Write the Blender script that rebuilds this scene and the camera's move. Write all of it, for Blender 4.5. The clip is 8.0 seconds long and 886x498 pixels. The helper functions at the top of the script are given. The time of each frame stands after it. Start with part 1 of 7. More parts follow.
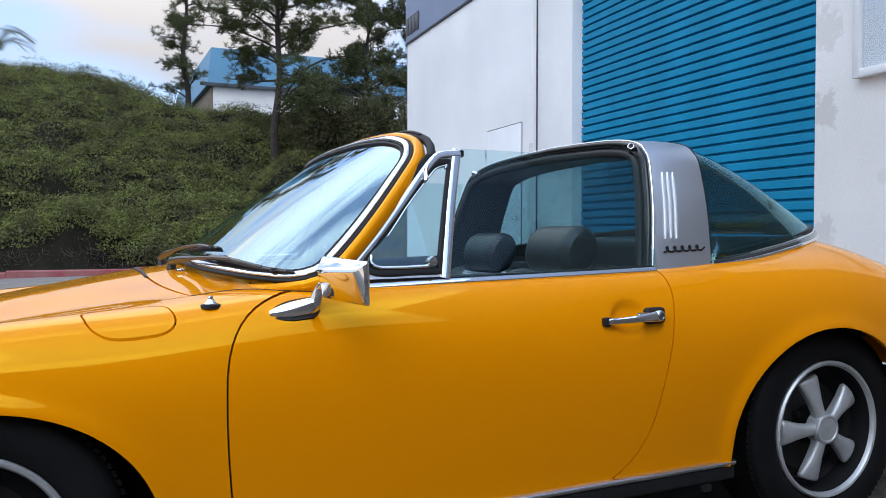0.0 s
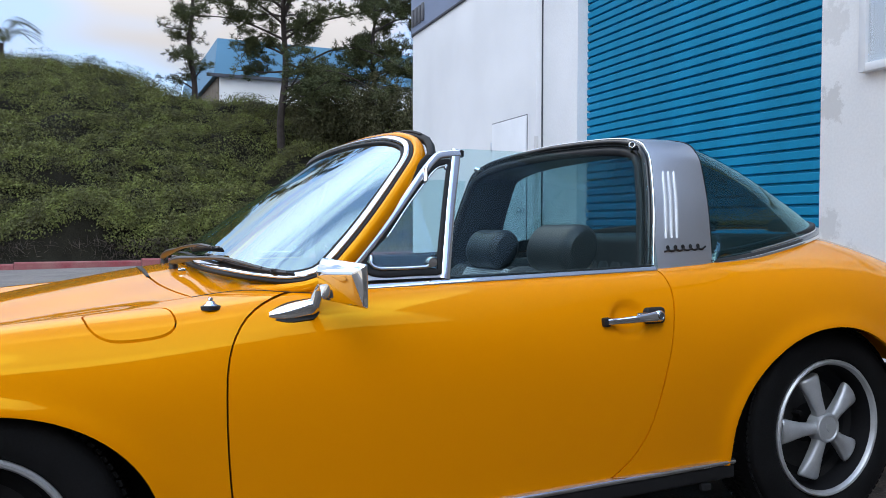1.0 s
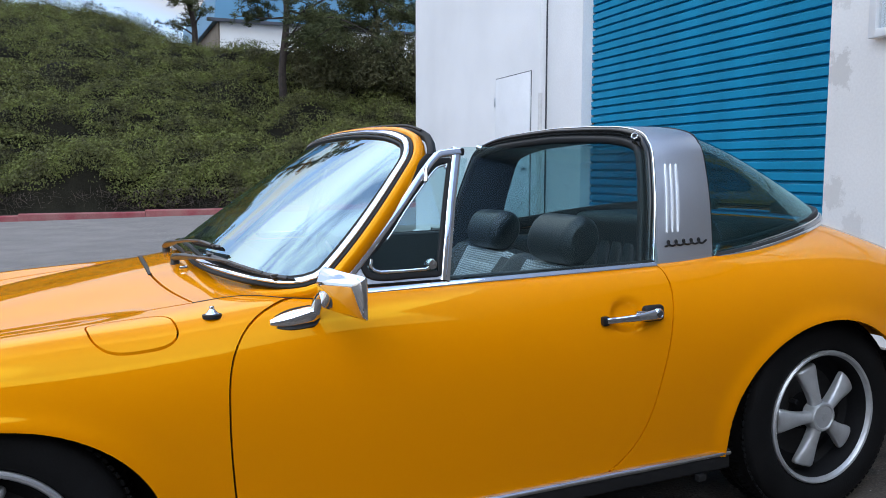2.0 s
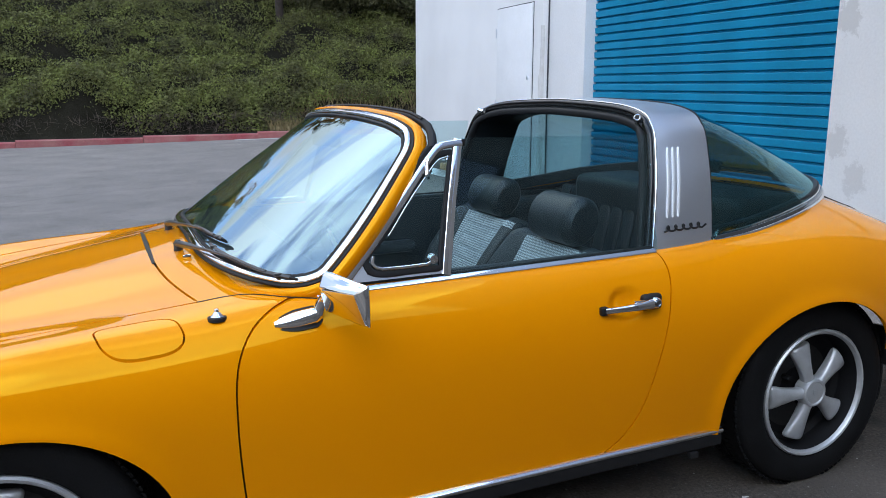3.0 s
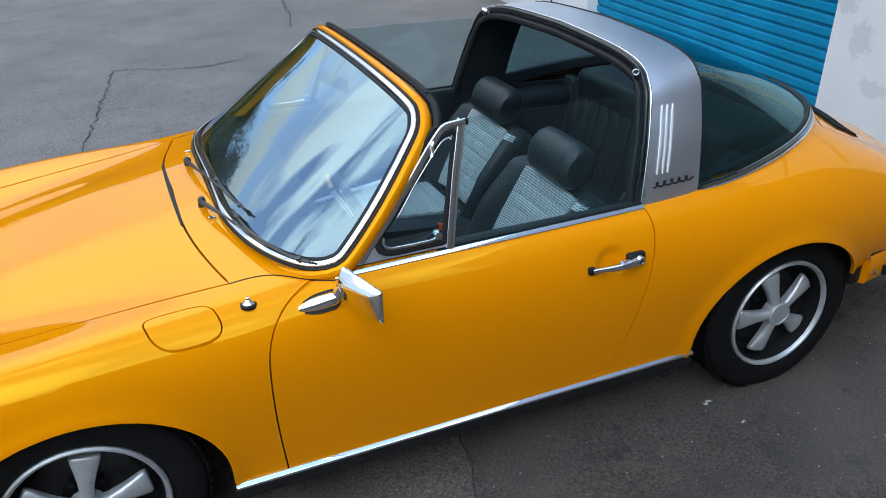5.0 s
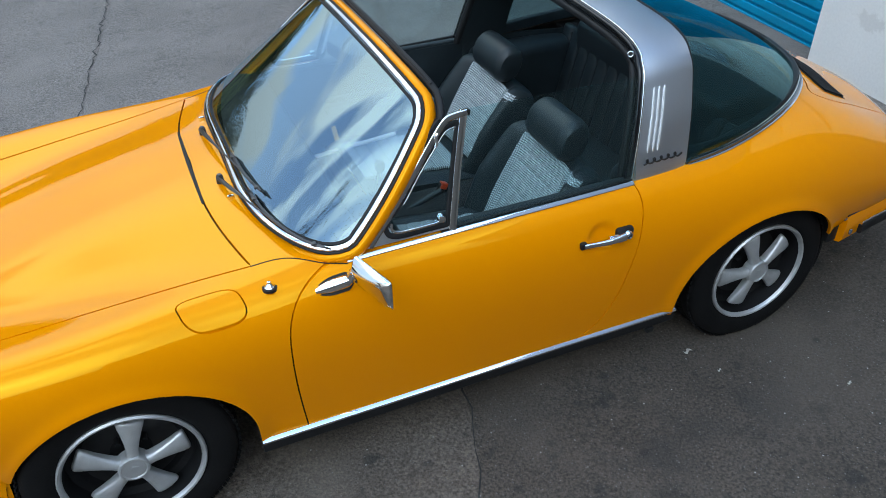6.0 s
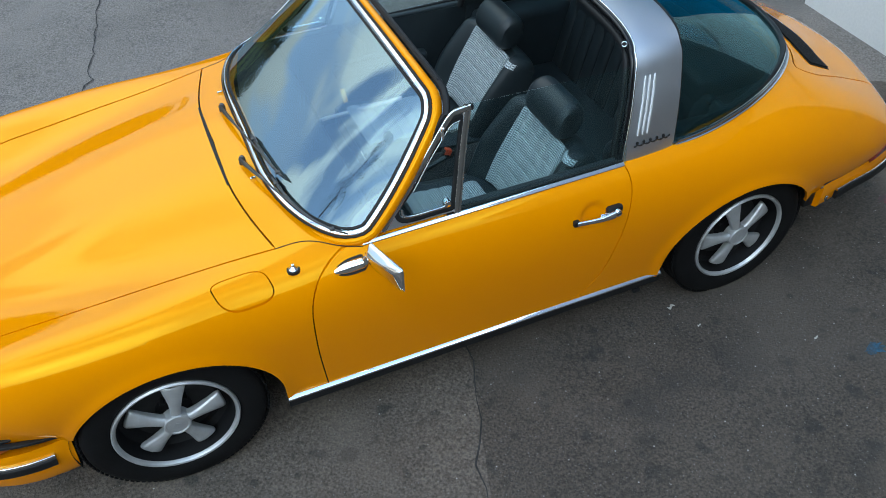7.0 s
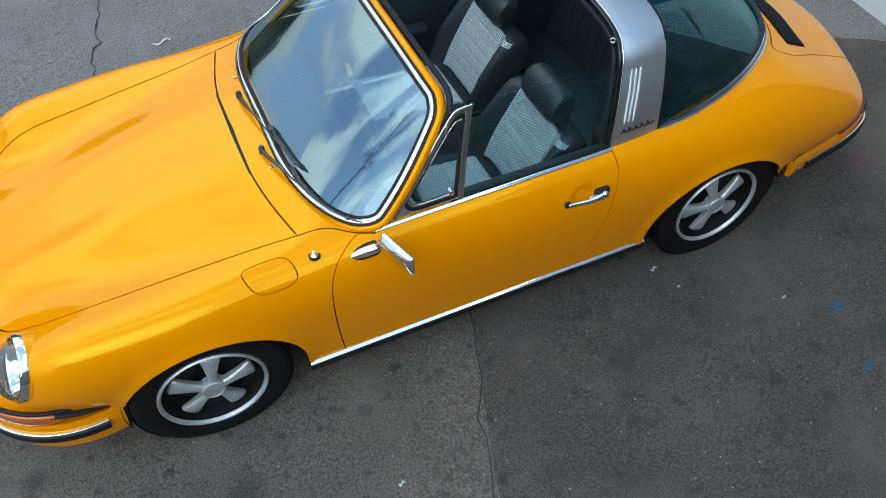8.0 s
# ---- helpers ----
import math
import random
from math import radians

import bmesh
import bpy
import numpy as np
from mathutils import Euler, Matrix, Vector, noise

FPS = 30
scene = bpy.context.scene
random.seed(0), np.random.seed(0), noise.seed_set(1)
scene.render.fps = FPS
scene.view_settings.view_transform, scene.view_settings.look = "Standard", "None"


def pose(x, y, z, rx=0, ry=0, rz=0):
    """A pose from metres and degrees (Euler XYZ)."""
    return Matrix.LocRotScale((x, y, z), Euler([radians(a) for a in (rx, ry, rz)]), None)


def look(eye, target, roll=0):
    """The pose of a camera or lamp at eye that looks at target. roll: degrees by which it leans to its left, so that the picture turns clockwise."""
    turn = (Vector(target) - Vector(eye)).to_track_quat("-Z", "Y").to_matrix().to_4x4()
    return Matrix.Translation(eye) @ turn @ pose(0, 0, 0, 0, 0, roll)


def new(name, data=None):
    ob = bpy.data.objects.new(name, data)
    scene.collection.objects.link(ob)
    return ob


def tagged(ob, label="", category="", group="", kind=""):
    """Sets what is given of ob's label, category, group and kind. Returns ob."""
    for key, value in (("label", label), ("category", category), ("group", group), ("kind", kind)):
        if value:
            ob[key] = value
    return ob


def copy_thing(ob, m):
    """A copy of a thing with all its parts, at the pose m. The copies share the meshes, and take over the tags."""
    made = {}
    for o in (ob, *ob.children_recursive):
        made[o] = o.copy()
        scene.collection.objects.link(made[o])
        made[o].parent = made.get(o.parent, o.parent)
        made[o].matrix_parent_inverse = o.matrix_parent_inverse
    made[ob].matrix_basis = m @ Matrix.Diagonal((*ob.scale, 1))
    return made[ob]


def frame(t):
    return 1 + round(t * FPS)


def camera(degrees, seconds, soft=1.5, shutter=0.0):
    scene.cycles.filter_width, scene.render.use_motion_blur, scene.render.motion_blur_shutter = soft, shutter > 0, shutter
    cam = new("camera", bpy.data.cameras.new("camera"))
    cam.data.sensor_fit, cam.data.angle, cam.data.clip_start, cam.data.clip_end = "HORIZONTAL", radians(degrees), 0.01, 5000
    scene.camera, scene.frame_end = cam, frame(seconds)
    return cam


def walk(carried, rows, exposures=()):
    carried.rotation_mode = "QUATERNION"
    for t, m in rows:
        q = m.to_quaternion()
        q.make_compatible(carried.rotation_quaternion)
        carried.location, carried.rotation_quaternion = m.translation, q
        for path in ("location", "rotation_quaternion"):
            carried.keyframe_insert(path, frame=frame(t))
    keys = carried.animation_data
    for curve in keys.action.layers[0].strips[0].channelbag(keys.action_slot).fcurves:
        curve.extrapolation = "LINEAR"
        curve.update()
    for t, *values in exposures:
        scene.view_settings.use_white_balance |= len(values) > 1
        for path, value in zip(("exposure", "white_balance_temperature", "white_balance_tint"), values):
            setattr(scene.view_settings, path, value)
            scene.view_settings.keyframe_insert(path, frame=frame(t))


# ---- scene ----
# ---- camera ----
cam = camera(57.68, 8.0, soft=0.9)
PATH = [
    (0.0, pose(-0.923, -2.479, 0.915, 88.87, -0.10, -24.21)),
    (0.5, pose(-0.916, -2.485, 0.921, 88.70, -0.10, -23.96)),
    (1.0, pose(-0.909, -2.490, 0.940, 88.20, -0.10, -23.74)),
    (1.5, pose(-0.902, -2.491, 1.003, 86.51, -0.10, -23.54)),
    (3.0, pose(-0.895, -2.476, 1.269, 78.55, -0.10, -23.44)),
    (3.5, pose(-0.893, -2.473, 1.391, 74.80, -0.10, -23.35)),
    (4.0, pose(-0.895, -2.475, 1.521, 70.95, -0.10, -23.34)),
    (4.5, pose(-0.898, -2.481, 1.678, 66.63, -0.09, -23.22)),
    (6.0, pose(-0.922, -2.498, 2.169, 54.30, -0.08, -23.27)),
    (6.5, pose(-0.933, -2.513, 2.347, 50.52, -0.08, -23.09)),
    (7.0, pose(-0.954, -2.524, 2.521, 47.27, -0.08, -23.28)),
    (7.5, pose(-0.979, -2.531, 2.719, 43.88, -0.07, -23.58)),
    (8.0, pose(-1.009, -2.538, 2.900, 41.15, -0.07, -24.10)),
]
walk(cam, PATH, [(0.0, -0.48, 6500, 12), (4.0, -0.49, 6450, 10), (6.0, -0.53, 6400, 4), (8.0, -0.55, 6430, 0)])

# ---- light ----
SUN_AZ, SUN_EL = radians(214), radians(48)
SUN_AT = (math.sin(SUN_AZ) * math.cos(SUN_EL), math.cos(SUN_AZ) * math.cos(SUN_EL), math.sin(SUN_EL))
world = bpy.data.worlds.new("sky")
scene.world = world
world.use_nodes = True
wt = world.node_tree
wt.nodes.clear()
w_out = wt.nodes.new("ShaderNodeOutputWorld")
w_bg = wt.nodes.new("ShaderNodeBackground")
w_sky = wt.nodes.new("ShaderNodeTexSky")
w_sky.sky_type = "NISHITA"
w_sky.sun_disc = False
w_sky.sun_elevation = SUN_EL
w_sky.sun_rotation = SUN_AZ
w_sky.dust_density = 1.6
w_sky.ozone_density = 1.5
w_co = wt.nodes.new("ShaderNodeTexCoord")
w_map = wt.nodes.new("ShaderNodeMapping")
w_map.inputs["Scale"].default_value = (1.0, 1.6, 3.4)
w_map.inputs["Rotation"].default_value = (0.0, 0.0, radians(104))
w_no = wt.nodes.new("ShaderNodeTexNoise")
w_no.inputs["Scale"].default_value = 1.25
w_no.inputs["Detail"].default_value = 3.0
w_no.inputs["Roughness"].default_value = 0.52
w_no.inputs["Distortion"].default_value = 0.15
w_ra = wt.nodes.new("ShaderNodeValToRGB")
w_ra.color_ramp.elements[0].position = 0.485
w_ra.color_ramp.elements[0].color = (0.16, 0.16, 0.16, 1)
w_ra.color_ramp.elements[1].position = 0.575
w_ra.color_ramp.elements[1].color = (0.95, 0.95, 0.95, 1)
w_sep = wt.nodes.new("ShaderNodeSeparateXYZ")
w_up = wt.nodes.new("ShaderNodeMapRange")
w_up.inputs["From Min"].default_value, w_up.inputs["From Max"].default_value = 0.15, 0.65
w_up.inputs["To Min"].default_value, w_up.inputs["To Max"].default_value = 5.0, 20.8
w_cloud = wt.nodes.new("ShaderNodeMixRGB")
w_cloud.blend_type = "MULTIPLY"
w_cloud.inputs[0].default_value = 1.0
w_tone = wt.nodes.new("ShaderNodeMixRGB")
w_tone.inputs[1].default_value = (1.08, 0.98, 0.905, 1)
w_tone.inputs[2].default_value = (0.85, 1.0, 1.09, 1)
wt.links.new(w_tone.outputs[0], w_cloud.inputs[2])
w_mix = wt.nodes.new("ShaderNodeMixRGB")
wt.links.new(w_co.outputs["Generated"], w_sep.inputs[0])
wt.links.new(w_sep.outputs["Z"], w_up.inputs["Value"])
# thin cloud glows brighter round the veiled sun
w_dot = wt.nodes.new("ShaderNodeVectorMath")
w_dot.operation = "DOT_PRODUCT"
w_dot.inputs[1].default_value = SUN_AT
w_glow = wt.nodes.new("ShaderNodeMapRange")
w_glow.interpolation_type = "SMOOTHSTEP"
w_glow.inputs["From Min"].default_value, w_glow.inputs["From Max"].default_value = -0.3, 1.0
w_glow.inputs["To Min"].default_value, w_glow.inputs["To Max"].default_value = 0.98, 1.40
w_lit = wt.nodes.new("ShaderNodeMath")
w_lit.operation = "MULTIPLY"
wt.links.new(w_co.outputs["Generated"], w_dot.inputs[0])
wt.links.new(w_dot.outputs["Value"], w_glow.inputs["Value"])
wt.links.new(w_up.outputs[0], w_lit.inputs[0])
wt.links.new(w_glow.outputs[0], w_lit.inputs[1])
wt.links.new(w_lit.outputs[0], w_cloud.inputs[1])
wt.links.new(w_cloud.outputs[0], w_mix.inputs[2])
wt.links.new(w_co.outputs["Generated"], w_map.inputs["Vector"])
wt.links.new(w_map.outputs["Vector"], w_no.inputs["Vector"])
wt.links.new(w_no.outputs["Fac"], w_ra.inputs["Fac"])
w_low = wt.nodes.new("ShaderNodeMapRange")
w_low.interpolation_type = "SMOOTHSTEP"
w_low.inputs["From Min"].default_value, w_low.inputs["From Max"].default_value = 0.62, 0.36
w_low.inputs["To Min"].default_value, w_low.inputs["To Max"].default_value = 0.0, 0.36
w_most = wt.nodes.new("ShaderNodeMath")
w_most.operation = "MAXIMUM"
wt.links.new(w_sep.outputs["Z"], w_low.inputs["Value"])
wt.links.new(w_ra.outputs["Color"], w_most.inputs[0])
wt.links.new(w_low.outputs[0], w_most.inputs[1])
wt.links.new(w_most.outputs[0], w_mix.inputs[0])
w_clear = wt.nodes.new("ShaderNodeMixRGB")
w_clear.blend_type = "MULTIPLY"
w_clear.inputs[0].default_value = 1.0
w_hue = wt.nodes.new("ShaderNodeMixRGB")
w_hue.inputs[1].default_value = (2.2, 2.4, 2.6, 1)
w_hue.inputs[2].default_value = (1.8, 2.8, 3.9, 1)
wt.links.new(w_sep.outputs["Z"], w_hue.inputs[0])
wt.links.new(w_sep.outputs["Z"], w_tone.inputs[0])
wt.links.new(w_hue.outputs[0], w_clear.inputs[2])
wt.links.new(w_sky.outputs["Color"], w_clear.inputs[1])
wt.links.new(w_clear.outputs[0], w_mix.inputs[1])
wt.links.new(w_mix.outputs["Color"], w_bg.inputs["Color"])
wt.links.new(w_bg.outputs["Background"], w_out.inputs["Surface"])
w_bg.inputs["Strength"].default_value = 0.15

sun = new("sun", bpy.data.lights.new("sun", "SUN"))
sun.data.energy = 0.5
sun.data.angle = radians(40)
sun.data.color = (1.0, 0.94, 0.84)
sun.matrix_world = look((0, 0, 0), tuple(-q for q in SUN_AT))


# ---- materials ----
def material(name, color, rough=0.5, metal=0.0, vary=0.0, scale=8.0, fine=0.0, fine_scale=120.0, bump=0.0, bump_scale=60.0,
             coat=0.0, alt=None, rough_vary=0.0, per_object=0.0, per_island=0.0, spec=0.5):
    """A Principled material with two scales of colour variation and a fine relief."""
    m = bpy.data.materials.new(name)
    m.use_nodes = True
    nt = m.node_tree
    b = nt.nodes["Principled BSDF"]
    b.inputs["Base Color"].default_value = (*color, 1)
    b.inputs["Roughness"].default_value = rough
    b.inputs["Metallic"].default_value = metal
    b.inputs["Coat Weight"].default_value = coat
    b.inputs["Coat Roughness"].default_value = 0.03
    b.inputs["Specular IOR Level"].default_value = spec
    co = nt.nodes.new("ShaderNodeTexCoord")

    def noise_tex(s, detail=4.0):
        n = nt.nodes.new("ShaderNodeTexNoise")
        n.inputs["Scale"].default_value = s
        n.inputs["Detail"].default_value = detail
        nt.links.new(co.outputs["Object"], n.inputs["Vector"])
        return n

    def mixed(kind, fac, a, b2):
        x = nt.nodes.new("ShaderNodeMixRGB")
        x.blend_type = kind
        for sock, val in zip((0, 1, 2), (fac, a, b2)):
            if hasattr(val, "links"):
                nt.links.new(val, x.inputs[sock])
            elif isinstance(val, float):
                x.inputs[sock].default_value = val
            else:
                x.inputs[sock].default_value = (*val, 1)
        return x.outputs[0]

    def ramp(src, lo, hi, a=0.0, z=1.0):
        r = nt.nodes.new("ShaderNodeMapRange")
        r.inputs["From Min"].default_value, r.inputs["From Max"].default_value = lo, hi
        r.inputs["To Min"].default_value, r.inputs["To Max"].default_value = a, z
        nt.links.new(src, r.inputs["Value"])
        return r.outputs[0]

    cur = color
    if vary:
        other = alt or tuple(c * (1 - vary) for c in color)
        cur = mixed("MIX", ramp(noise_tex(scale).outputs["Fac"], 0.35, 0.65), cur, other)
    if fine:
        g = ramp(noise_tex(fine_scale, 2.0).outputs["Fac"], 0.3, 0.7, 1 - fine, 1 + fine)
        cur = mixed("MULTIPLY", 1.0, cur, g)
    for amount, node, out in ((per_object, "ShaderNodeObjectInfo", "Random"), (per_island, "ShaderNodeNewGeometry", "Random Per Island")):
        if amount:
            o = nt.nodes.new(node)
            cur = mixed("MULTIPLY", 1.0, cur, ramp(o.outputs[out], 0.0, 1.0, 1 - amount, 1 + amount))
    if hasattr(cur, "links"):
        nt.links.new(cur, b.inputs["Base Color"])
    if rough_vary:
        nt.links.new(ramp(noise_tex(scale * 1.7).outputs["Fac"], 0.3, 0.7, rough - rough_vary, rough + rough_vary), b.inputs["Roughness"])
    if bump:
        bn = nt.nodes.new("ShaderNodeBump")
        bn.inputs["Strength"].default_value = bump
        bn.inputs["Distance"].default_value = 0.01
        nt.links.new(noise_tex(bump_scale, 5.0).outputs["Fac"], bn.inputs["Height"])
        nt.links.new(bn.outputs["Normal"], b.inputs["Normal"])
    return m


def glass_material(name, color, rough=0.0, clear=0.04, gloss=(1.0, 1.0, 1.0), edge=4.5):
    """Thin window glass: a clear pane that mirrors more at a glancing angle."""
    m = bpy.data.materials.new(name)
    m.use_nodes = True
    nt = m.node_tree
    nt.nodes.clear()
    out = nt.nodes.new("ShaderNodeOutputMaterial")
    tr = nt.nodes.new("ShaderNodeBsdfTransparent")
    tr.inputs["Color"].default_value = (*color, 1)
    gl = nt.nodes.new("ShaderNodeBsdfGlossy")
    gl.inputs["Roughness"].default_value = rough
    gl.inputs["Color"].default_value = (*gloss, 1)
    fr = nt.nodes.new("ShaderNodeLayerWeight")
    fr.inputs["Blend"].default_value = 0.5
    pw = nt.nodes.new("ShaderNodeMath")
    pw.operation = "POWER"
    pw.inputs[1].default_value = edge
    mr = nt.nodes.new("ShaderNodeMapRange")
    mr.inputs["To Min"].default_value, mr.inputs["To Max"].default_value = clear, 0.95
    nt.links.new(fr.outputs["Facing"], pw.inputs[0])
    nt.links.new(pw.outputs[0], mr.inputs["Value"])
    mx = nt.nodes.new("ShaderNodeMixShader")
    nt.links.new(mr.outputs[0], mx.inputs[0])
    nt.links.new(tr.outputs[0], mx.inputs[1])
    nt.links.new(gl.outputs[0], mx.inputs[2])
    nt.links.new(mx.outputs[0], out.inputs["Surface"])
    return m


PAINT = material("orange_yellow_paint", (0.90, 0.288, 0.0002), 0.03, fine=0.02, fine_scale=900, rough_vary=0.008, scale=3.0, spec=0.85)
PAINT.node_tree.nodes["Principled BSDF"].inputs["IOR"].default_value = 1.55
PAINT.node_tree.nodes["Principled BSDF"].inputs["Specular Tint"].default_value = (0.97, 0.93, 0.09, 1)
CHROME_DARK = material("dark_polished_metal", (0.30, 0.33, 0.36), 0.12, 1.0, rough_vary=0.04, scale=30)
CHROME = material("chrome", (0.86, 0.87, 0.88), 0.06, 1.0, rough_vary=0.03, scale=30)
STEEL = material("brushed_steel", (0.70, 0.73, 0.775), 0.40, 1.0, fine=0.03, fine_scale=300, rough_vary=0.03, scale=5)
ALLOY = material("satin_alloy", (0.58, 0.59, 0.60), 0.42, 0.6, vary=0.12, scale=25, fine=0.05, fine_scale=400)
ALLOY_DARK = material("black_alloy", (0.010, 0.010, 0.011), 0.6, 0.0, fine=0.2, fine_scale=200, spec=0.2)
RUBBER = material("black_rubber", (0.014, 0.014, 0.015), 0.55, vary=0.3, scale=14, fine=0.15, fine_scale=300, spec=0.3)
TYRE = material("tyre_rubber", (0.0075, 0.0075, 0.008), 0.7, vary=0.35, scale=9, fine=0.2, fine_scale=220, bump=0.15, bump_scale=180, spec=0.18)
SEAL = material("glossy_black_seal", (0.008, 0.008, 0.009), 0.16, vary=0.3, scale=25, rough_vary=0.06)
SEAM = material("panel_gap", (0.018, 0.008, 0.002), 0.8, fine=0.2)
VINYL = material("black_vinyl", (0.016, 0.0225, 0.026), 0.42, vary=0.15, scale=14, spec=0.4)
CARPET = material("black_carpet", (0.014, 0.014, 0.015), 0.95, vary=0.3, scale=30, fine=0.4, fine_scale=700, bump=0.3, bump_scale=600)
WELL = material("underseal", (0.01, 0.01, 0.01), 0.9, fine=0.3, fine_scale=90, bump=0.3, bump_scale=80)
GLASS = glass_material("window_glass", (0.85, 0.945, 0.955), 0.0, 0.04, (0.75, 0.93, 1.0), 5.0)
SCREEN = glass_material("windscreen_glass", (0.72, 0.83, 0.84), 0.0, 0.23, (0.66, 0.88, 1.0), 1.9)
TINT = glass_material("rear_window_glass", (0.50, 0.65, 0.68), 0.0, 0.075, (0.55, 0.92, 0.97), 5.0)
LENS = glass_material("lamp_glass", (0.92, 0.94, 0.95), 0.05, 0.06)
AMBER = material("amber_plastic", (0.55, 0.12, 0.01), 0.15, coat=1.0, vary=0.2, scale=60)
RED_LENS = material("red_lamp_plastic", (0.22, 0.02, 0.012), 0.15, coat=1.0, vary=0.2, scale=60)
WHITE_PLASTIC = material("white_plastic", (0.75, 0.76, 0.74), 0.35, vary=0.06, scale=40)
RED_PLASTIC = material("red_plastic", (0.6, 0.06, 0.015), 0.35, vary=0.1, scale=40)
YELLOW_PLASTIC = material("yellow_plastic", (0.75, 0.45, 0.02), 0.35, vary=0.1, scale=40)
REFLECTOR = material("lamp_reflector", (0.8, 0.8, 0.8), 0.12, 1.0, rough_vary=0.04, scale=90)


def cloth_material():
    """Black and white dogtooth cloth: tiny checks with thin dark stripes across."""
    m = material("dogtooth_cloth", (0.62, 0.64, 0.62), 0.9, fine=0.12, fine_scale=500, bump=0.2, bump_scale=600)
    nt = m.node_tree
    b = nt.nodes["Principled BSDF"]
    uv = nt.nodes.new("ShaderNodeUVMap")
    ch = nt.nodes.new("ShaderNodeTexChecker")
    ch.inputs["Scale"].default_value = 1.0 / 0.0045
    ch.inputs["Color1"].default_value = (0.60, 0.64, 0.65, 1)
    ch.inputs["Color2"].default_value = (0.20, 0.24, 0.26, 1)
    nt.links.new(uv.outputs[0], ch.inputs["Vector"])
    sp = nt.nodes.new("ShaderNodeSeparateXYZ")
    nt.links.new(uv.outputs[0], sp.inputs[0])
    dv = nt.nodes.new("ShaderNodeMath")
    dv.operation = "PINGPONG"
    dv.inputs[1].default_value = 0.0046
    nt.links.new(sp.outputs["X"], dv.inputs[0])
    st = nt.nodes.new("ShaderNodeMapRange")
    st.inputs["From Min"].default_value, st.inputs["From Max"].default_value = 0.0011, 0.0022
    st.inputs["To Min"].default_value, st.inputs["To Max"].default_value = 0.45, 1.0
    nt.links.new(dv.outputs[0], st.inputs["Value"])
    mu = nt.nodes.new("ShaderNodeMixRGB")
    mu.blend_type = "MULTIPLY"
    mu.inputs[0].default_value = 1.0
    nt.links.new(ch.outputs["Color"], mu.inputs[1])
    nt.links.new(st.outputs[0], mu.inputs[2])
    nt.links.new(mu.outputs[0], b.inputs["Base Color"])
    return m


BRIGHT = material("bright_aluminium", (0.88, 0.89, 0.90), 0.32, 0.3, fine=0.03, fine_scale=300)
CLOTH = cloth_material()


# ---- mesh helpers ----
def finish(me, smooth=35):
    me.shade_smooth()
    if smooth < 180:
        me.set_sharp_from_angle(angle=radians(smooth))
    return me


def part(name, bm, mat, parent=None, label="", smooth=35):
    """One mesh object out of a bmesh, under a thing or under a part."""
    bmesh.ops.recalc_face_normals(bm, faces=bm.faces)
    me = bpy.data.meshes.new(name)
    bm.to_mesh(me)
    bm.free()
    me.materials.append(mat)
    finish(me, smooth)
    ob = new(name, me)
    ob.parent = parent
    return tagged(ob, label)


def mesh_part(name, me, mat, parent=None, label=""):
    me.materials.clear()
    me.materials.append(mat)
    ob = new(name, me)
    ob.parent = parent
    return tagged(ob, label)


def empty(name, m=None, parent=None):
    ob = new(name)
    ob.empty_display_size = 0.1
    ob.parent = parent
    if m is not None:
        ob.matrix_basis = m
    return ob


def bm_box(size, at=(0, 0, 0), bevel=0.0, seg=2, bm=None, turn=None):
    """A box with rounded edges; size and centre in metres."""
    b = bm or bmesh.new()
    made = bmesh.ops.create_cube(b, size=1.0)["verts"]
    m = Matrix.Translation(at) @ (turn.to_4x4() if turn else Matrix.Identity(4)) @ Matrix.Diagonal((*size, 1))
    bmesh.ops.transform(b, matrix=m, verts=made)
    if bevel:
        edges = list({e for v in made for e in v.link_edges})
        bmesh.ops.bevel(b, geom=edges, offset=bevel, segments=seg, affect="EDGES", profile=0.5)
    return b


def bm_grid(pts, closed_u=False, closed_v=False, bm=None, cap=False):
    """A sheet through a grid of points, rows by columns."""
    b = bm or bmesh.new()
    rows = [[b.verts.new(p) for p in r] for r in pts]
    nr, nc = len(rows), len(rows[0])
    for i in range(nr if closed_u else nr - 1):
        for j in range(nc if closed_v else nc - 1):
            q = [rows[i][j], rows[i][(j + 1) % nc], rows[(i + 1) % nr][(j + 1) % nc], rows[(i + 1) % nr][j]]
            try:
                b.faces.new(q)
            except ValueError:
                pass
    if cap:
        for r in (rows[0], rows[-1]):
            try:
                b.faces.new(r)
            except ValueError:
                pass
    return b


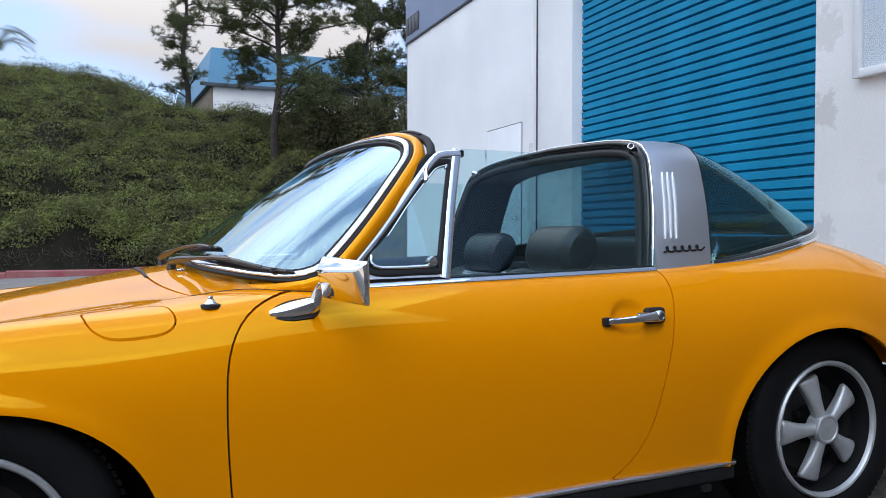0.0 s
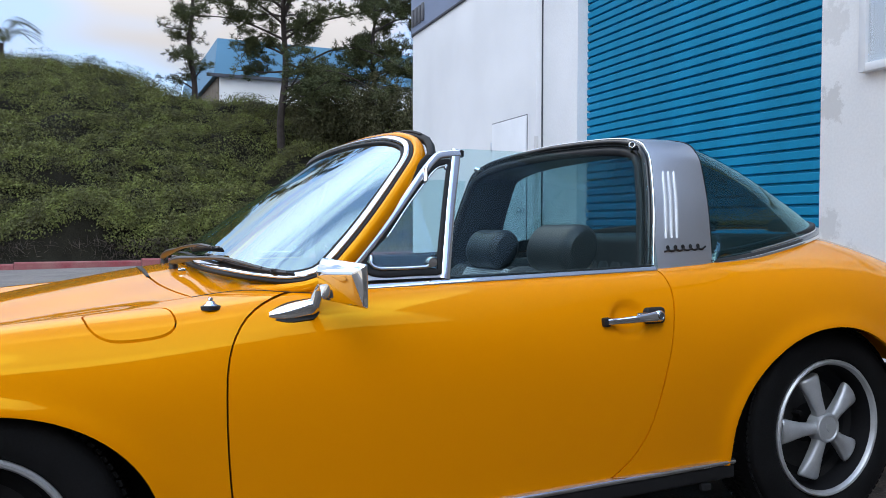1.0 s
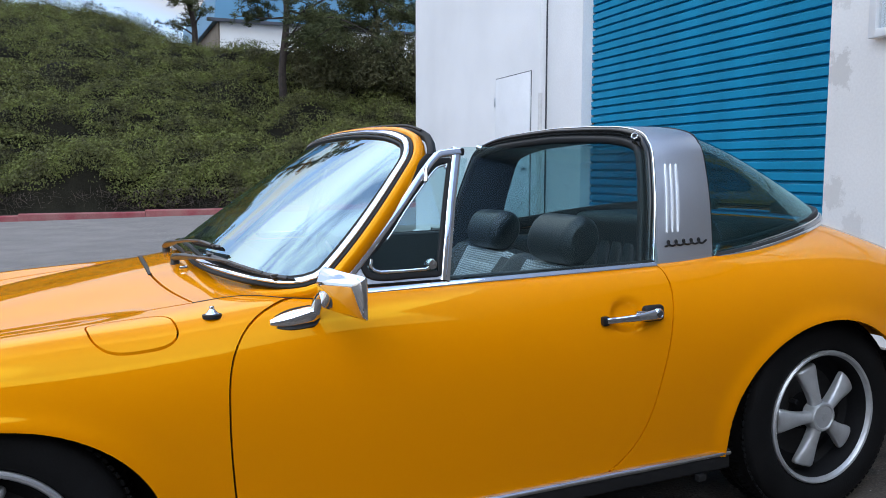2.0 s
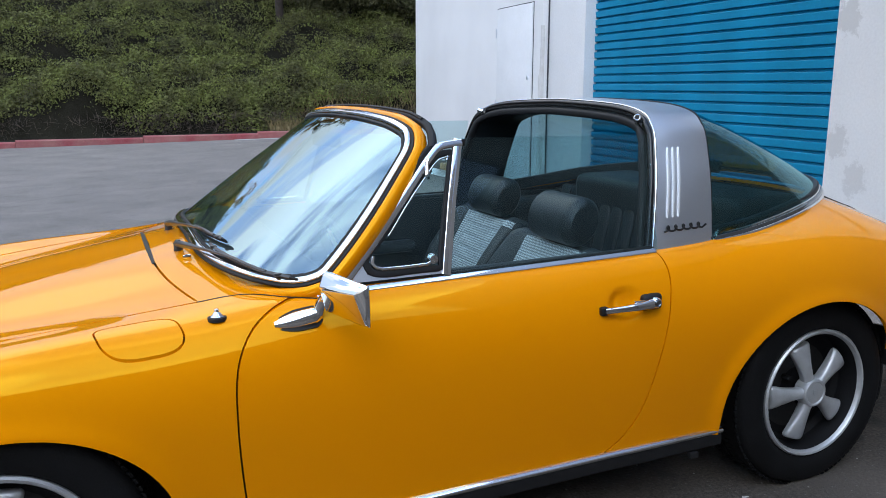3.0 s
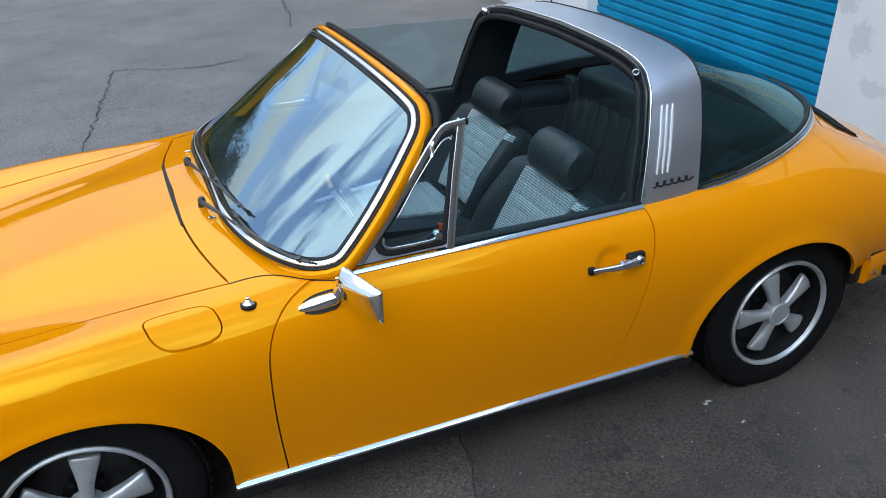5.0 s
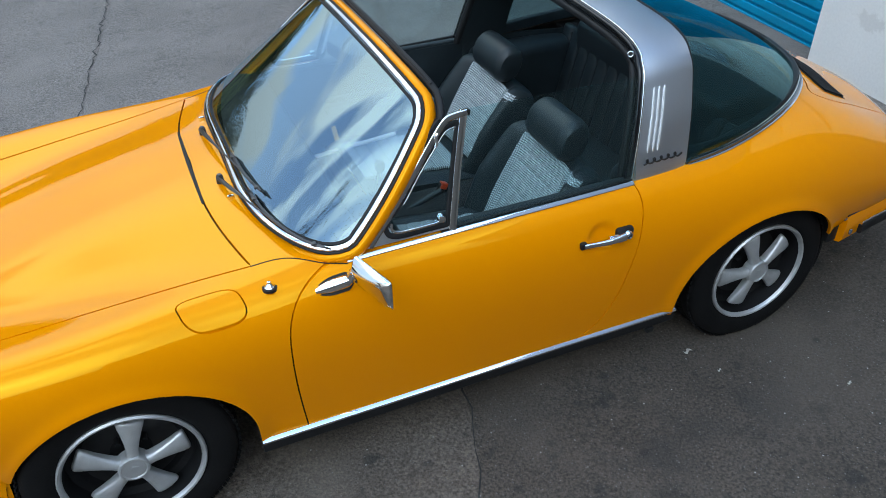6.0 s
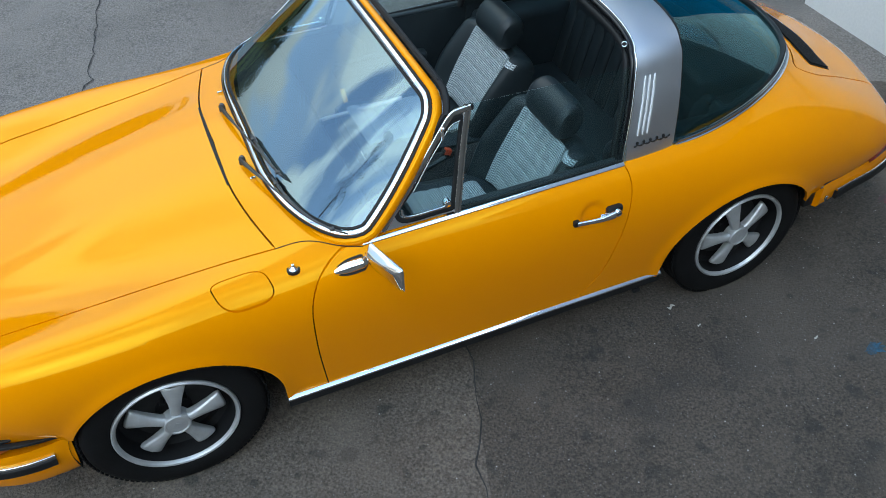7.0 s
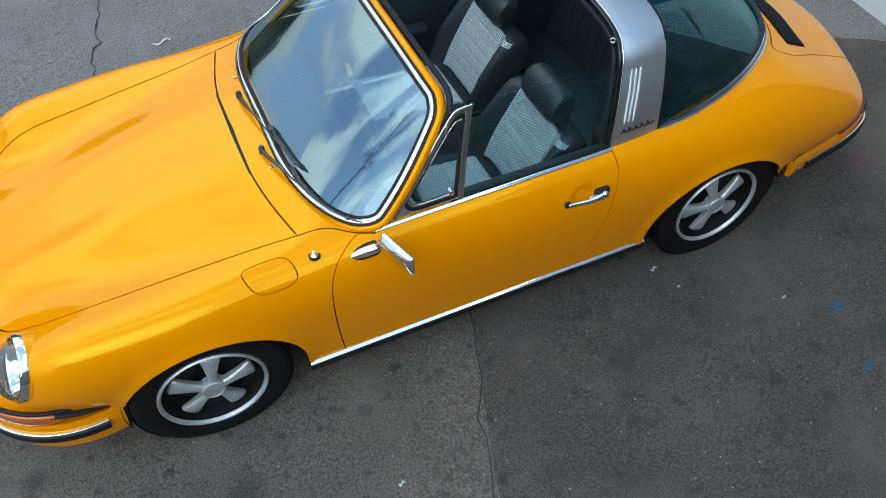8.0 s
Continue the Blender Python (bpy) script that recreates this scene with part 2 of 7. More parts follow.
def bm_slab(pts, thick, bm=None):
    """A sheet of the given thickness below a grid of points."""
    p = np.array(pts, float)
    du, dv = np.gradient(p, axis=0), np.gradient(p, axis=1)
    n = np.cross(du, dv)
    n /= np.linalg.norm(n, axis=2, keepdims=True) + 1e-12
    low = p - n * thick
    b = bm or bmesh.new()
    nr, nc = p.shape[:2]
    top = [[b.verts.new(q) for q in r] for r in p]
    bot = [[b.verts.new(q) for q in r] for r in low]
    for i in range(nr - 1):
        for j in range(nc - 1):
            b.faces.new((top[i][j], top[i][j + 1], top[i + 1][j + 1], top[i + 1][j]))
            b.faces.new((bot[i][j], bot[i + 1][j], bot[i + 1][j + 1], bot[i][j + 1]))
    rim = [(0, j) for j in range(nc)] + [(i, nc - 1) for i in range(1, nr)] + [(nr - 1, j) for j in range(nc - 2, -1, -1)] + [(i, 0) for i in range(nr - 2, 0, -1)]
    for k in range(len(rim)):
        (i, j), (i2, j2) = rim[k], rim[(k + 1) % len(rim)]
        try:
            b.faces.new((top[i][j], bot[i][j], bot[i2][j2], top[i2][j2]))
        except ValueError:
            pass
    return b


def resample(pts, n):
    p = np.array(pts, float)
    d = np.r_[0, np.cumsum(np.linalg.norm(np.diff(p, axis=0), axis=1))]
    t = np.linspace(0, d[-1], n)
    return np.c_[[np.interp(t, d, p[:, k]) for k in range(p.shape[1])]].T


def spline(pts, n):
    """A smooth line through points (natural cubic along the chord)."""
    p = np.array(pts, float)
    d = np.r_[0, np.cumsum(np.linalg.norm(np.diff(p, axis=0), axis=1))]
    return cubic(d, p, np.linspace(0, d[-1], n))


def cubic(x, y, xi):
    """Natural cubic spline of rows y at x, read at xi."""
    x, y, xi = np.asarray(x, float), np.asarray(y, float), np.asarray(xi, float)
    n = len(x)
    h = np.diff(x)
    a = np.zeros((n, n))
    r = np.zeros_like(y)
    a[0, 0] = a[-1, -1] = 1
    for i in range(1, n - 1):
        a[i, i - 1], a[i, i], a[i, i + 1] = h[i - 1], 2 * (h[i - 1] + h[i]), h[i]
        r[i] = 6 * ((y[i + 1] - y[i]) / h[i] - (y[i] - y[i - 1]) / h[i - 1])
    m = np.linalg.solve(a, r.reshape(n, -1)).reshape(y.shape)
    k = np.clip(np.searchsorted(x, xi) - 1, 0, n - 2)
    ex = (slice(None),) + (None,) * (y.ndim - 1)
    t1, t0, hk = (x[k + 1] - xi)[ex], (xi - x[k])[ex], h[k][ex]
    return m[k] * t1 ** 3 / (6 * hk) + m[k + 1] * t0 ** 3 / (6 * hk) + (y[k] / hk - m[k] * hk / 6) * t1 + (y[k + 1] / hk - m[k + 1] * hk / 6) * t0


def bm_sweep(path, profile, up=(0, 0, 1), closed=False, bm=None, scale=None):
    """A profile of (side, up) points drawn along a path; up may be one way or one per point."""
    p = np.array(path, float)
    n = len(p)
    tan = np.roll(p, -1, 0) - np.roll(p, 1, 0) if closed else np.gradient(p, axis=0)
    tan /= np.linalg.norm(tan, axis=1, keepdims=True) + 1e-12
    u = np.array(up, float)
    u = np.tile(u, (n, 1)) if u.ndim == 1 else u
    side = np.cross(tan, u)
    side /= np.linalg.norm(side, axis=1, keepdims=True) + 1e-12
    u = np.cross(side, tan)
    k = np.ones(n) if scale is None else np.array(scale)
    rings = [[p[i] + k[i] * (a * side[i] + b * u[i]) for a, b in profile] for i in range(n)]
    return bm_grid(rings, closed_u=closed, closed_v=True, bm=bm, cap=not closed)


def ring(r, n=8, ry=None):
    return [(r * math.cos(2 * math.pi * i / n), (ry or r) * math.sin(2 * math.pi * i / n)) for i in range(n)]


def round_rect(w, h, r, n=4):
    """Corner-rounded rectangle outline, centred."""
    out = []
    for cx, cy, a0 in ((w / 2 - r, h / 2 - r, 0), (-w / 2 + r, h / 2 - r, 90), (-w / 2 + r, -h / 2 + r, 180), (w / 2 - r, -h / 2 + r, 270)):
        for i in range(n + 1):
            a = radians(a0 + 90 * i / n)
            out.append((cx + r * math.cos(a), cy + r * math.sin(a)))
    return out


def bm_lathe(profile, n=48, axis="y", bm=None, at=(0, 0, 0)):
    """A (radius, along) profile turned round an axis."""
    rows = []
    for i in range(n):
        a = 2 * math.pi * i / n
        c, s = math.cos(a), math.sin(a)
        rows.append([(at[0] + r * c, at[1] + h, at[2] + r * s) if axis == "y" else (at[0] + r * c, at[1] + r * s, at[2] + h) for r, h in profile])
    return bm_grid(rows, closed_u=True, bm=bm)


def bm_prism(outline, lo, hi, axis="z", bm=None):
    """An outline of 2D points drawn along an axis from lo to hi."""
    b = bm or bmesh.new()
    place = {"z": lambda p, h: (p[0], p[1], h), "y": lambda p, h: (p[0], h, p[1]), "x": lambda p, h: (h, p[0], p[1])}[axis]
    a = [b.verts.new(place(p, lo)) for p in outline]
    c = [b.verts.new(place(p, hi)) for p in outline]
    b.faces.new(a[::-1])
    b.faces.new(c)
    for i in range(len(a)):
        b.faces.new((a[i], a[(i + 1) % len(a)], c[(i + 1) % len(a)], c[i]))
    return b


def to_mesh(bm, name="tmp"):
    bmesh.ops.recalc_face_normals(bm, faces=bm.faces)
    me = bpy.data.meshes.new(name)
    bm.to_mesh(me)
    bm.free()
    return me


def boolean(me, cutter, how):
    """A new mesh: me cut by the closed mesh cutter."""
    a, b = new("work_a", me), new("work_b", cutter)
    mod = a.modifiers.new("cut", "BOOLEAN")
    mod.operation, mod.solver, mod.object = how, "EXACT", b
    dg = bpy.context.evaluated_depsgraph_get()
    dg.update()
    out = bpy.data.meshes.new_from_object(a.evaluated_get(dg))
    for ob in (a, b):
        bpy.data.objects.remove(ob)
    return out


def offset_outline(pts, d):
    """A closed 2D outline moved outwards by d."""
    p = np.array(pts, float)
    t = np.roll(p, -1, 0) - np.roll(p, 1, 0)
    t /= np.linalg.norm(t, axis=1, keepdims=True) + 1e-12
    n = np.c_[t[:, 1], -t[:, 0]]
    area = np.sum(p[:, 0] * np.roll(p[:, 1], -1) - np.roll(p[:, 0], -1) * p[:, 1])
    return p + n * d * (1 if area > 0 else -1)


# ---- the lie of the ground ----
TILT = pose(0, 0, 0, -0.3355, -0.8714, 0)


def ground_z(x, y):
    """Height of the yard: a slight fall that levels out far off."""
    return 0.01521 * 40 * math.tanh(x / 40) - 0.00586 * 40 * math.tanh(y / 40)


# ---- ground ----
def asphalt_material(name, color, stain, blotch=0.55):
    """Worn asphalt: patchy tone, coarse and fine aggregate, pale chips and oily stains."""
    m = material(name, color, 0.85, vary=0.10 + 0.36 * blotch, scale=1.3, fine=0.5, fine_scale=95, bump=0.7, bump_scale=110)
    nt = m.node_tree
    b = nt.nodes["Principled BSDF"]
    src = b.inputs["Base Color"].links[0].from_socket
    co = next(n for n in nt.nodes if n.bl_idname == "ShaderNodeTexCoord")

    def layer(src, node, out, scale, lo, hi, color, amount):
        t = nt.nodes.new(node)
        t.inputs["Scale"].default_value = scale
        if out == "Distance" and scale < 20:
            t.voronoi_dimensions = "2D"
        nt.links.new(co.outputs["Object"], t.inputs["Vector"])
        r = nt.nodes.new("ShaderNodeMapRange")
        r.inputs["From Min"].default_value, r.inputs["From Max"].default_value = lo, hi
        r.inputs["To Max"].default_value = amount
        nt.links.new(t.outputs[out], r.inputs["Value"])
        x = nt.nodes.new("ShaderNodeMixRGB")
        x.inputs[2].default_value = (*color, 1)
        nt.links.new(r.outputs[0], x.inputs[0])
        if out == "Distance" and scale < 20:
            # only some cells bear a spot, each of its own strength
            sp = nt.nodes.new("ShaderNodeSeparateColor")
            nt.links.new(t.outputs["Color"], sp.inputs[0])
            some = nt.nodes.new("ShaderNodeMapRange")
            some.inputs["From Min"].default_value, some.inputs["From Max"].default_value = 0.40, 0.80
            nt.links.new(sp.outputs[0], some.inputs["Value"])
            both = nt.nodes.new("ShaderNodeMath")
            both.operation = "MULTIPLY"
            nt.links.new(r.outputs[0], both.inputs[0])
            nt.links.new(some.outputs[0], both.inputs[1])
            nt.links.new(both.outputs[0], x.inputs[0])
        nt.links.new(src, x.inputs[1])
        return x.outputs[0]
    src = layer(src, "ShaderNodeTexNoise", "Fac", 4.2, 0.55, 0.75, tuple(c * 1.35 for c in color), 0.7 * blotch)
    src = layer(src, "ShaderNodeTexNoise", "Fac", 17.0, 0.62, 0.72, tuple(c * 0.5 for c in color), 0.6)
    src = layer(src, "ShaderNodeTexNoise", "Fac", 2.3, 0.57, 0.70, (0.024, 0.023, 0.022), stain)
    src = layer(src, "ShaderNodeTexNoise", "Fac", 7.5, 0.63, 0.71, (0.018, 0.018, 0.018), stain)
    src = layer(src, "ShaderNodeTexNoise", "Fac", 1.1, 0.50, 0.66, tuple(c * 1.5 for c in color), blotch)
    src = layer(src, "ShaderNodeTexVoronoi", "Distance", 1.7, 0.125, 0.03, (0.018, 0.017, 0.016), 1.1 * stain)
    src = layer(src, "ShaderNodeTexVoronoi", "Distance", 4.3, 0.09, 0.04, (0.016, 0.015, 0.015), 0.8 * stain)
    src = layer(src, "ShaderNodeTexVoronoi", "Distance", 42.0, 0.14, 0.06, (0.26, 0.25, 0.24), 0.55)
    src = layer(src, "ShaderNodeTexVoronoi", "Distance", 95.0, 0.2, 0.1, (0.17, 0.165, 0.16), 0.5)
    src = layer(src, "ShaderNodeTexVoronoi", "Distance", 7.0, 0.024, 0.014, (0.48, 0.46, 0.43), 0.9)
    nt.links.new(src, b.inputs["Base Color"])
    return m


ASPHALT = asphalt_material("asphalt", (0.184, 0.162, 0.148), 0.15, 0.2)
ASPHALT_MID = asphalt_material("grey_asphalt", (0.128, 0.104, 0.084), 0.6)
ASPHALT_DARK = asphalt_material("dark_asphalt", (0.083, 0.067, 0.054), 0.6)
TAR = material("crack_dirt", (0.045, 0.043, 0.042), 0.95, fine=0.4, fine_scale=60, vary=0.4, scale=6)


def build_ground():
    ax = np.unique(np.r_[np.linspace(-3000, -60, 10), np.linspace(-60, 60, 61), np.linspace(60, 3000, 10)])
    bm = bm_grid([[(x, y, ground_z(x, y)) for x in ax] for y in ax])
    return tagged(part("ground", bm, ASPHALT), "worn dark grey asphalt yard with cracks", "ground", kind="structure")


ground = build_ground()


def wander(pts, n, amount, seed):
    rnd = random.Random(seed)
    p = spline([(x, y, 0) for x, y in pts], n)
    p[:, :2] += np.array([(rnd.gauss(0, amount), rnd.gauss(0, amount)) for _ in range(n)])
    return p


def laid(bm, name, mat, label, cat, h=0.003):
    """Lays a flat outline on the sloping yard."""
    for v in bm.verts:
        v.co.z += ground_z(v.co.x, v.co.y) + h
    ob = part(name, bm, mat)
    return tagged(ob, label, cat, kind="structure")


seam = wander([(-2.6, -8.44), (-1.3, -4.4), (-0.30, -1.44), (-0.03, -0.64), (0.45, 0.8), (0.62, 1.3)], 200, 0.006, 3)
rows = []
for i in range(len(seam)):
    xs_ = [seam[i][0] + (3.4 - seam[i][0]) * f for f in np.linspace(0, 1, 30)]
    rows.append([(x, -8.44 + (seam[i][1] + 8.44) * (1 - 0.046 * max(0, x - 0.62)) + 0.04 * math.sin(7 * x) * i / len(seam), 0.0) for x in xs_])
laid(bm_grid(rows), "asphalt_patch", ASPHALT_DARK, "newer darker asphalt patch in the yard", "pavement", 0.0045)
rows = []
edge = wander([(-26, 2.0), (-14, 1.7), (-9, 1.5), (-4, 1.3), (-1.4, 1.2), (0.55, 1.1)], 190, 0.02, 5)
for f in np.linspace(0, 1, 40):
    rows.append([])
    for p in edge:
        y = p[1] + (-8.44 - p[1]) * f
        lim = np.interp(y, seam[:, 1], seam[:, 0]) + 0.04
        rows[-1].append((min(p[0], 0.6) if p[0] < lim else lim, y, 0.0))
laid(bm_grid(rows), "asphalt_strip", ASPHALT_MID, "worn mid-grey asphalt strip in the yard", "pavement", 0.003)
for k, (pts, w) in enumerate((([(p[0], p[1]) for p in seam[60:190:6]], 0.004), ([(-1.40, 1.25), (-1.33, 1.7), (-1.27, 2.06), (-1.16, 2.74), (-0.98, 3.85), (-0.81, 5.0)], 0.006), ([(-0.81, 5.0), (-0.63, 4.96), (-0.17, 4.79), (0.3, 4.9)], 0.007), ([(1.0, 6.0), (1.11, 6.47), (1.25, 7.4), (1.51, 8.62), (1.9, 10.5)], 0.008), ([(-2.6, 6.9), (-1.2, 8.4), (0.9, 9.1), (2.2, 10.6)], 0.008))):
    line = wander(pts, 70, 0.012, 10 + k)
    rnd = random.Random(k)
    rows = []
    for i, p in enumerate(line):
        t = line[min(i + 1, 69)] - line[max(i - 1, 0)]
        s = np.array((-t[1], t[0], 0)) / (np.linalg.norm(t) + 1e-9) * w * rnd.uniform(0.3, 1.0)
        rows.append([p - s, p + s])
    laid(bm_grid(rows), "asphalt_crack", TAR, "dark open crack in the asphalt", "crack", 0.006)
# paint splashes and litter on the asphalt
BLUE_MARK = material("blue_paint_mark", (0.025, 0.10, 0.17), 0.85, vary=1.0, scale=45, alt=(0.045, 0.06, 0.075), fine=0.3, fine_scale=120)
PINK_MARK = material("red_paint_mark", (0.16, 0.04, 0.05), 0.8, vary=0.5, scale=30, alt=(0.06, 0.05, 0.05))
for k, (x, y, r, mt, lab) in enumerate(((1.48, -1.28, 0.032, BLUE_MARK, "faded blue paint splash"), (1.385, -1.575, 0.026, BLUE_MARK, "faded blue paint splash"), (2.24, -0.58, 0.035, PINK_MARK, "faded red paint mark"))):
    rnd = random.Random(40 + k)
    out = [(x + r * rnd.uniform(0.45, 1.25) * math.cos(t) * 1.5, y + r * rnd.uniform(0.45, 1.2) * math.sin(t), 0) for t in np.linspace(0, 2 * math.pi, 23)[:-1]]
    bm = bmesh.new()
    bm.faces.new([bm.verts.new(p) for p in out])
    laid(bm, "paint_mark", mt, lab + " on the asphalt", "paint mark", 0.0075)
PAPER = material("pale_litter", (0.55, 0.53, 0.48), 0.8, vary=0.25, scale=40)
for k, (x, y, sx, sy) in enumerate(((0.862, -0.757, 0.017, 0.008), (-0.86, 2.06, 0.055, 0.012), (0.908, -0.892, 0.008, 0.004), (1.30, -1.14, 0.010, 0.004), (-0.60, -1.25, 0.014, 0.007), (0.45, -1.9, 0.010, 0.004))):
    rows = []
    rnd = random.Random(60 + k)
    for f in np.linspace(-1, 1, 6):
        wv = 0.4 * sx * math.sin(3 * f)
        rows.append([(x + sx * f, y + wv + g * sy * rnd.uniform(0.6, 1.1), ground_z(x, y) + 0.007 + 0.006 * rnd.random()) for g in (-1, 0, 1)])
    tagged(part("litter_scrap", bm_slab(rows, 0.0015), PAPER), "small pale scrap lying on the asphalt", "litter", "litter on the yard")

# ---- building with the roller door: s along the front, w inwards ----
FRONT = Matrix(((-0.0577, 0.9983, 0, 3.81), (-0.9983, -0.0577, 0, 9.44), (0, 0, 1, 0), (0, 0, 0, 1)))
STUCCO = material("white_stucco", (0.89, 0.89, 0.89), 0.85, vary=0.10, scale=0.8, fine=0.03, fine_scale=60, bump=0.06, bump_scale=70)
BAND = material("grey_blue_paint", (0.30, 0.36, 0.50), 0.7, vary=0.08, scale=1.2, fine=0.04, fine_scale=60)
BLUE = material("blue_enamel", (0.002, 0.255, 0.45), 0.5, spec=0.25, vary=0.18, scale=3.0, fine=0.06, fine_scale=90, rough_vary=0.08)


def wall_box(name, s0, s1, w0, w1, z0, z1, mat, label, bevel=0.008):
    ob = part(name, bm_box((s1 - s0, w1 - w0, z1 - z0), ((s0 + s1) / 2, (w0 + w1) / 2, (z0 + z1) / 2), bevel), mat)
    ob.matrix_basis = FRONT
    return tagged(ob, label, "wall", kind="structure")


STAIN = material("bare_plaster", (0.71, 0.70, 0.68), 0.9, vary=0.12, scale=12, fine=0.05, fine_scale=90)
# wall tops are unseen; 8 m is set to keep sky light off the car
wall_box("wall_1", 0, 4.28, 0, 0.30, -0.3, 8.0, STUCCO, "white painted stucco wall panel")
wall_box("wall_2", 4.28, 5.03, 0.08, 0.38, -0.3, 8.0, STUCCO, "white painted stucco wall beside the roller door")


def worn_stucco(spots):
    """Off-white painted wall with ragged rubbed and repaired patches."""
    m = material("worn_stucco", (0.90, 0.89, 0.87), 0.85, vary=0.10, scale=0.8, fine=0.03, fine_scale=60, bump=0.06, bump_scale=70)
    nt = m.node_tree
    b = nt.nodes["Principled BSDF"]
    src = b.inputs["Base Color"].links[0].from_socket
    co = next(n for n in nt.nodes if n.bl_idname == "ShaderNodeTexCoord")
    no = nt.nodes.new("ShaderNodeTexNoise")
    no.inputs["Scale"].default_value, no.inputs["Detail"].default_value, no.inputs["Roughness"].default_value = 13.0, 8.0, 0.7
    nt.links.new(co.outputs["Object"], no.inputs["Vector"])
    for cs, cz, r_s, r_z, amount in spots:
        mp = nt.nodes.new("ShaderNodeMapping")
        mp.inputs["Location"].default_value = (-cs / r_s, 0, -cz / r_z)
        mp.inputs["Scale"].default_value = (1 / r_s, 0, 1 / r_z)
        ln = nt.nodes.new("ShaderNodeVectorMath")
        ln.operation = "LENGTH"
        add = nt.nodes.new("ShaderNodeMath")
        add.operation = "MULTIPLY_ADD"
        add.inputs[1].default_value = 3.0
        mr = nt.nodes.new("ShaderNodeMapRange")
        mr.inputs["From Min"].default_value, mr.inputs["From Max"].default_value = 2.45, 2.2
        mr.inputs["To Max"].default_value = amount
        mx = nt.nodes.new("ShaderNodeMixRGB")
        mx.inputs[2].default_value = (0.56, 0.54, 0.51, 1)
        nt.links.new(co.outputs["Object"], mp.inputs["Vector"])
        nt.links.new(mp.outputs[0], ln.inputs[0])
        nt.links.new(no.outputs["Fac"], add.inputs[0])
        nt.links.new(ln.outputs["Value"], add.inputs[2])
        nt.links.new(add.outputs[0], mr.inputs["Value"])
        nt.links.new(mr.outputs[0], mx.inputs[0])
        nt.links.new(src, mx.inputs[1])
        src = mx.outputs[0]
    nt.links.new(src, b.inputs["Base Color"])
    return m


PIER = worn_stucco(((8.31, 2.19, 0.13, 0.15, 0.34), (8.30, 1.68, 0.11, 0.14, 0.55), (8.30, 0.93, 0.10, 0.11, 0.42), (8.46, 0.72, 0.10, 0.12, 0.36), (8.62, 0.45, 0.12, 0.06, 0.3), (8.75, 1.25, 0.08, 0.05, 0.2)))
wall_box("wall_3", 8.22, 10.1, 0, 0.30, -0.3, 8.0, PIER, "white painted stucco wall with scuffed patches")
wall_box("wall_4", 5.03, 8.22, 0.02, 0.30, 3.7, 8.0, STUCCO, "white wall over the roller door")
wall_box("wall_5", 0, 0.30, 0.30, 12, -0.3, 8.0, STUCCO, "white end wall of the workshop")
wall_box("wall_6", 15.7, 16, 0.30, 12, -0.3, 8.0, STUCCO, "white end wall of the workshop")
wall_box("wall_7", 0, 16, 12, 12.3, -0.3, 8.0, STUCCO, "white back wall of the workshop")
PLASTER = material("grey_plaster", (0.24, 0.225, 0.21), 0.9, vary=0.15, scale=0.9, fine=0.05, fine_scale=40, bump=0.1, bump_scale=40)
# unseen end of the front, made grey to darken reflections in the car's rear
tagged(wall_box("wall_11", 10.1, 16, 0.02, 0.30, -0.3, 8.0, PLASTER, "unseen facade end, made grey to darken the car's reflections"), "unseen facade end, made grey to darken the car's reflections")
# unseen walls, added to block sky light and give the paint a skyline
for name, x0, x1, top in (("wall_8", -11.0, -2.4, 4.9), ("wall_9", -2.4, 6.5, 6.0), ("wall_10", 6.5, 20.0, 5.4)):
    ob = part(name, bm_box((x1 - x0, 0.3, top + 0.3), ((x0 + x1) / 2, -8.6, top / 2 - 0.15), 0.02), PLASTER)
    tagged(ob, "unseen grey wall across the yard, added to block sky light", "wall", kind="structure")
ob = part("roof", bm_box((16, 12.3, 0.2), (8, 6.15, 8.05), 0.01), STUCCO)
ob.matrix_basis = FRONT
tagged(ob, "flat workshop roof", "roof", kind="structure")


def facade_part(name, bm, mat, label="", cat="", kind="structure", parent=None):
    ob = part(name, bm, mat, parent)
    if parent is None:
        ob.matrix_basis = FRONT
        tagged(ob, label, cat, kind=kind)
    return tagged(ob, label)


DARK_LINE = material("dark_joint", (0.06, 0.065, 0.08), 0.8, fine=0.2)
# past the first panel the band is unseen, carried on to darken reflections
facade_part("trim_1", bm_box((16.0, 0.03, 4.1), (8.0, -0.010, 5.97), 0.004), BAND, "grey-blue painted band along the wall top", "trim")
facade_part("trim_2", bm_box((16.0, 0.034, 0.03), (8.0, -0.010, 3.905), 0.004), DARK_LINE, "dark drip edge under the band", "trim")
facade_part("trim_3", bm_box((0.006, 0.02, 8.0), (4.287, 0.074, 3.9), 0.001), DARK_LINE, "dark joint between the wall panels", "trim")
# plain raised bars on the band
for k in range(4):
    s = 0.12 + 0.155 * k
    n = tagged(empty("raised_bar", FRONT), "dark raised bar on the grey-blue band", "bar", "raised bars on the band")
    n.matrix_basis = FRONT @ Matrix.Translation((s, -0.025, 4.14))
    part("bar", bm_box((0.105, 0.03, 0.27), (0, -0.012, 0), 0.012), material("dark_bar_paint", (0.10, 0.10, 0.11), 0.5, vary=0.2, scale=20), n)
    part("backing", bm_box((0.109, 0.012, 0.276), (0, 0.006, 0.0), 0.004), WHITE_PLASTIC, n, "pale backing")


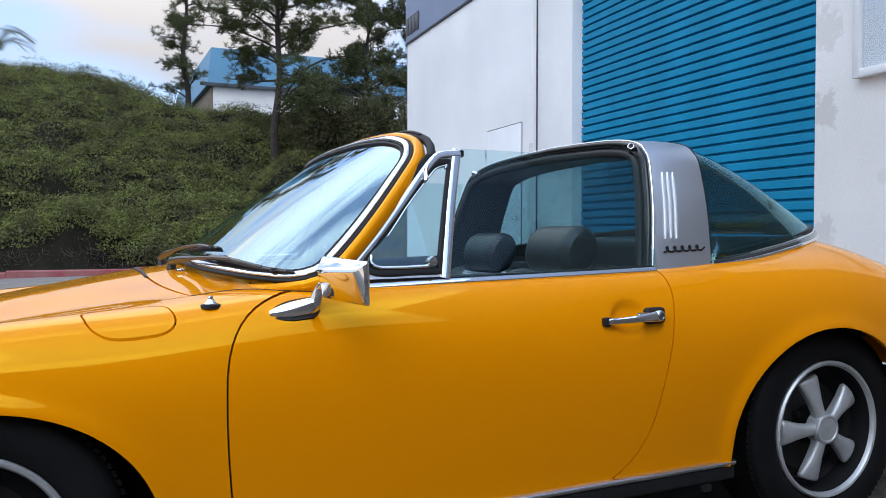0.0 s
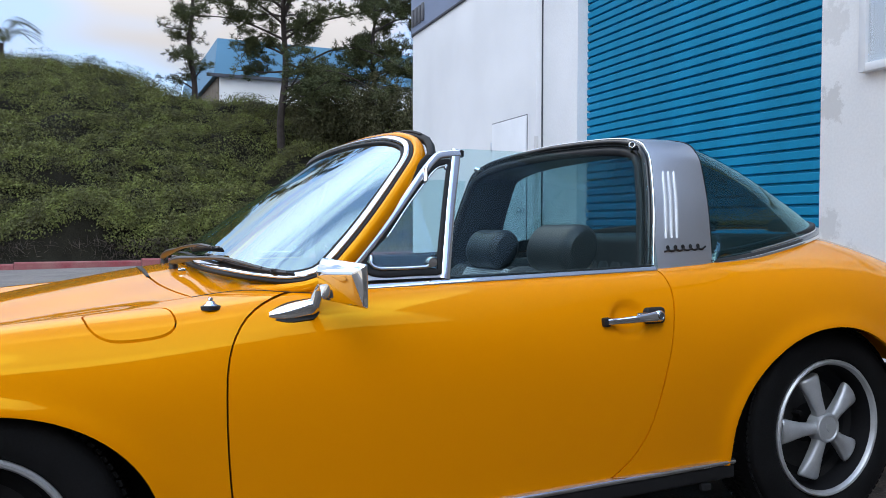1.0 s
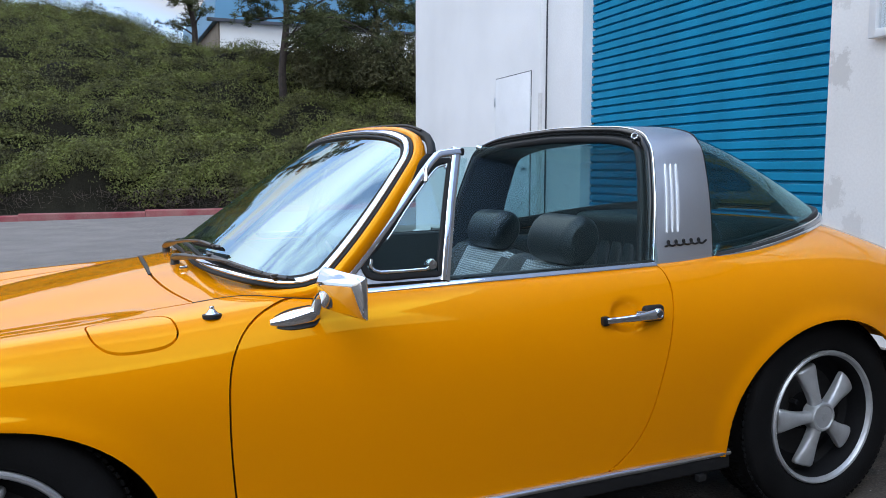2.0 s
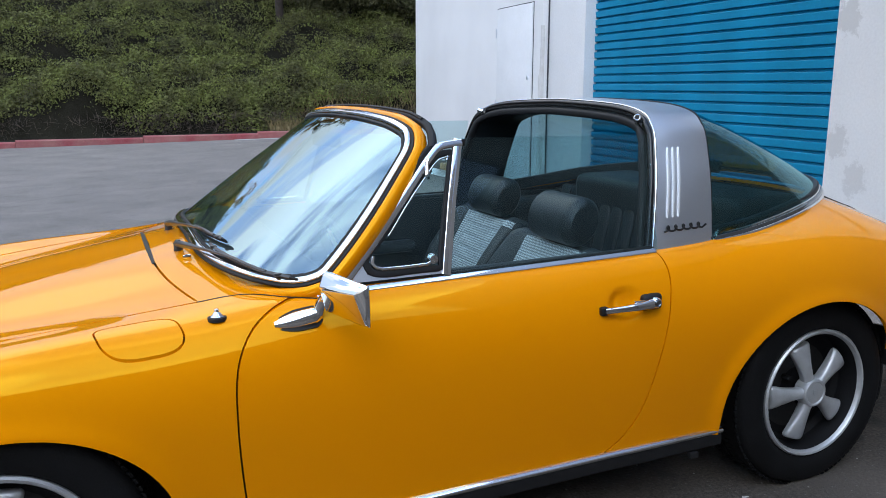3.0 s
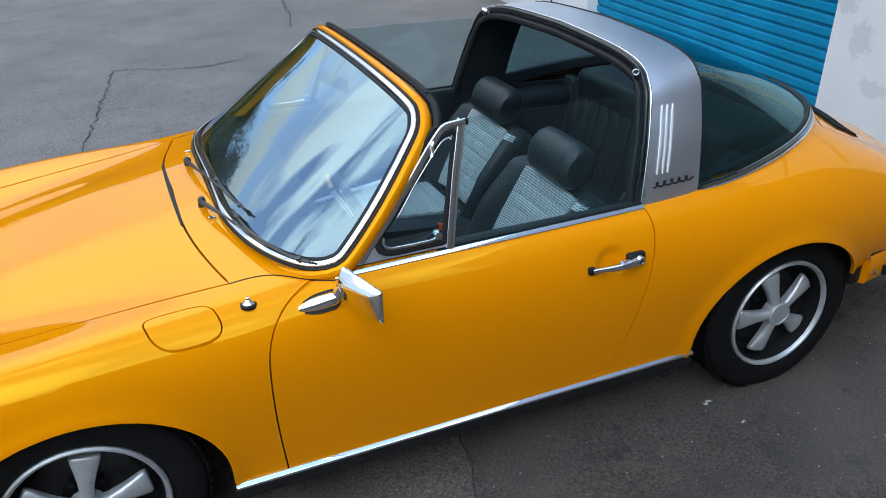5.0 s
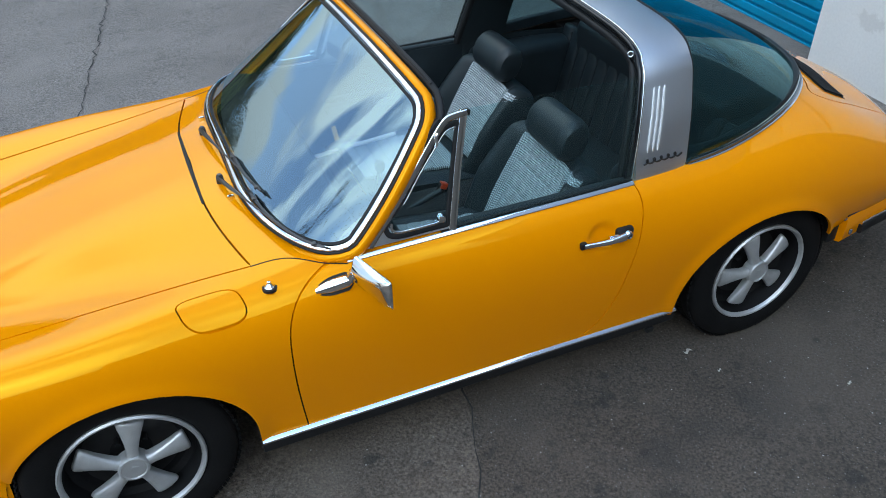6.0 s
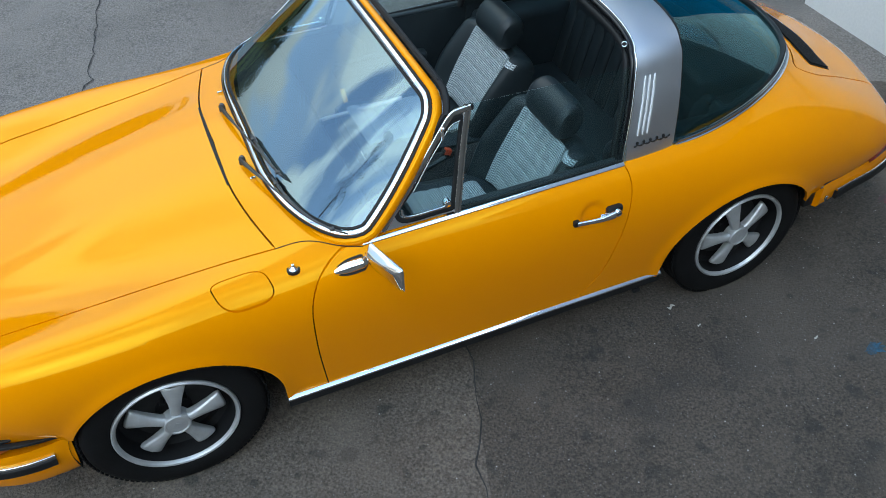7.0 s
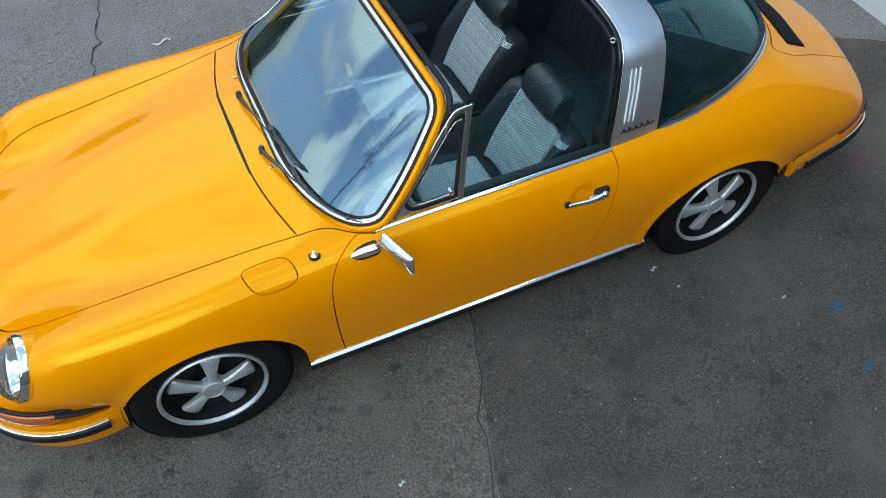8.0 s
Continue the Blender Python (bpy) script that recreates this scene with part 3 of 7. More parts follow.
def side_door():
    """A plain steel door, flush with the wall, shut."""
    root = tagged(empty("door_1", FRONT), "closed white flush steel side door", "door", kind="structure")
    dm = material("white_door_paint", (0.80, 0.805, 0.815), 0.6, vary=0.06, scale=2.5, fine=0.03, fine_scale=80)
    part("leaf", bm_box((0.93, 0.03, 2.13), (3.60, -0.003, 1.085), 0.004), dm, root)
    for s0, s1, z0, z1 in ((3.122, 3.130, 0.0, 2.162), (4.070, 4.078, 0.0, 2.162), (3.122, 4.078, 2.155, 2.162)):
        part("door_gap", bm_box((s1 - s0, 0.012, z1 - z0), ((s0 + s1) / 2, 0.0, (z0 + z1) / 2), 0.001), DARK_LINE, root)
    for z in (0.30, 1.05, 1.88):
        part("hinge", bm_box((0.030, 0.022, 0.11), (3.125, -0.015, z), 0.006), STEEL, root)
    part("knob", bm_lathe([(0, -0.075), (0.018, -0.074), (0.027, -0.06), (0.024, -0.045), (0.011, -0.035), (0.011, -0.02), (0.03, -0.018), (0.032, -0.004)], 20, "y", at=(3.97, 0, 1.09)), STEEL, root, "steel door knob")
    part("latch_plate", bm_box((0.02, 0.014, 0.06), (4.03, -0.014, 1.09), 0.003), STEEL, root)
    part("deadlock", bm_lathe([(0, -0.03), (0.02, -0.028), (0.024, -0.016)], 18, "y", at=(3.985, 0, 1.36)), STEEL, root)


side_door()
# worn lumpy footing, painted white
rows = []
rnd = random.Random(7)
for s in np.linspace(0.0, 3.05, 60):
    o = 0.03 * math.sin(5 * s) + rnd.uniform(-0.02, 0.02)
    rows.append([(s, w, z) for w, z in ((0.02, 0.13 + o * 0.3), (-0.03, 0.115 + o * 0.4), (-0.07 + o * 0.3, 0.09), (-0.10 + o * 0.4, 0.03), (-0.11 + o * 0.4, -0.1), (0.02, -0.1))])
ob = facade_part("footing", bm_grid(rows, closed_v=True, cap=True), STUCCO, "lumpy white-painted concrete footing along the wall", "footing")
# chipped edge beside the door
rnd = random.Random(11)
rows = []
for z in np.linspace(0.0, 1.9, 40):
    w = 0.02 + 0.05 * abs(math.sin(3.1 * z + 0.6)) * (1 if z < 1.4 else 0.3) + rnd.uniform(0, 0.012)
    rows.append([(4.28 - w, -0.0025, z), (4.282, -0.0025, z), (4.283, 0.03, z)])
facade_part("trim_5", bm_grid(rows), STAIN, "chipped bare edge of the wall panel", "plaster patch")


def wall_window():
    root = tagged(empty("window_1", FRONT), "white-framed window with a pale blind, high in the wall", "window", kind="structure")
    fr = material("white_frame", (0.78, 0.79, 0.80), 0.4, vary=0.05, scale=10)
    s0, s1, z0, z1 = 8.555, 9.9, 1.835, 3.2
    for a, b_, c, d_ in ((s0, s0 + 0.05, z0, z1), (s1 - 0.05, s1, z0, z1), (s0 + 0.05, s1 - 0.05, z0, z0 + 0.05), (s0 + 0.05, s1 - 0.05, z1 - 0.05, z1)):
        part("frame", bm_box((b_ - a, 0.06, d_ - c), ((a + b_) / 2, -0.03, (c + d_) / 2), 0.006), fr, root)
    part("blind", bm_box((s1 - s0 - 0.08, 0.01, z1 - z0 - 0.08), ((s0 + s1) / 2, -0.012, (z0 + z1) / 2), 0.002), material("pale_blind", (0.80, 0.84, 0.90), 0.7, vary=0.04, scale=4), root)
    p = part("pane", bm_box((s1 - s0 - 0.10, 0.006, z1 - z0 - 0.10), ((s0 + s1) / 2, -0.035, (z0 + z1) / 2), 0.001), LENS, root)
    p.visible_shadow = False


wall_window()

# timber offcuts on the footing
WOOD = material("raw_timber", (0.38, 0.25, 0.13), 0.8, vary=0.3, scale=9, fine=0.2, fine_scale=120, per_object=0.3, bump=0.2, bump_scale=60)
rnd = random.Random(21)
blocks = [(1.35, -0.10, 0.27, 0.30, 0.10, 0.09, 4), (1.62, -0.14, 0.27, 0.24, 0.10, 0.09, -8), (1.95, -0.12, 0.27, 0.32, 0.11, 0.09, 3), (2.30, -0.13, 0.27, 0.30, 0.10, 0.10, -5), (2.65, -0.12, 0.27, 0.34, 0.10, 0.10, 6),
          (1.58, -0.10, 0.365, 0.30, 0.10, 0.09, -4), (2.02, -0.12, 0.365, 0.28, 0.11, 0.09, 9), (2.45, -0.11, 0.37, 0.36, 0.10, 0.09, -3), (2.72, -0.16, 0.37, 0.22, 0.10, 0.09, 12), (2.2, -0.18, 0.15, 0.25, 0.09, 0.09, 20), (2.55, -0.22, 0.08, 0.28, 0.10, 0.09, -14)]
for s, w, z, a, b_, c, rz in blocks:
    o = part("timber_block", bm_box((a, b_, c), (0, 0, 0), 0.004), WOOD)
    o.matrix_basis = FRONT @ pose(s + 0.33, w, z - 0.10, 0, 0, rz)
    tagged(o, "sawn raw timber offcut stacked on the white footing", "wood block", "timber offcuts")
o = part("plastic_box", bm_box((0.26, 0.12, 0.12), (0, 0, 0), 0.02), material("grey_plastic", (0.12, 0.11, 0.10), 0.6, vary=0.2, scale=20))
o.matrix_basis = FRONT @ pose(1.42, -0.12, 0.18, 0, 0, 5)
tagged(o, "grey plastic box on the white footing", "box")
hose = spline([(1.25, -0.16, 0.24), (1.27, -0.2, 0.1), (1.35, -0.26, 0.03), (1.6, -0.36, 0.03), (1.75, -0.4, 0.03)], 24)
o = part("hose", bm_sweep(hose, ring(0.022, 10), (0, 0, 1)), RUBBER)
o.matrix_basis = FRONT
tagged(o, "short black hose lying by the footing", "hose")


def roller_door():
    root = tagged(empty("roller_door", FRONT), "closed blue corrugated steel roller door", "door")
    pitch = 0.077
    prof = [(0.0, 0.026), (0.001, 0.004), (0.004, -0.003), (0.053, -0.007), (0.057, -0.003), (0.059, 0.022), (0.077, 0.028)]
    bm = bm_grid([[(s, 0.20 + w, h) for h, w in prof] for s in (5.02, 8.30)])
    bm_grid([[(s, 0.245, h) for h in (-0.002, pitch + 0.002)] for s in (5.02, 8.30)], bm=bm)
    slat = part("slat", bm, BLUE, root, smooth=12)
    for k in range(1, 49):
        o = new("slat", slat.data)
        o.parent = root
        o.location = (0, 0, k * pitch)
    return root


roller_door()


# ---- the car: body shell ----
CAR = TILT @ Matrix.Translation((0, 0.0405, 0)) @ Matrix.Diagonal((1, 1.0137, 1, 1))
car = tagged(empty("sports_car", CAR), "orange-yellow two-door open-top sports car parked on the asphalt", "car")

STATIONS = []


def station(*pts):
    """One line over half the body, from the lower edge to the middle: (x, half width, height)."""
    STATIONS.append(pts)


def station_at(x, *pts):
    station(*[(x, y, z) for y, z in pts])


station((-1.75, 0.700, 0.462), (-1.80, 0.670, 0.466), (-1.84, 0.620, 0.468), (-1.88, 0.550, 0.468), (-1.91, 0.450, 0.468), (-1.95, 0.220, 0.468), (-1.96, 0, 0.468))
station((-1.69, 0.725, 0.452), (-1.715, 0.718, 0.495), (-1.735, 0.695, 0.56), (-1.75, 0.620, 0.620), (-1.82, 0.470, 0.545), (-1.89, 0.220, 0.545), (-1.90, 0, 0.55))
station((-1.60, 0.742, 0.415), (-1.60, 0.762, 0.48), (-1.605, 0.762, 0.60), (-1.61, 0.690, 0.702), (-1.66, 0.495, 0.636), (-1.70, 0.220, 0.612), (-1.71, 0, 0.617))
station_at(-1.40, (0.770, 0.385), (0.788, 0.47), (0.789, 0.62), (0.716, 0.725), (0.525, 0.687), (0.25, 0.686), (0, 0.694))
station_at(-1.13, (0.768, 0.244), (0.802, 0.48), (0.800, 0.64), (0.732, 0.742), (0.555, 0.723), (0.27, 0.744), (0, 0.754))
station_at(-0.90, (0.772, 0.244), (0.798, 0.47), (0.792, 0.64), (0.726, 0.748), (0.582, 0.750), (0.27, 0.784), (0, 0.793))
station_at(-0.70, (0.776, 0.244), (0.796, 0.46), (0.792, 0.65), (0.735, 0.750), (0.604, 0.776), (0.27, 0.815), (0, 0.826))
station_at(-0.50, (0.778, 0.244), (0.798, 0.46), (0.794, 0.655), (0.750, 0.756), (0.66, 0.795), (0.30, 0.832), (0, 0.842))
station_at(-0.20, (0.780, 0.244), (0.800, 0.46), (0.796, 0.66), (0.755, 0.759), (0.69, 0.796), (0.40, 0.82), (0, 0.83))
station_at(0.20, (0.780, 0.244), (0.803, 0.46), (0.799, 0.66), (0.757, 0.761), (0.692, 0.799), (0.40, 0.82), (0, 0.83))
station_at(0.55, (0.782, 0.244), (0.809, 0.47), (0.803, 0.665), (0.760, 0.766), (0.694, 0.804), (0.40, 0.82), (0, 0.83))
station_at(0.85, (0.785, 0.244), (0.822, 0.48), (0.823, 0.67), (0.772, 0.778), (0.688, 0.819), (0.40, 0.84), (0, 0.85))
station_at(1.13, (0.790, 0.244), (0.832, 0.49), (0.832, 0.67), (0.774, 0.787), (0.645, 0.846), (0.40, 0.866), (0, 0.87))
station_at(1.40, (0.794, 0.41), (0.820, 0.51), (0.818, 0.66), (0.742, 0.786), (0.540, 0.868), (0.30, 0.884), (0, 0.888))
station_at(1.65, (0.755, 0.42), (0.787, 0.50), (0.784, 0.635), (0.698, 0.742), (0.50, 0.788), (0.28, 0.838), (0, 0.85))
station_at(1.90, (0.695, 0.43), (0.726, 0.49), (0.716, 0.58), (0.628, 0.648), (0.47, 0.685), (0.25, 0.725), (0, 0.737))
station((1.985, 0.65, 0.43), (2.00, 0.650, 0.475), (2.03, 0.61, 0.53), (2.04, 0.54, 0.57), (2.07, 0.42, 0.60), (2.12, 0.20, 0.625), (2.13, 0, 0.63))
station((2.01, 0.61, 0.43), (2.055, 0.585, 0.43), (2.10, 0.55, 0.42), (2.12, 0.48, 0.43), (2.15, 0.38, 0.44), (2.185, 0.18, 0.45), (2.19, 0, 0.45))


def body_grid(nv=400, nu=100):
    """The outer skin as a grid of points, both halves."""
    net = np.array(STATIONS, float)
    full = np.concatenate([net * (1, -1, 1), net[:, -2::-1]], axis=1)
    d = np.linalg.norm(np.diff(full, axis=0), axis=2).mean(axis=1)
    v = np.r_[0, np.cumsum(d)]
    rows = cubic(v, full, np.linspace(0, v[-1], nv))
    w = np.linalg.norm(np.diff(rows, axis=1), axis=2).mean(axis=0)
    u = np.r_[0, np.cumsum(w)]
    ui = np.linspace(0, u[-1], 2 * nu + 1)
    g = cubic(u, rows.transpose(1, 0, 2), ui).transpose(1, 0, 2)
    for _ in range(70):
        g[1:-1] = 0.25 * g[:-2] + 0.5 * g[1:-1] + 0.25 * g[2:]
    for _ in range(26):
        g[:, 1:-1] = 0.25 * g[:, :-2] + 0.5 * g[:, 1:-1] + 0.25 * g[:, 2:]
    g[:, nu, 1] = 0
    # flared lips round the wheel openings and the hollows behind the door handles
    du, dv = np.gradient(g, axis=0), np.gradient(g, axis=1)
    n = np.cross(du, dv)
    n /= np.linalg.norm(n, axis=2, keepdims=True)
    if n[nv // 2, nu, 2] < 0:
        n = -n
    side = np.clip((np.abs(n[..., 1]) - 0.55) / 0.3, 0, 1)
    push = np.zeros(g.shape[:2])
    for cx, half, top in ARCHES:
        r = np.hypot((g[..., 0] - cx) / half, np.clip(g[..., 2] - HUB_Z, 0, None) / (top - HUB_Z))
        push += 0.011 * np.exp(-((r - 1.0) / 0.085) ** 2) * side
    hollow = np.exp(-(np.clip(np.hypot((g[..., 0] - 0.398) / 0.050, (g[..., 2] - 0.684) / 0.040), 0.0, None)) ** 7)
    push -= 0.015 * hollow * side
    return g + n * push[..., None]


HUB_F, HUB_R, HUB_Z, HUB_Y = -1.1355, 1.1355, 0.303, 0.77
ARCHES = ((-1.112, 0.342, 0.590), (1.092, 0.352, 0.619))
SKIN = body_grid()
_du, _dv = np.gradient(SKIN, axis=0), np.gradient(SKIN, axis=1)
SKIN_N = np.cross(_du, _dv)
SKIN_N /= np.linalg.norm(SKIN_N, axis=2, keepdims=True)
if SKIN_N[SKIN.shape[0] // 2, SKIN.shape[1] // 2, 2] < 0:
    SKIN_N = -SKIN_N
from mathutils.bvhtree import BVHTree

_nr, _nc = SKIN.shape[:2]
_tris = []
for _i in range(_nr - 1):
    for _j in range(_nc - 1):
        _a, _b, _c, _d = _i * _nc + _j, _i * _nc + _j + 1, (_i + 1) * _nc + _j + 1, (_i + 1) * _nc + _j
        _tris += [(_a, _b, _c), (_a, _c, _d)]
_flat = SKIN.reshape(-1, 3)
_flat_n = SKIN_N.reshape(-1, 3)
SKIN_TREE = BVHTree.FromPolygons([tuple(p) for p in _flat], _tris)


def skin_normal(p):
    """Nearest point of the skin, its smooth normal and the distance."""
    loc, _, k, dist = SKIN_TREE.find_nearest(p)
    a, b, c = (_flat[q] for q in _tris[k])
    v0, v1, v2 = b - a, c - a, np.array(loc) - a
    d00, d01, d11, d20, d21 = v0 @ v0, v0 @ v1, v1 @ v1, v2 @ v0, v2 @ v1
    den = d00 * d11 - d01 * d01 + 1e-18
    w1, w2 = (d11 * d20 - d01 * d21) / den, (d00 * d21 - d01 * d20) / den
    n = (1 - w1 - w2) * _flat_n[_tris[k][0]] + w1 * _flat_n[_tris[k][1]] + w2 * _flat_n[_tris[k][2]]
    return np.array(loc), n / (np.linalg.norm(n) + 1e-12), dist


def on_skin_z(x, y):
    """The skin under (x, y), looked at from above, and its normal."""
    loc, _, _, _ = SKIN_TREE.ray_cast((x, y, 3.0), (0, 0, -1))
    p = np.array(loc)
    return p, skin_normal(loc)[1]


def on_skin_y(x, z, side=-1):
    """The skin at (x, z), looked at from the side, and its normal."""
    loc, _, _, _ = SKIN_TREE.ray_cast((x, 3.0 * side, z), (0, -side, 0))
    p = np.array(loc)
    return p, skin_normal(loc)[1]


def shell_mesh():
    inner = SKIN - SKIN_N * 0.012
    bm = bmesh.new()
    o = [[bm.verts.new(p) for p in r] for r in SKIN]
    i_ = [[bm.verts.new(p) for p in r] for r in inner]
    for i in range(_nr - 1):
        for j in range(_nc - 1):
            bm.faces.new((o[i][j], o[i][j + 1], o[i + 1][j + 1], o[i + 1][j]))
            bm.faces.new((i_[i][j], i_[i + 1][j], i_[i + 1][j + 1], i_[i][j + 1]))
    rim = [(0, j) for j in range(_nc)] + [(i, _nc - 1) for i in range(1, _nr)] + [(_nr - 1, j) for j in range(_nc - 2, -1, -1)] + [(i, 0) for i in range(_nr - 2, 0, -1)]
    for k in range(len(rim)):
        (i, j), (i2, j2) = rim[k], rim[(k + 1) % len(rim)]
        bm.faces.new((o[i][j], i_[i][j], i_[i2][j2], o[i2][j2]))
    return to_mesh(bm, "shell")


def skin_shading(me):
    """Smooth normals of the uncut skin on all outer faces, flat ones on the cuts."""
    me.shade_smooth()
    near = []
    for v in me.vertices:
        _, n, d = skin_normal(v.co)
        near.append((n, d))
    normals = [None] * len(me.loops)
    for p in me.polygons:
        pn = np.array(p.normal)
        vs = list(p.vertices)
        outer = all(near[k][1] < 0.0006 for k in vs) and np.mean([near[k][0] @ pn for k in vs]) > 0.7
        for li, k in zip(p.loop_indices, vs):
            normals[li] = tuple(near[k][0]) if outer else tuple(pn)
    me.normals_split_custom_set(normals)
    return me


def arch_outline(cx, half, top, low=0.05):
    a = [(cx + half * math.cos(t), HUB_Z + (top - HUB_Z) * math.sin(t)) for t in np.linspace(0, math.pi, 40)]
    return [(cx + half + 0.01, low)] + a + [(cx - half - 0.01, low)]


DOOR = spline([(0.27, 0.228), (0.37, 0.278), (0.425, 0.328), (0.468, 0.405), (0.497, 0.50), (0.524, 0.60), (0.545, 0.69), (0.556, 0.755), (0.552, 0.812)], 26).tolist() + \
    [(0.552, 0.90), (-0.40, 0.90), (-0.418, 0.805)] + \
    spline([(-0.43, 0.794), (-0.52, 0.775), (-0.585, 0.738), (-0.622, 0.68), (-0.637, 0.58), (-0.634, 0.42), (-0.618, 0.235)], 30).tolist() + [(-0.616, 0.18), (0.24, 0.18)]
HOOD_REAR = [(-0.752, 0.0), (-0.752, 0.265), (-0.728, 0.424), (-0.684, 0.608)]
HOOD_SIDE = [(-0.684, 0.608), (-0.842, 0.588), (-1.022, 0.573), (-1.20, 0.562), (-1.40, 0.548), (-1.60, 0.522), (-1.68, 0.485), (-1.77, 0.39), (-1.84, 0.22), (-1.865, 0.0)]
LID_HALF = [(1.62, 0.0), (1.60, 0.25), (1.52, 0.44), (1.485, 0.505), (1.52, 0.525), (1.70, 0.515), (1.90, 0.495), (2.03, 0.465), (2.075, 0.40), (2.13, 0.18), (2.14, 0.0)]
CHROME_BASE = [(0.765, 0.691, 0.804), (0.90, 0.690, 0.817), (1.01, 0.676, 0.831), (1.16, 0.640, 0.852), (1.29, 0.586, 0.868), (1.40, 0.515, 0.880), (1.47, 0.445, 0.888), (1.535, 0.31, 0.895), (1.57, 0.16, 0.899), (1.58, 0.0, 0.900)]
SCREEN_BASE = [(-0.640, 0.0, 0.845), (-0.641, 0.16, 0.843), (-0.636, 0.32, 0.838), (-0.612, 0.45, 0.831), (-0.575, 0.55, 0.824), (-0.51, 0.645, 0.815), (-0.44, 0.700, 0.808)]


def loop_of(half, n):
    """A closed outline from half ones that start and end on the middle line."""
    lines = half if isinstance(half[0], list) else [half]
    s = np.concatenate([spline(q, n)[k > 0:] for k, q in enumerate(lines)])
    return np.r_[s, (s * (1, -1))[-2:0:-1]]


cock_front = [(p[0] + 0.035, p[1] * 0.965) for p in SCREEN_BASE]
cock_rear = [(p[0] - 0.02, p[1] * 0.972) for p in CHROME_BASE]
cock_half = spline(cock_front, 24).tolist() + [(-0.38, 0.674), (0.1, 0.674), (0.55, 0.672)] + spline(cock_rear, 30).tolist()
COCKPIT = np.array(cock_half + [(x, -y) for x, y in cock_half[-2:0:-1]])

shell = shell_mesh()
for cx, half, top in ARCHES:
    shell = boolean(shell, to_mesh(bm_prism(arch_outline(cx, half, top), -1.2, 1.2, "y")), "DIFFERENCE")
shell = boolean(shell, to_mesh(bm_prism(COCKPIT, 0.5, 1.4)), "DIFFERENCE")
LAMP_C, LAMP_AXIS = (-1.712, 0.612, 0.588), (-0.90, 0.12, 0.42)


def lamp_matrix(sg):
    rot = Vector((0, 0, 1)).rotation_difference(Vector((LAMP_AXIS[0], sg * LAMP_AXIS[1], LAMP_AXIS[2])).normalized()).to_matrix()
    return Matrix.Translation((LAMP_C[0], sg * LAMP_C[1], LAMP_C[2])) @ rot.to_4x4()


for sg in (-1, 1):
    bm = bm_prism([(0.1195 * math.cos(t), 0.1195 * math.sin(t)) for t in np.linspace(0, 2 * math.pi, 65)[:-1]], -0.11, 0.25)
    bmesh.ops.transform(bm, matrix=lamp_matrix(sg), verts=bm.verts)
    shell = boolean(shell, to_mesh(bm), "DIFFERENCE")
GAP = 0.0032
hood_loop, lid_loop = loop_of([HOOD_REAR, HOOD_SIDE], 36), loop_of(LID_HALF, 46)
hood_me = boolean(shell, to_mesh(bm_prism(offset_outline(hood_loop, -GAP), 0.3, 1.4)), "INTERSECT")
lid_me = boolean(shell, to_mesh(bm_prism(offset_outline(lid_loop, -GAP), 0.3, 1.4)), "INTERSECT")
door_in, door_out = offset_outline(DOOR, -0.0022), offset_outline(DOOR, 0.0022)
doors = [boolean(shell, to_mesh(bm_prism(door_in, *lim, "y")), "INTERSECT") for lim in ((-1.2, -0.5), (0.5, 1.2))]
for loop in (hood_loop, lid_loop):
    shell = boolean(shell, to_mesh(bm_prism(offset_outline(loop, GAP), 0.3, 1.4)), "DIFFERENCE")
for lim in ((-1.2, -0.5), (0.5, 1.2)):
    shell = boolean(shell, to_mesh(bm_prism(door_out, *lim, "y")), "DIFFERENCE")
flap = [(-0.822 + 0.086 * math.copysign(abs(math.cos(t)) ** 0.55, math.cos(t)) - 0.016 * math.copysign(abs(math.sin(t)) ** 0.7, math.sin(t)),
         -0.711 + 0.049 * math.copysign(abs(math.sin(t)) ** 0.6, math.sin(t))) for t in np.linspace(0, 2 * math.pi, 44)[:-1]]
flap_me = boolean(shell, to_mesh(bm_prism(offset_outline(flap, -0.0021), 0.6, 1.0)), "INTERSECT")
shell = boolean(shell, to_mesh(bm_prism(offset_outline(flap, 0.0021), 0.6, 1.0)), "DIFFERENCE")

body = mesh_part("body", skin_shading(shell), PAINT, car, "orange-yellow painted fenders and quarters")
hood = mesh_part("hood", skin_shading(hood_me), PAINT, car)
engine_lid = mesh_part("engine_lid", skin_shading(lid_me), PAINT, car)
door_near = mesh_part("door", skin_shading(doors[0]), PAINT, car)
door_far = mesh_part("door", skin_shading(doors[1]), PAINT, car)
fuel_flap = mesh_part("fuel_flap", skin_shading(flap_me), PAINT, car)


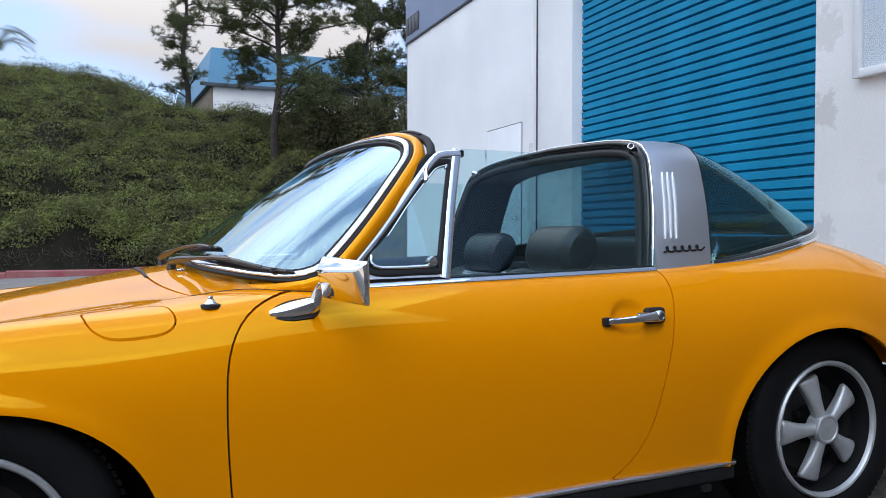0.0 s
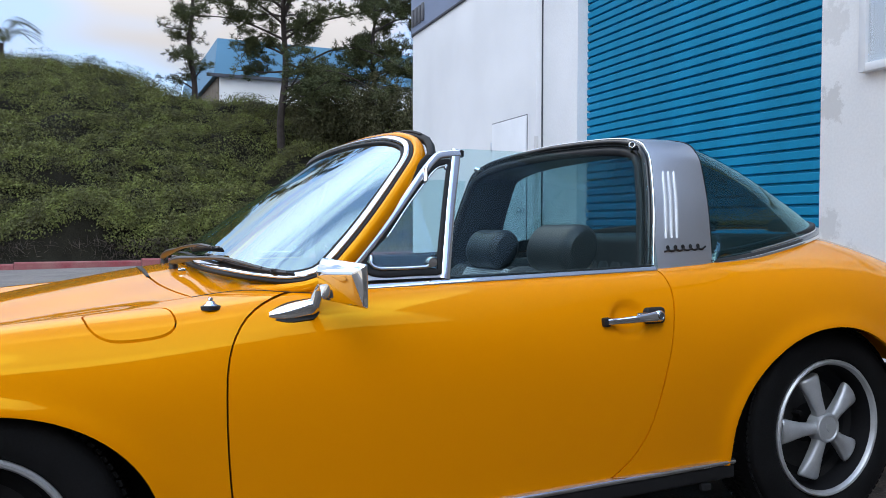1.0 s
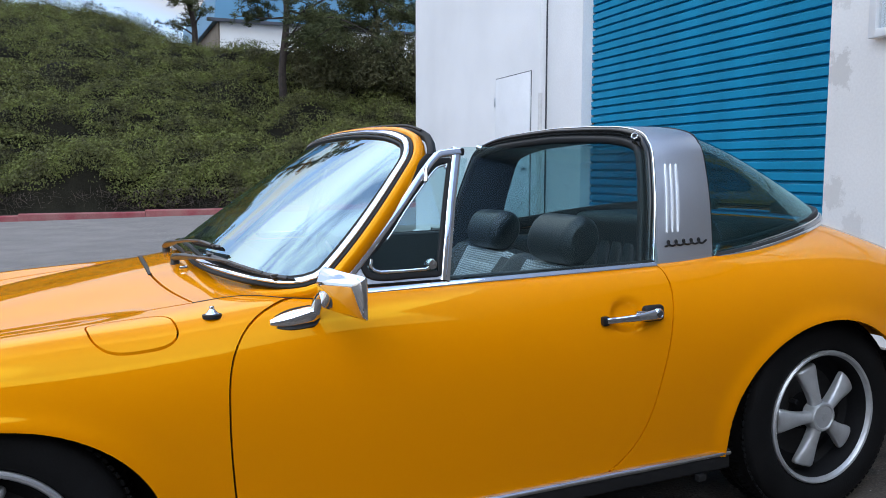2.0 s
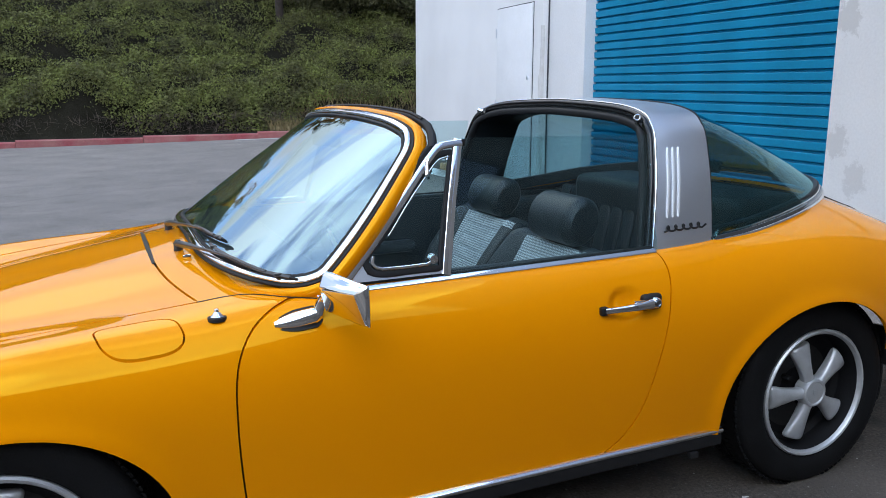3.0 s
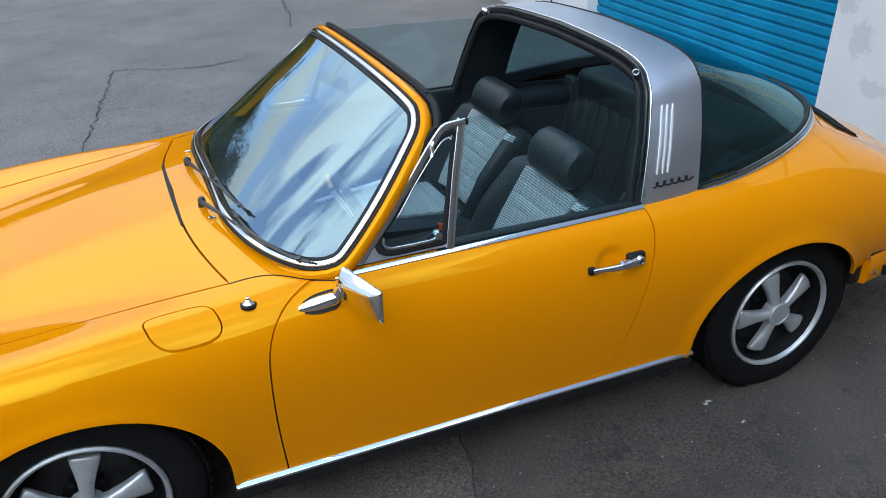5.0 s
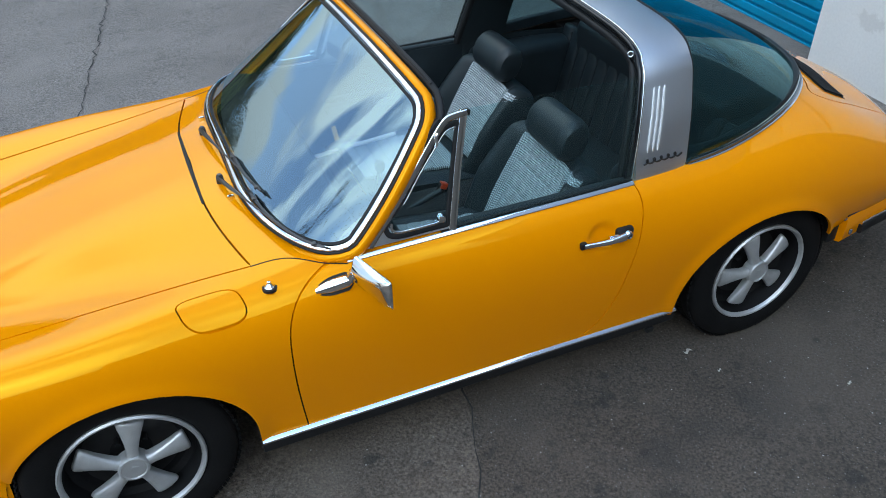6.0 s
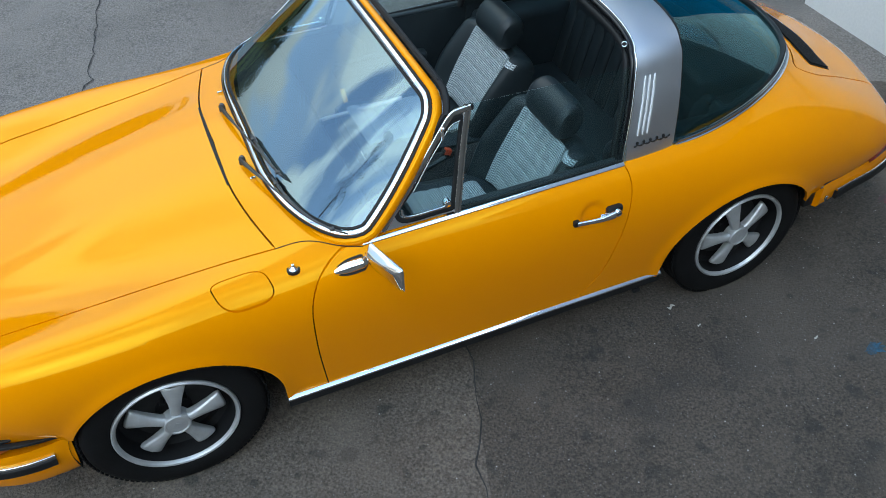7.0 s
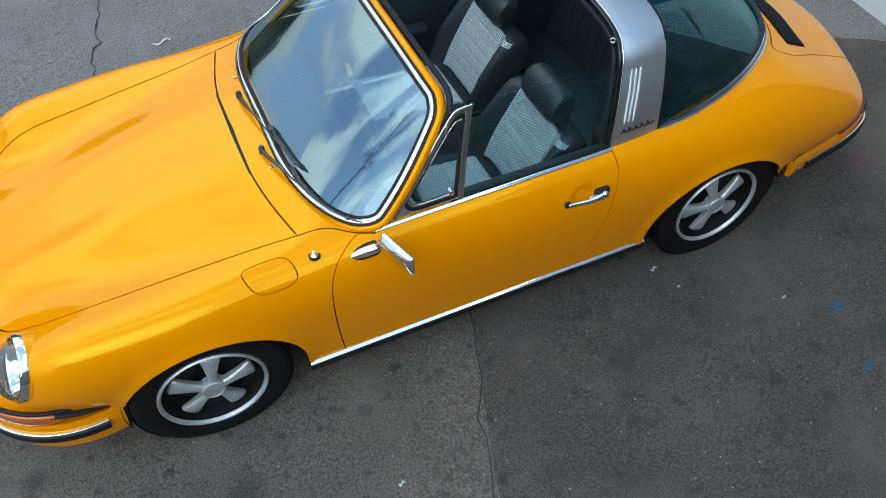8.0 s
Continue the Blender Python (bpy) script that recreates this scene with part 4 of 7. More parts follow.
# backing behind the gaps, wheel wells and floor pan
def inner_liner():
    """A dark skin just below the paint, which closes the gaps."""
    low = SKIN - SKIN_N * 0.02
    bm = bmesh.new()
    vs = [[bm.verts.new(p) for p in r] for r in low]
    for i in range(_nr - 1):
        for j in range(_nc - 1):
            c = (low[i, j] + low[i + 1, j + 1]) / 2
            x, y, z = c
            inside = any(abs(x - cx) < half and z < HUB_Z + (top - HUB_Z + 0.015) * math.sqrt(max(0, 1 - ((x - cx) / half) ** 2)) for cx, half, top in ((-1.112, 0.358, 0.590), (1.092, 0.368, 0.612)))
            open_top = -0.6 < x < 1.56 and z > 0.775 and abs(y) < 0.66 + (0.03 if x < 0.7 else -0.02) and abs(y) < 0.7 - max(0, x - 0.8) * 0.33 - 6 * max(0, x - 1.52) and x > -0.62 + 0.35 * abs(y) ** 3
            front = x < -1.60 and abs(abs(y) - 0.612) < 0.15 and z > 0.45
            if not inside and not open_top and not front:
                bm.faces.new((vs[i][j], vs[i][j + 1], vs[i + 1][j + 1], vs[i + 1][j]))
    return bm


part("inner_panel", inner_liner(), SEAM, car, "dark seams behind the panel gaps")
for cx, half, top in ARCHES:
    for side in (-1, 1):
        rows = []
        for t in np.linspace(-0.25, math.pi + 0.25, 40):
            x, z = cx + (half + 0.012) * math.cos(t), HUB_Z + (top + 0.012 - HUB_Z) * math.sin(t)
            rows.append([(cx, side * 0.52, HUB_Z), (x, side * 0.52, z), (x, side * 0.765, z)])
        part("wheel_well", bm_grid(rows), WELL, car, "black wheel well")
bm = bmesh.new()
bm_box((1.44, 1.50, 0.10), (0, 0, 0.24), 0.02, bm=bm)
bm_box((3.5, 0.84, 0.16), (0.1, 0, 0.27), 0.03, bm=bm)
part("floor_pan", bm, WELL, car, "black underbody")


# ---- wheels ----
def wheel_parts():
    w = part("wheel", bm_lathe([(0.198, 0.03), (0.2065, 0.0), (0.2075, -0.012), (0.203, -0.018), (0.197, -0.016), (0.192, -0.009), (0.189, 0.01), (0.184, 0.06), (0.165, 0.075), (0.0, 0.075), (0.0, 0.10), (0.19, 0.12), (0.198, 0.03)], 64), ALLOY, car,
             "five-spoke forged alloy wheel with a polished rim")
    part("rim_barrel", bm_lathe([(0.1905, -0.004), (0.1880, 0.012), (0.1825, 0.0585), (0.164, 0.073), (0.0, 0.072)], 64), ALLOY_DARK, w, "black-painted wheel centre")
    tyre = []
    for r, y in ((0.200, 0.16), (0.24, 0.178), (0.28, 0.182), (0.297, 0.172), (0.3035, 0.15), (0.3055, 0.085), (0.3035, 0.02), (0.297, -0.002), (0.287, -0.0115), (0.270, -0.0165), (0.25, -0.0185), (0.235, -0.018), (0.220, -0.0145), (0.2095, -0.008), (0.205, 0.002)):
        tyre.append((r, y))
    t = part("tyre", bm_lathe(tyre, 96), TYRE, w, "black rubber tyre")
    tread = bmesh.new()
    for k in range(96):
        a = 2 * math.pi * k / 96
        for y0, tilt in ((0.003, 0.5), (0.045, -0.4), (0.085, 0.4), (0.125, -0.5)):
            m = Matrix.Rotation(a, 3, "Y") @ Matrix.Rotation(tilt, 3, "Z")
            p = Matrix.Rotation(a, 3, "Y") @ Vector((0.3045 if 0.01 < y0 < 0.14 else 0.3015, y0 + 0.012, 0))
            bm_box((0.006, 0.030, 0.0125), p, 0, bm=tread, turn=m)
    part("tread", tread, TYRE, t)
    # spokes: broad blades with raised edges
    for k in range(5):
        a = radians(108 + 72 * k)
        c, s = math.cos(a), math.sin(a)
        sec = []
        for r, half, y, th in ((0.030, 0.021, -0.006, 0.030), (0.055, 0.0170, -0.0045, 0.030), (0.085, 0.0215, -0.001, 0.028), (0.115, 0.0285, 0.0025, 0.026), (0.138, 0.0355, 0.006, 0.024), (0.153, 0.0390, 0.009, 0.022), (0.1590, 0.0375, 0.0115, 0.020), (0.1620, 0.0320, 0.0145, 0.016)):
            row = []
            for q, dy in ((-1.0, 0.012), (-0.93, 0.005), (-0.75, 0.0005), (-0.35, -0.003), (0, -0.004), (0.35, -0.003), (0.75, 0.0005), (0.93, 0.005), (1.0, 0.012), (0.9, th), (-0.9, th)):
                x, z = r * c - q * half * s, r * s + q * half * c
                row.append((x, y + dy, z))
            sec.append(row)
        part("spoke", bm_grid(sec, closed_v=True, cap=True), ALLOY, w, smooth=50)
    part("centre_cap", bm_lathe([(0.0, -0.0125), (0.018, -0.012), (0.034, -0.0115), (0.0375, -0.0145), (0.0425, -0.0135), (0.0450, -0.009), (0.0458, 0.004), (0.0458, 0.03)], 40), ALLOY, w, "satin centre cap with a small crest")
    crest = bmesh.new()
    bm_prism([(-0.009, 0.011), (0.009, 0.011), (0.0085, -0.002), (0, -0.012), (-0.0085, -0.002)], -0.0138, -0.0115, "y", crest)
    part("crest", crest, ALLOY, w)
    for k in range(5):
        a = radians(144 + 72 * k)
        part("lug_nut", bm_lathe([(0.0, 0.045), (0.008, 0.045), (0.010, 0.05), (0.010, 0.075)], 6, at=(0.062 * math.cos(a), 0, 0.062 * math.sin(a))), ALLOY_DARK, w)
    part("brake_disc", bm_lathe([(0.06, 0.071), (0.14, 0.0708)], 40), material("brake_iron", (0.025, 0.025, 0.026), 0.5, 0.3, vary=0.3, scale=40), w)
    return w


wheel = wheel_parts()
wheel.location = (HUB_R, -HUB_Y, HUB_Z)
for x, y, rz, spin in ((HUB_F, -HUB_Y, 0, 27), (HUB_R, HUB_Y, 180, 40), (HUB_F, HUB_Y, 180, 10)):
    copy_thing(wheel, pose(x, y, HUB_Z, 0, 0, rz) @ pose(0, 0, 0, 0, spin, 0))


# ---- the car: screen, windows, roll bar ----
def half_line(pts, n):
    """A line given from the middle outwards, drawn over both sides from the near to the far end."""
    h = spline(pts, n)
    return np.r_[(h * (1, -1, 1))[::-1], h[1:]]


SCREEN_TOP = [(-0.128, 0.0, 1.191), (-0.127, 0.18, 1.189), (-0.124, 0.36, 1.181), (-0.118, 0.47, 1.168), (-0.104, 0.552, 1.142)]
_bot, _top = half_line(SCREEN_BASE, 41), half_line(SCREEN_TOP, 41)


def screen_point(a, b):
    """The windscreen's surface: a from -1 (near side) to 1, b from 0 (foot) to 1 (head)."""
    k = (a + 1) / 2 * (len(_bot) - 1)
    i = int(min(max(k, 0), len(_bot) - 2))
    f = k - i
    p = _bot[i] * (1 - f) + _bot[i + 1] * f
    q = _top[i] * (1 - f) + _top[i + 1] * f
    return p * (1 - b) + q * b + np.array((-0.62, 0, 0.5)) * 0.06 * b * (1 - b) * (1 - 0.5 * a * a)


def screen_normal(a, b):
    e = 0.01
    n = np.cross(screen_point(a + e, b) - screen_point(a - e, b), screen_point(a, b + e) - screen_point(a, b - e))
    n /= np.linalg.norm(n)
    return n if n[0] < 0 else -n


def screen_loop(n=8, ra=0.10, rb=0.13):
    """The outline of the glass: tight corners, and sides that bow out a little half-way up."""
    out = []
    for ca, cb, a0 in ((1 - ra, 1 - rb, 0), (-1 + ra, 1 - rb, 90), (-1 + ra, rb * 0.7, 180), (1 - ra, rb * 0.7, 270)):
        rr = rb if a0 < 180 else rb * 0.7
        for i in range(n + 1):
            t = radians(a0 + 90 * i / n)
            out.append((ca + ra * math.cos(t), cb + rr * math.sin(t)))
    p = np.array(out)
    q = resample(np.r_[p, p[:1]], 161)[:-1]
    q[:, 0] *= 1.018 + 0.034 * 4 * q[:, 1] * (1 - q[:, 1])
    return q


SL = screen_loop()
SL_P = np.array([screen_point(a, b) for a, b in SL])
SL_N = np.array([screen_normal(a, b) for a, b in SL])
_mid = SL_P.mean(axis=0)
_tan = np.roll(SL_P, -1, 0) - np.roll(SL_P, 1, 0)
_flip = np.sum(np.cross(_tan, SL_N) * (SL_P - _mid)) < 0
if _flip:
    SL, SL_P, SL_N = SL[::-1], SL_P[::-1], SL_N[::-1]


def moved(profile, side, up=0.0):
    return [(a + side, b + up) for a, b in profile]


windscreen_frame = part("windscreen_frame", bm_sweep(SL_P, moved(round_rect(0.016, 0.010, 0.004), -0.006, 0.005), SL_N, True), CHROME, car, "chrome windscreen surround")
part("outer_seal", bm_sweep(SL_P, moved(round_rect(0.010, 0.009, 0.003), 0.006, 0.0), SL_N, True), RUBBER, windscreen_frame, "black rubber seal")
part("inner_seal", bm_sweep(SL_P, moved(round_rect(0.010, 0.008, 0.003), -0.021, -0.001), SL_N, True), RUBBER, windscreen_frame, "black rubber seal")
rows = []
for f in np.linspace(0, 1, 14):
    rows.append([screen_point(a * (1 - f) * 0.985, 0.5 + (b - 0.5) * (1 - f) * 0.985) - 0.004 * screen_normal(a * (1 - f), 0.5 + (b - 0.5) * (1 - f)) for a, b in SL])
rows[-1] = [screen_point(0.004 * math.cos(t), 0.5 + 0.004 * math.sin(t)) - 0.004 * screen_normal(0, 0.5) for t in np.linspace(0, 2 * math.pi, len(SL) + 1)[:-1]]
screen = part("windscreen", bm_grid(rows, closed_v=True), SCREEN, car, "clear laminated windscreen", smooth=180)
screen.visible_shadow = False

# painted pillars and header round the screen
_k0 = min(range(len(SL)), key=lambda i: abs(SL[i][1] - 0.02) + (0 if SL[i][0] > 0.9 else 5))
order = np.roll(np.arange(len(SL)), -_k0)
_path, _nrm, _ab = SL_P[order], SL_N[order], SL[order]
if _ab[3][1] < 0.02 or _ab[3][0] < 0.9:
    _path, _nrm, _ab = _path[::-1], _nrm[::-1], _ab[::-1]
    _sgn = -1
else:
    _sgn = 1
stop = next(i for i in range(40, len(_ab)) if _ab[i][1] < 0.02 and _ab[i][0] < -0.85)
pillar_prof = [(0.011, 0.001), (0.015, 0.006), (0.023, 0.006), (0.030, 0.002), (0.035, -0.008), (0.036, -0.024), (0.030, -0.036), (-0.012, -0.036), (-0.012, -0.008)]
_ext = np.arange(-7, stop + 8)
_sink = np.clip(np.maximum(-_ext, _ext - stop), 0, 7) * 0.005
pillar_path = _path.take(_ext, axis=0, mode="wrap") - _nrm.take(_ext, axis=0, mode="wrap") * _sink[:, None]
part("windscreen_header", bm_sweep(pillar_path, [(a * _sgn, b) for a, b in pillar_prof], _nrm.take(_ext, axis=0, mode="wrap")), PAINT, car, "orange-yellow screen pillars and header", smooth=60)
tops = [i for i in range(stop) if _ab[i][1] > 0.90]
part("header_seal", bm_sweep(_path[tops], [(a * _sgn, b) for a, b in moved(round_rect(0.022, 0.022, 0.007), 0.052, -0.022)], _nrm[tops]), RUBBER, car, "black rubber roof seal on the header")
part("header_latch_rail", bm_sweep(_path[tops[4:-4]], [(a * _sgn, b) for a, b in moved(round_rect(0.008, 0.006, 0.002), 0.054, -0.010)], _nrm[tops[4:-4]]), RUBBER, car)


def win_y(z):
    return 0.703 - (z - 0.80) * 0.325


def frame_line(pts, n=0):
    p = [(x, -win_y(z), z) for x, z in pts]
    return spline(p, n) if n else np.array(p, float)


def quarter_window(flip):
    """The small front vent pane with its chrome frame."""
    def sided(bm):
        if flip:
            bmesh.ops.scale(bm, vec=(1, -1, 1), verts=bm.verts)
        return bm
    up = (0, -0.95, 0.3)
    outer = spline([(-0.352, 0.808), (-0.258, 0.904), (-0.165, 1.005), (-0.094, 1.084), (-0.080, 1.098)], 16).tolist() + spline([(-0.074, 1.103), (-0.060, 1.113), (-0.042, 1.117), (0.004, 1.121)], 8).tolist()
    w = part("quarter_window", sided(bm_sweep(frame_line(outer), round_rect(0.020, 0.016, 0.004), up)), CHROME, car, "chrome-framed vent window")
    part("pillar_seal", sided(bm_sweep(frame_line([(x - 0.019, z) for x, z in outer[:18]]) + np.array((0, 0.006, 0)), round_rect(0.018, 0.020, 0.005), up)), RUBBER, w, "black rubber pillar seal")
    part("post", sided(bm_sweep(frame_line([(-0.004, 1.130), (-0.045, 0.985), (-0.090, 0.80)]), round_rect(0.025, 0.014, 0.004), up)), CHROME, w)
    inner = spline([(-0.100, 0.818), (-0.20, 0.818), (-0.262, 0.819), (-0.288, 0.829), (-0.295, 0.850), (-0.268, 0.884), (-0.180, 0.980), (-0.102, 1.064), (-0.070, 1.091), (-0.030, 1.098)], 60).tolist()
    ring_ = inner + spline([(-0.027, 1.097), (-0.060, 0.98), (-0.102, 0.824)], 14).tolist()[:-1]
    part("seal", sided(bm_sweep(frame_line(ring_), round_rect(0.017, 0.012, 0.004), up, True)), RUBBER, w, "black rubber seal")
    inn = offset_outline(ring_, -0.011)
    part("inner_frame", sided(bm_sweep(frame_line(inn[30:62]), round_rect(0.0045, 0.010, 0.0015), up)), CHROME, w)
    part("lower_bar", sided(bm_sweep(frame_line([(-0.276, 0.862), (-0.280, 0.846), (-0.272, 0.836), (-0.256, 0.831), (-0.20, 0.830), (-0.14, 0.831), (-0.122, 0.836)]) + np.array((0, -0.004, 0)), round_rect(0.008, 0.010, 0.002), up)), CHROME, w, "chrome latch bar")
    part("latch_knob", sided(bm_lathe([(0, -0.018), (0.011, -0.016), (0.014, -0.006), (0.012, 0.006)], 18, at=(-0.122, -win_y(0.843), 0.843))), CHROME, w)
    part("hinge", sided(bm_sweep(frame_line([(-0.109, 1.046), (-0.104, 1.060), (-0.104, 1.074), (-0.098, 1.084)], 14) + np.array((0, -0.010, 0)), ring(0.0050, 8), up)), CHROME, w)
    part("end_cap", sided(bm_box((0.014, 0.018, 0.020), (0.008, -win_y(1.122), 1.121), 0.005)), RUBBER, w, "black end cap")
    plate = [(-0.40, 0.805), (-0.09, 0.805), (-0.10, 0.812), (-0.266, 0.812), (-0.294, 0.820), (-0.305, 0.846), (-0.300, 0.862)]
    part("corner_plate", sided(bm_grid([[(x, -win_y(z) - 0.001, z) for x, z in plate], [(x, -win_y(z) + 0.006, z) for x, z in plate]], closed_v=True, cap=True)), STEEL, w)
    g = part("pane", sided(bm_grid([[(x, -win_y(z), z) for x, z in ring_], [(x, -win_y(z) + 0.003, z) for x, z in ring_]], closed_v=True, cap=True)), GLASS, w, "clear glass pane")
    g.visible_shadow = False
    return w


def door_glass(flip):
    rows = []
    sg = 1 if flip else -1
    for z in np.linspace(0.79, 1.0, 5).tolist() + [1.05, 1.09, 1.115]:
        f = (z - 0.79) / 0.33
        x0, x1 = -0.087 + 0.095 * f, 0.562 + 0.035 * f
        top = 0.018 if z > 1.11 else 0
        rows.append([(x, sg * win_y(z), z + top * (1 - 0.7 * ((x - x0) / (x1 - x0)))) for x in np.linspace(x0, x1, 14)])
    g = part("door_window", bm_slab(rows, 0.004), GLASS, car, "raised frameless door glass", smooth=60)
    g.visible_shadow = False


for flip in (False, True):
    quarter_window(flip)
    door_glass(flip)
    sg = 1 if flip else -1
    xs = np.linspace(-0.425, 0.552, 40)
    belt = np.array([(x, sg * 0.708, 0.7965 + 0.015 * x) for x in xs])
    part("belt_trim", bm_sweep(belt + np.array((0, sg * 0.001, -0.003)), round_rect(0.017, 0.010, 0.004), (0, sg * 0.66, 0.75)), CHROME, car, "chrome belt strip")
    part("window_wiper_seal", bm_sweep(belt[12:] + np.array((0, -sg * 0.014, 0.002)), round_rect(0.014, 0.014, 0.004), (0, 0, 1)), RUBBER, car)

# roll bar of brushed steel
BAR = spline([(0.697, 0.800), (0.673, 0.90), (0.644, 1.00), (0.611, 1.085), (0.588, 1.130), (0.550, 1.162), (0.485, 1.184), (0.300, 1.204), (0.0, 1.213)], 44)


def bar_x(z):
    f = min(max((z - 0.80) / 0.36, 0), 1)
    top = max(0, (z - 1.15) / 0.06)
    return 0.550 + 0.082 * f + 0.03 * top, 0.766 + 0.050 * f + 0.035 * top


def bar_rows(inset=0.0, x_in=0.0, n=7, crown=0.004):
    out = []
    for sg, seq in ((-1, BAR), (1, BAR[-2::-1])):
        for y, z in seq:
            i = min(range(len(BAR)), key=lambda q: abs(BAR[q][0] - y) + abs(BAR[q][1] - z))
            t = BAR[min(i + 1, len(BAR) - 1)] - BAR[max(i - 1, 0)]
            nn = np.array((-t[1], t[0])) / (np.linalg.norm(t) + 1e-9)
            nn = -nn if nn[0] * y + nn[1] * 0.5 < 0 else nn
            if y == 0:
                nn = np.array((0, 1.0))
            x0, x1 = bar_x(z)
            row = []
            for k in np.linspace(0, 1, n):
                c = crown * (1 - (2 * k - 1) ** 4) - inset
                row.append((x0 + x_in + (x1 - x0 - 2 * x_in) * k, sg * (y + nn[0] * c), z + nn[1] * c))
            out.append(row)
    return out


roll_bar = part("roll_bar", bm_slab(bar_rows(), -0.012), STEEL, car, "brushed stainless steel roll bar", smooth=50)
inner_rows = bar_rows(0.014, -0.004, 4, 0.0)
part("bar_lining", bm_slab([[(x - 0.008 * (k == 0), y, z) for k, (x, y, z) in enumerate(r)] for r in inner_rows], -0.035), VINYL, roll_bar, "black padded lining inside the bar", smooth=60)
edge = np.array([r[0] for r in bar_rows(0.012, 0.0)])
seal_up = np.tile(np.array((1.0, 0, 0.0)), (len(edge), 1))
part("front_seal", bm_sweep(edge + np.array((-0.006, 0, 0)), round_rect(0.024, 0.022, 0.008), seal_up), SEAL, roll_bar, "black rubber roof seal")
edge2 = np.array([r[0] for r in bar_rows(0.040, 0.0)])
part("inner_front_seal", bm_sweep(edge2 + np.array((-0.010, 0, 0)), round_rect(0.026, 0.030, 0.010), seal_up), RUBBER, roll_bar, "black rubber roof seal")
edge3 = np.array([r[0] for r in bar_rows(-0.001, 0.0)])
part("bright_edge", bm_sweep(edge3 + np.array((0.001, 0, 0)), round_rect(0.009, 0.007, 0.003), seal_up), CHROME, roll_bar)
for sg in (-1, 1):
    out = Vector((-0.62, sg * 0.70, 0.35)).normalized()
    bm = bm_lathe([(0.0, -0.004), (0.0058, -0.004), (0.0062, 0.0015), (0.0085, 0.0030), (0.0108, 0.0015), (0.0108, -0.02)], 24, at=(0, 0, 0))
    bmesh.ops.transform(bm, matrix=Matrix.Translation((0.612, sg * 0.530, 1.166)) @ Vector((0, 1, 0)).rotation_difference(out).to_matrix().to_4x4(), verts=bm.verts)
    socket = part("roof_socket", bm, CHROME, roll_bar, "round chrome roof socket")
    bm = bm_lathe([(0.0, 0.0), (0.0062, 0.0), (0.0062, -0.01)], 20, at=(0, 0, 0))
    bmesh.ops.transform(bm, matrix=Matrix.Translation((0.612, sg * 0.530, 1.166)) @ Vector((0, 1, 0)).rotation_difference(out).to_matrix().to_4x4(), verts=bm.verts)
    part("socket_hole", bm, RUBBER, socket)
    bm = bm_box((0.022, 0.085, 0.034), (0.629, sg * 0.538, 1.138), 0.012, turn=Matrix.Rotation(radians(-40 * sg), 3, "X"))
    part("corner_block", bm, SEAL, roll_bar, "glossy black corner pad")
    for k in range(3):
        x = 0.633 + 0.0195 * k
        rows = []
        for z in np.linspace(0.888, 1.082, 12):
            y = np.interp(z, BAR[:28, 1], BAR[:28, 0]) + 0.0042
            e = 1 - abs((z - 0.985) / 0.097) ** 8
            rows.append([(x + dx * (0.3 + 0.7 * e) + 0.213 * (z - 0.985), sg * (y + dy), z) for dx, dy in ((-0.0044, 0.0), (-0.0036, 0.0035), (0, 0.0045), (0.0036, 0.0035), (0.0044, 0.0))])
        part("louvre", bm_grid(rows), BRIGHT, roll_bar, "bright vertical louvre")
        rows = [[(q[0] * 1.0 + (0.004 if j else 0.0095), q[1] - sg * 0.002, q[2]) for j, q in ((0, r[4]), (1, r[4]))] for r in rows]
        part("louvre_gap", bm_grid(rows), RUBBER, roll_bar)
    # flowing badge stroke: a row of round loops with one tail
    if sg < 0:
        def on_bar(x, z):
            return (x, -(np.interp(z, BAR[:28, 1], BAR[:28, 0]) + 0.0058), z)
        curl = [on_bar(0.598 + 0.136 * t + 0.0085 * math.sin(2 * math.pi * 5 * t), 0.8565 - 0.0072 * math.cos(2 * math.pi * 5 * t) + 0.003 * t) for t in np.linspace(0, 1, 120)]
        part("badge", bm_sweep(curl + [on_bar(0.748, 0.8605)], ring(0.0030, 6), (0, 1, 0.2)), RUBBER, roll_bar, "black curled badge stroke")

# wrap-round rear window
rear_base = spline(CHROME_BASE, 40)
bar_rear = []
for y, z in spline(BAR, 40):
    bar_rear.append((bar_x(z)[1] - 0.004, y - 0.006, z - 0.004))
bar_rear = np.array(bar_rear)
rows = []
for sg in (-1, 1):
    idx = range(40) if sg < 0 else range(38, -1, -1)
    for i in idx:
        p, q = bar_rear[i], rear_base[i] + np.array((0, 0, 0.006))
        q = q * np.array((1, 0.985, 1))
        row = []
        for f in np.linspace(0, 1, 12):
            c = p * (1 - f) + q * f
            b = 4 * f * (1 - f)
            c = c + b * np.array((0.02, 0.010, 0.022))
            row.append((c[0], sg * c[1], c[2]))
        rows.append(row)
rear_window = part("rear_window", bm_slab(rows, 0.004), TINT, car, "tinted wrap-round rear window", smooth=60)
rear_window.visible_shadow = False
rw_edge = half_line(rear_base[::-1], 46)
rw_out = np.cross(np.gradient(rw_edge, axis=0), (0, 0, 1))
rw_out /= np.linalg.norm(rw_out, axis=1, keepdims=True) * (1 if np.sum(rw_out * (rw_edge - np.array((1.0, 0, 0)))) > 0 else -1)
part("rear_window_trim", bm_sweep(rw_edge + rw_out * 0.003 + np.array((0, 0, 0.001)), round_rect(0.012, 0.012, 0.004), (0, 0, 1)), CHROME, rear_window, "chrome trim")
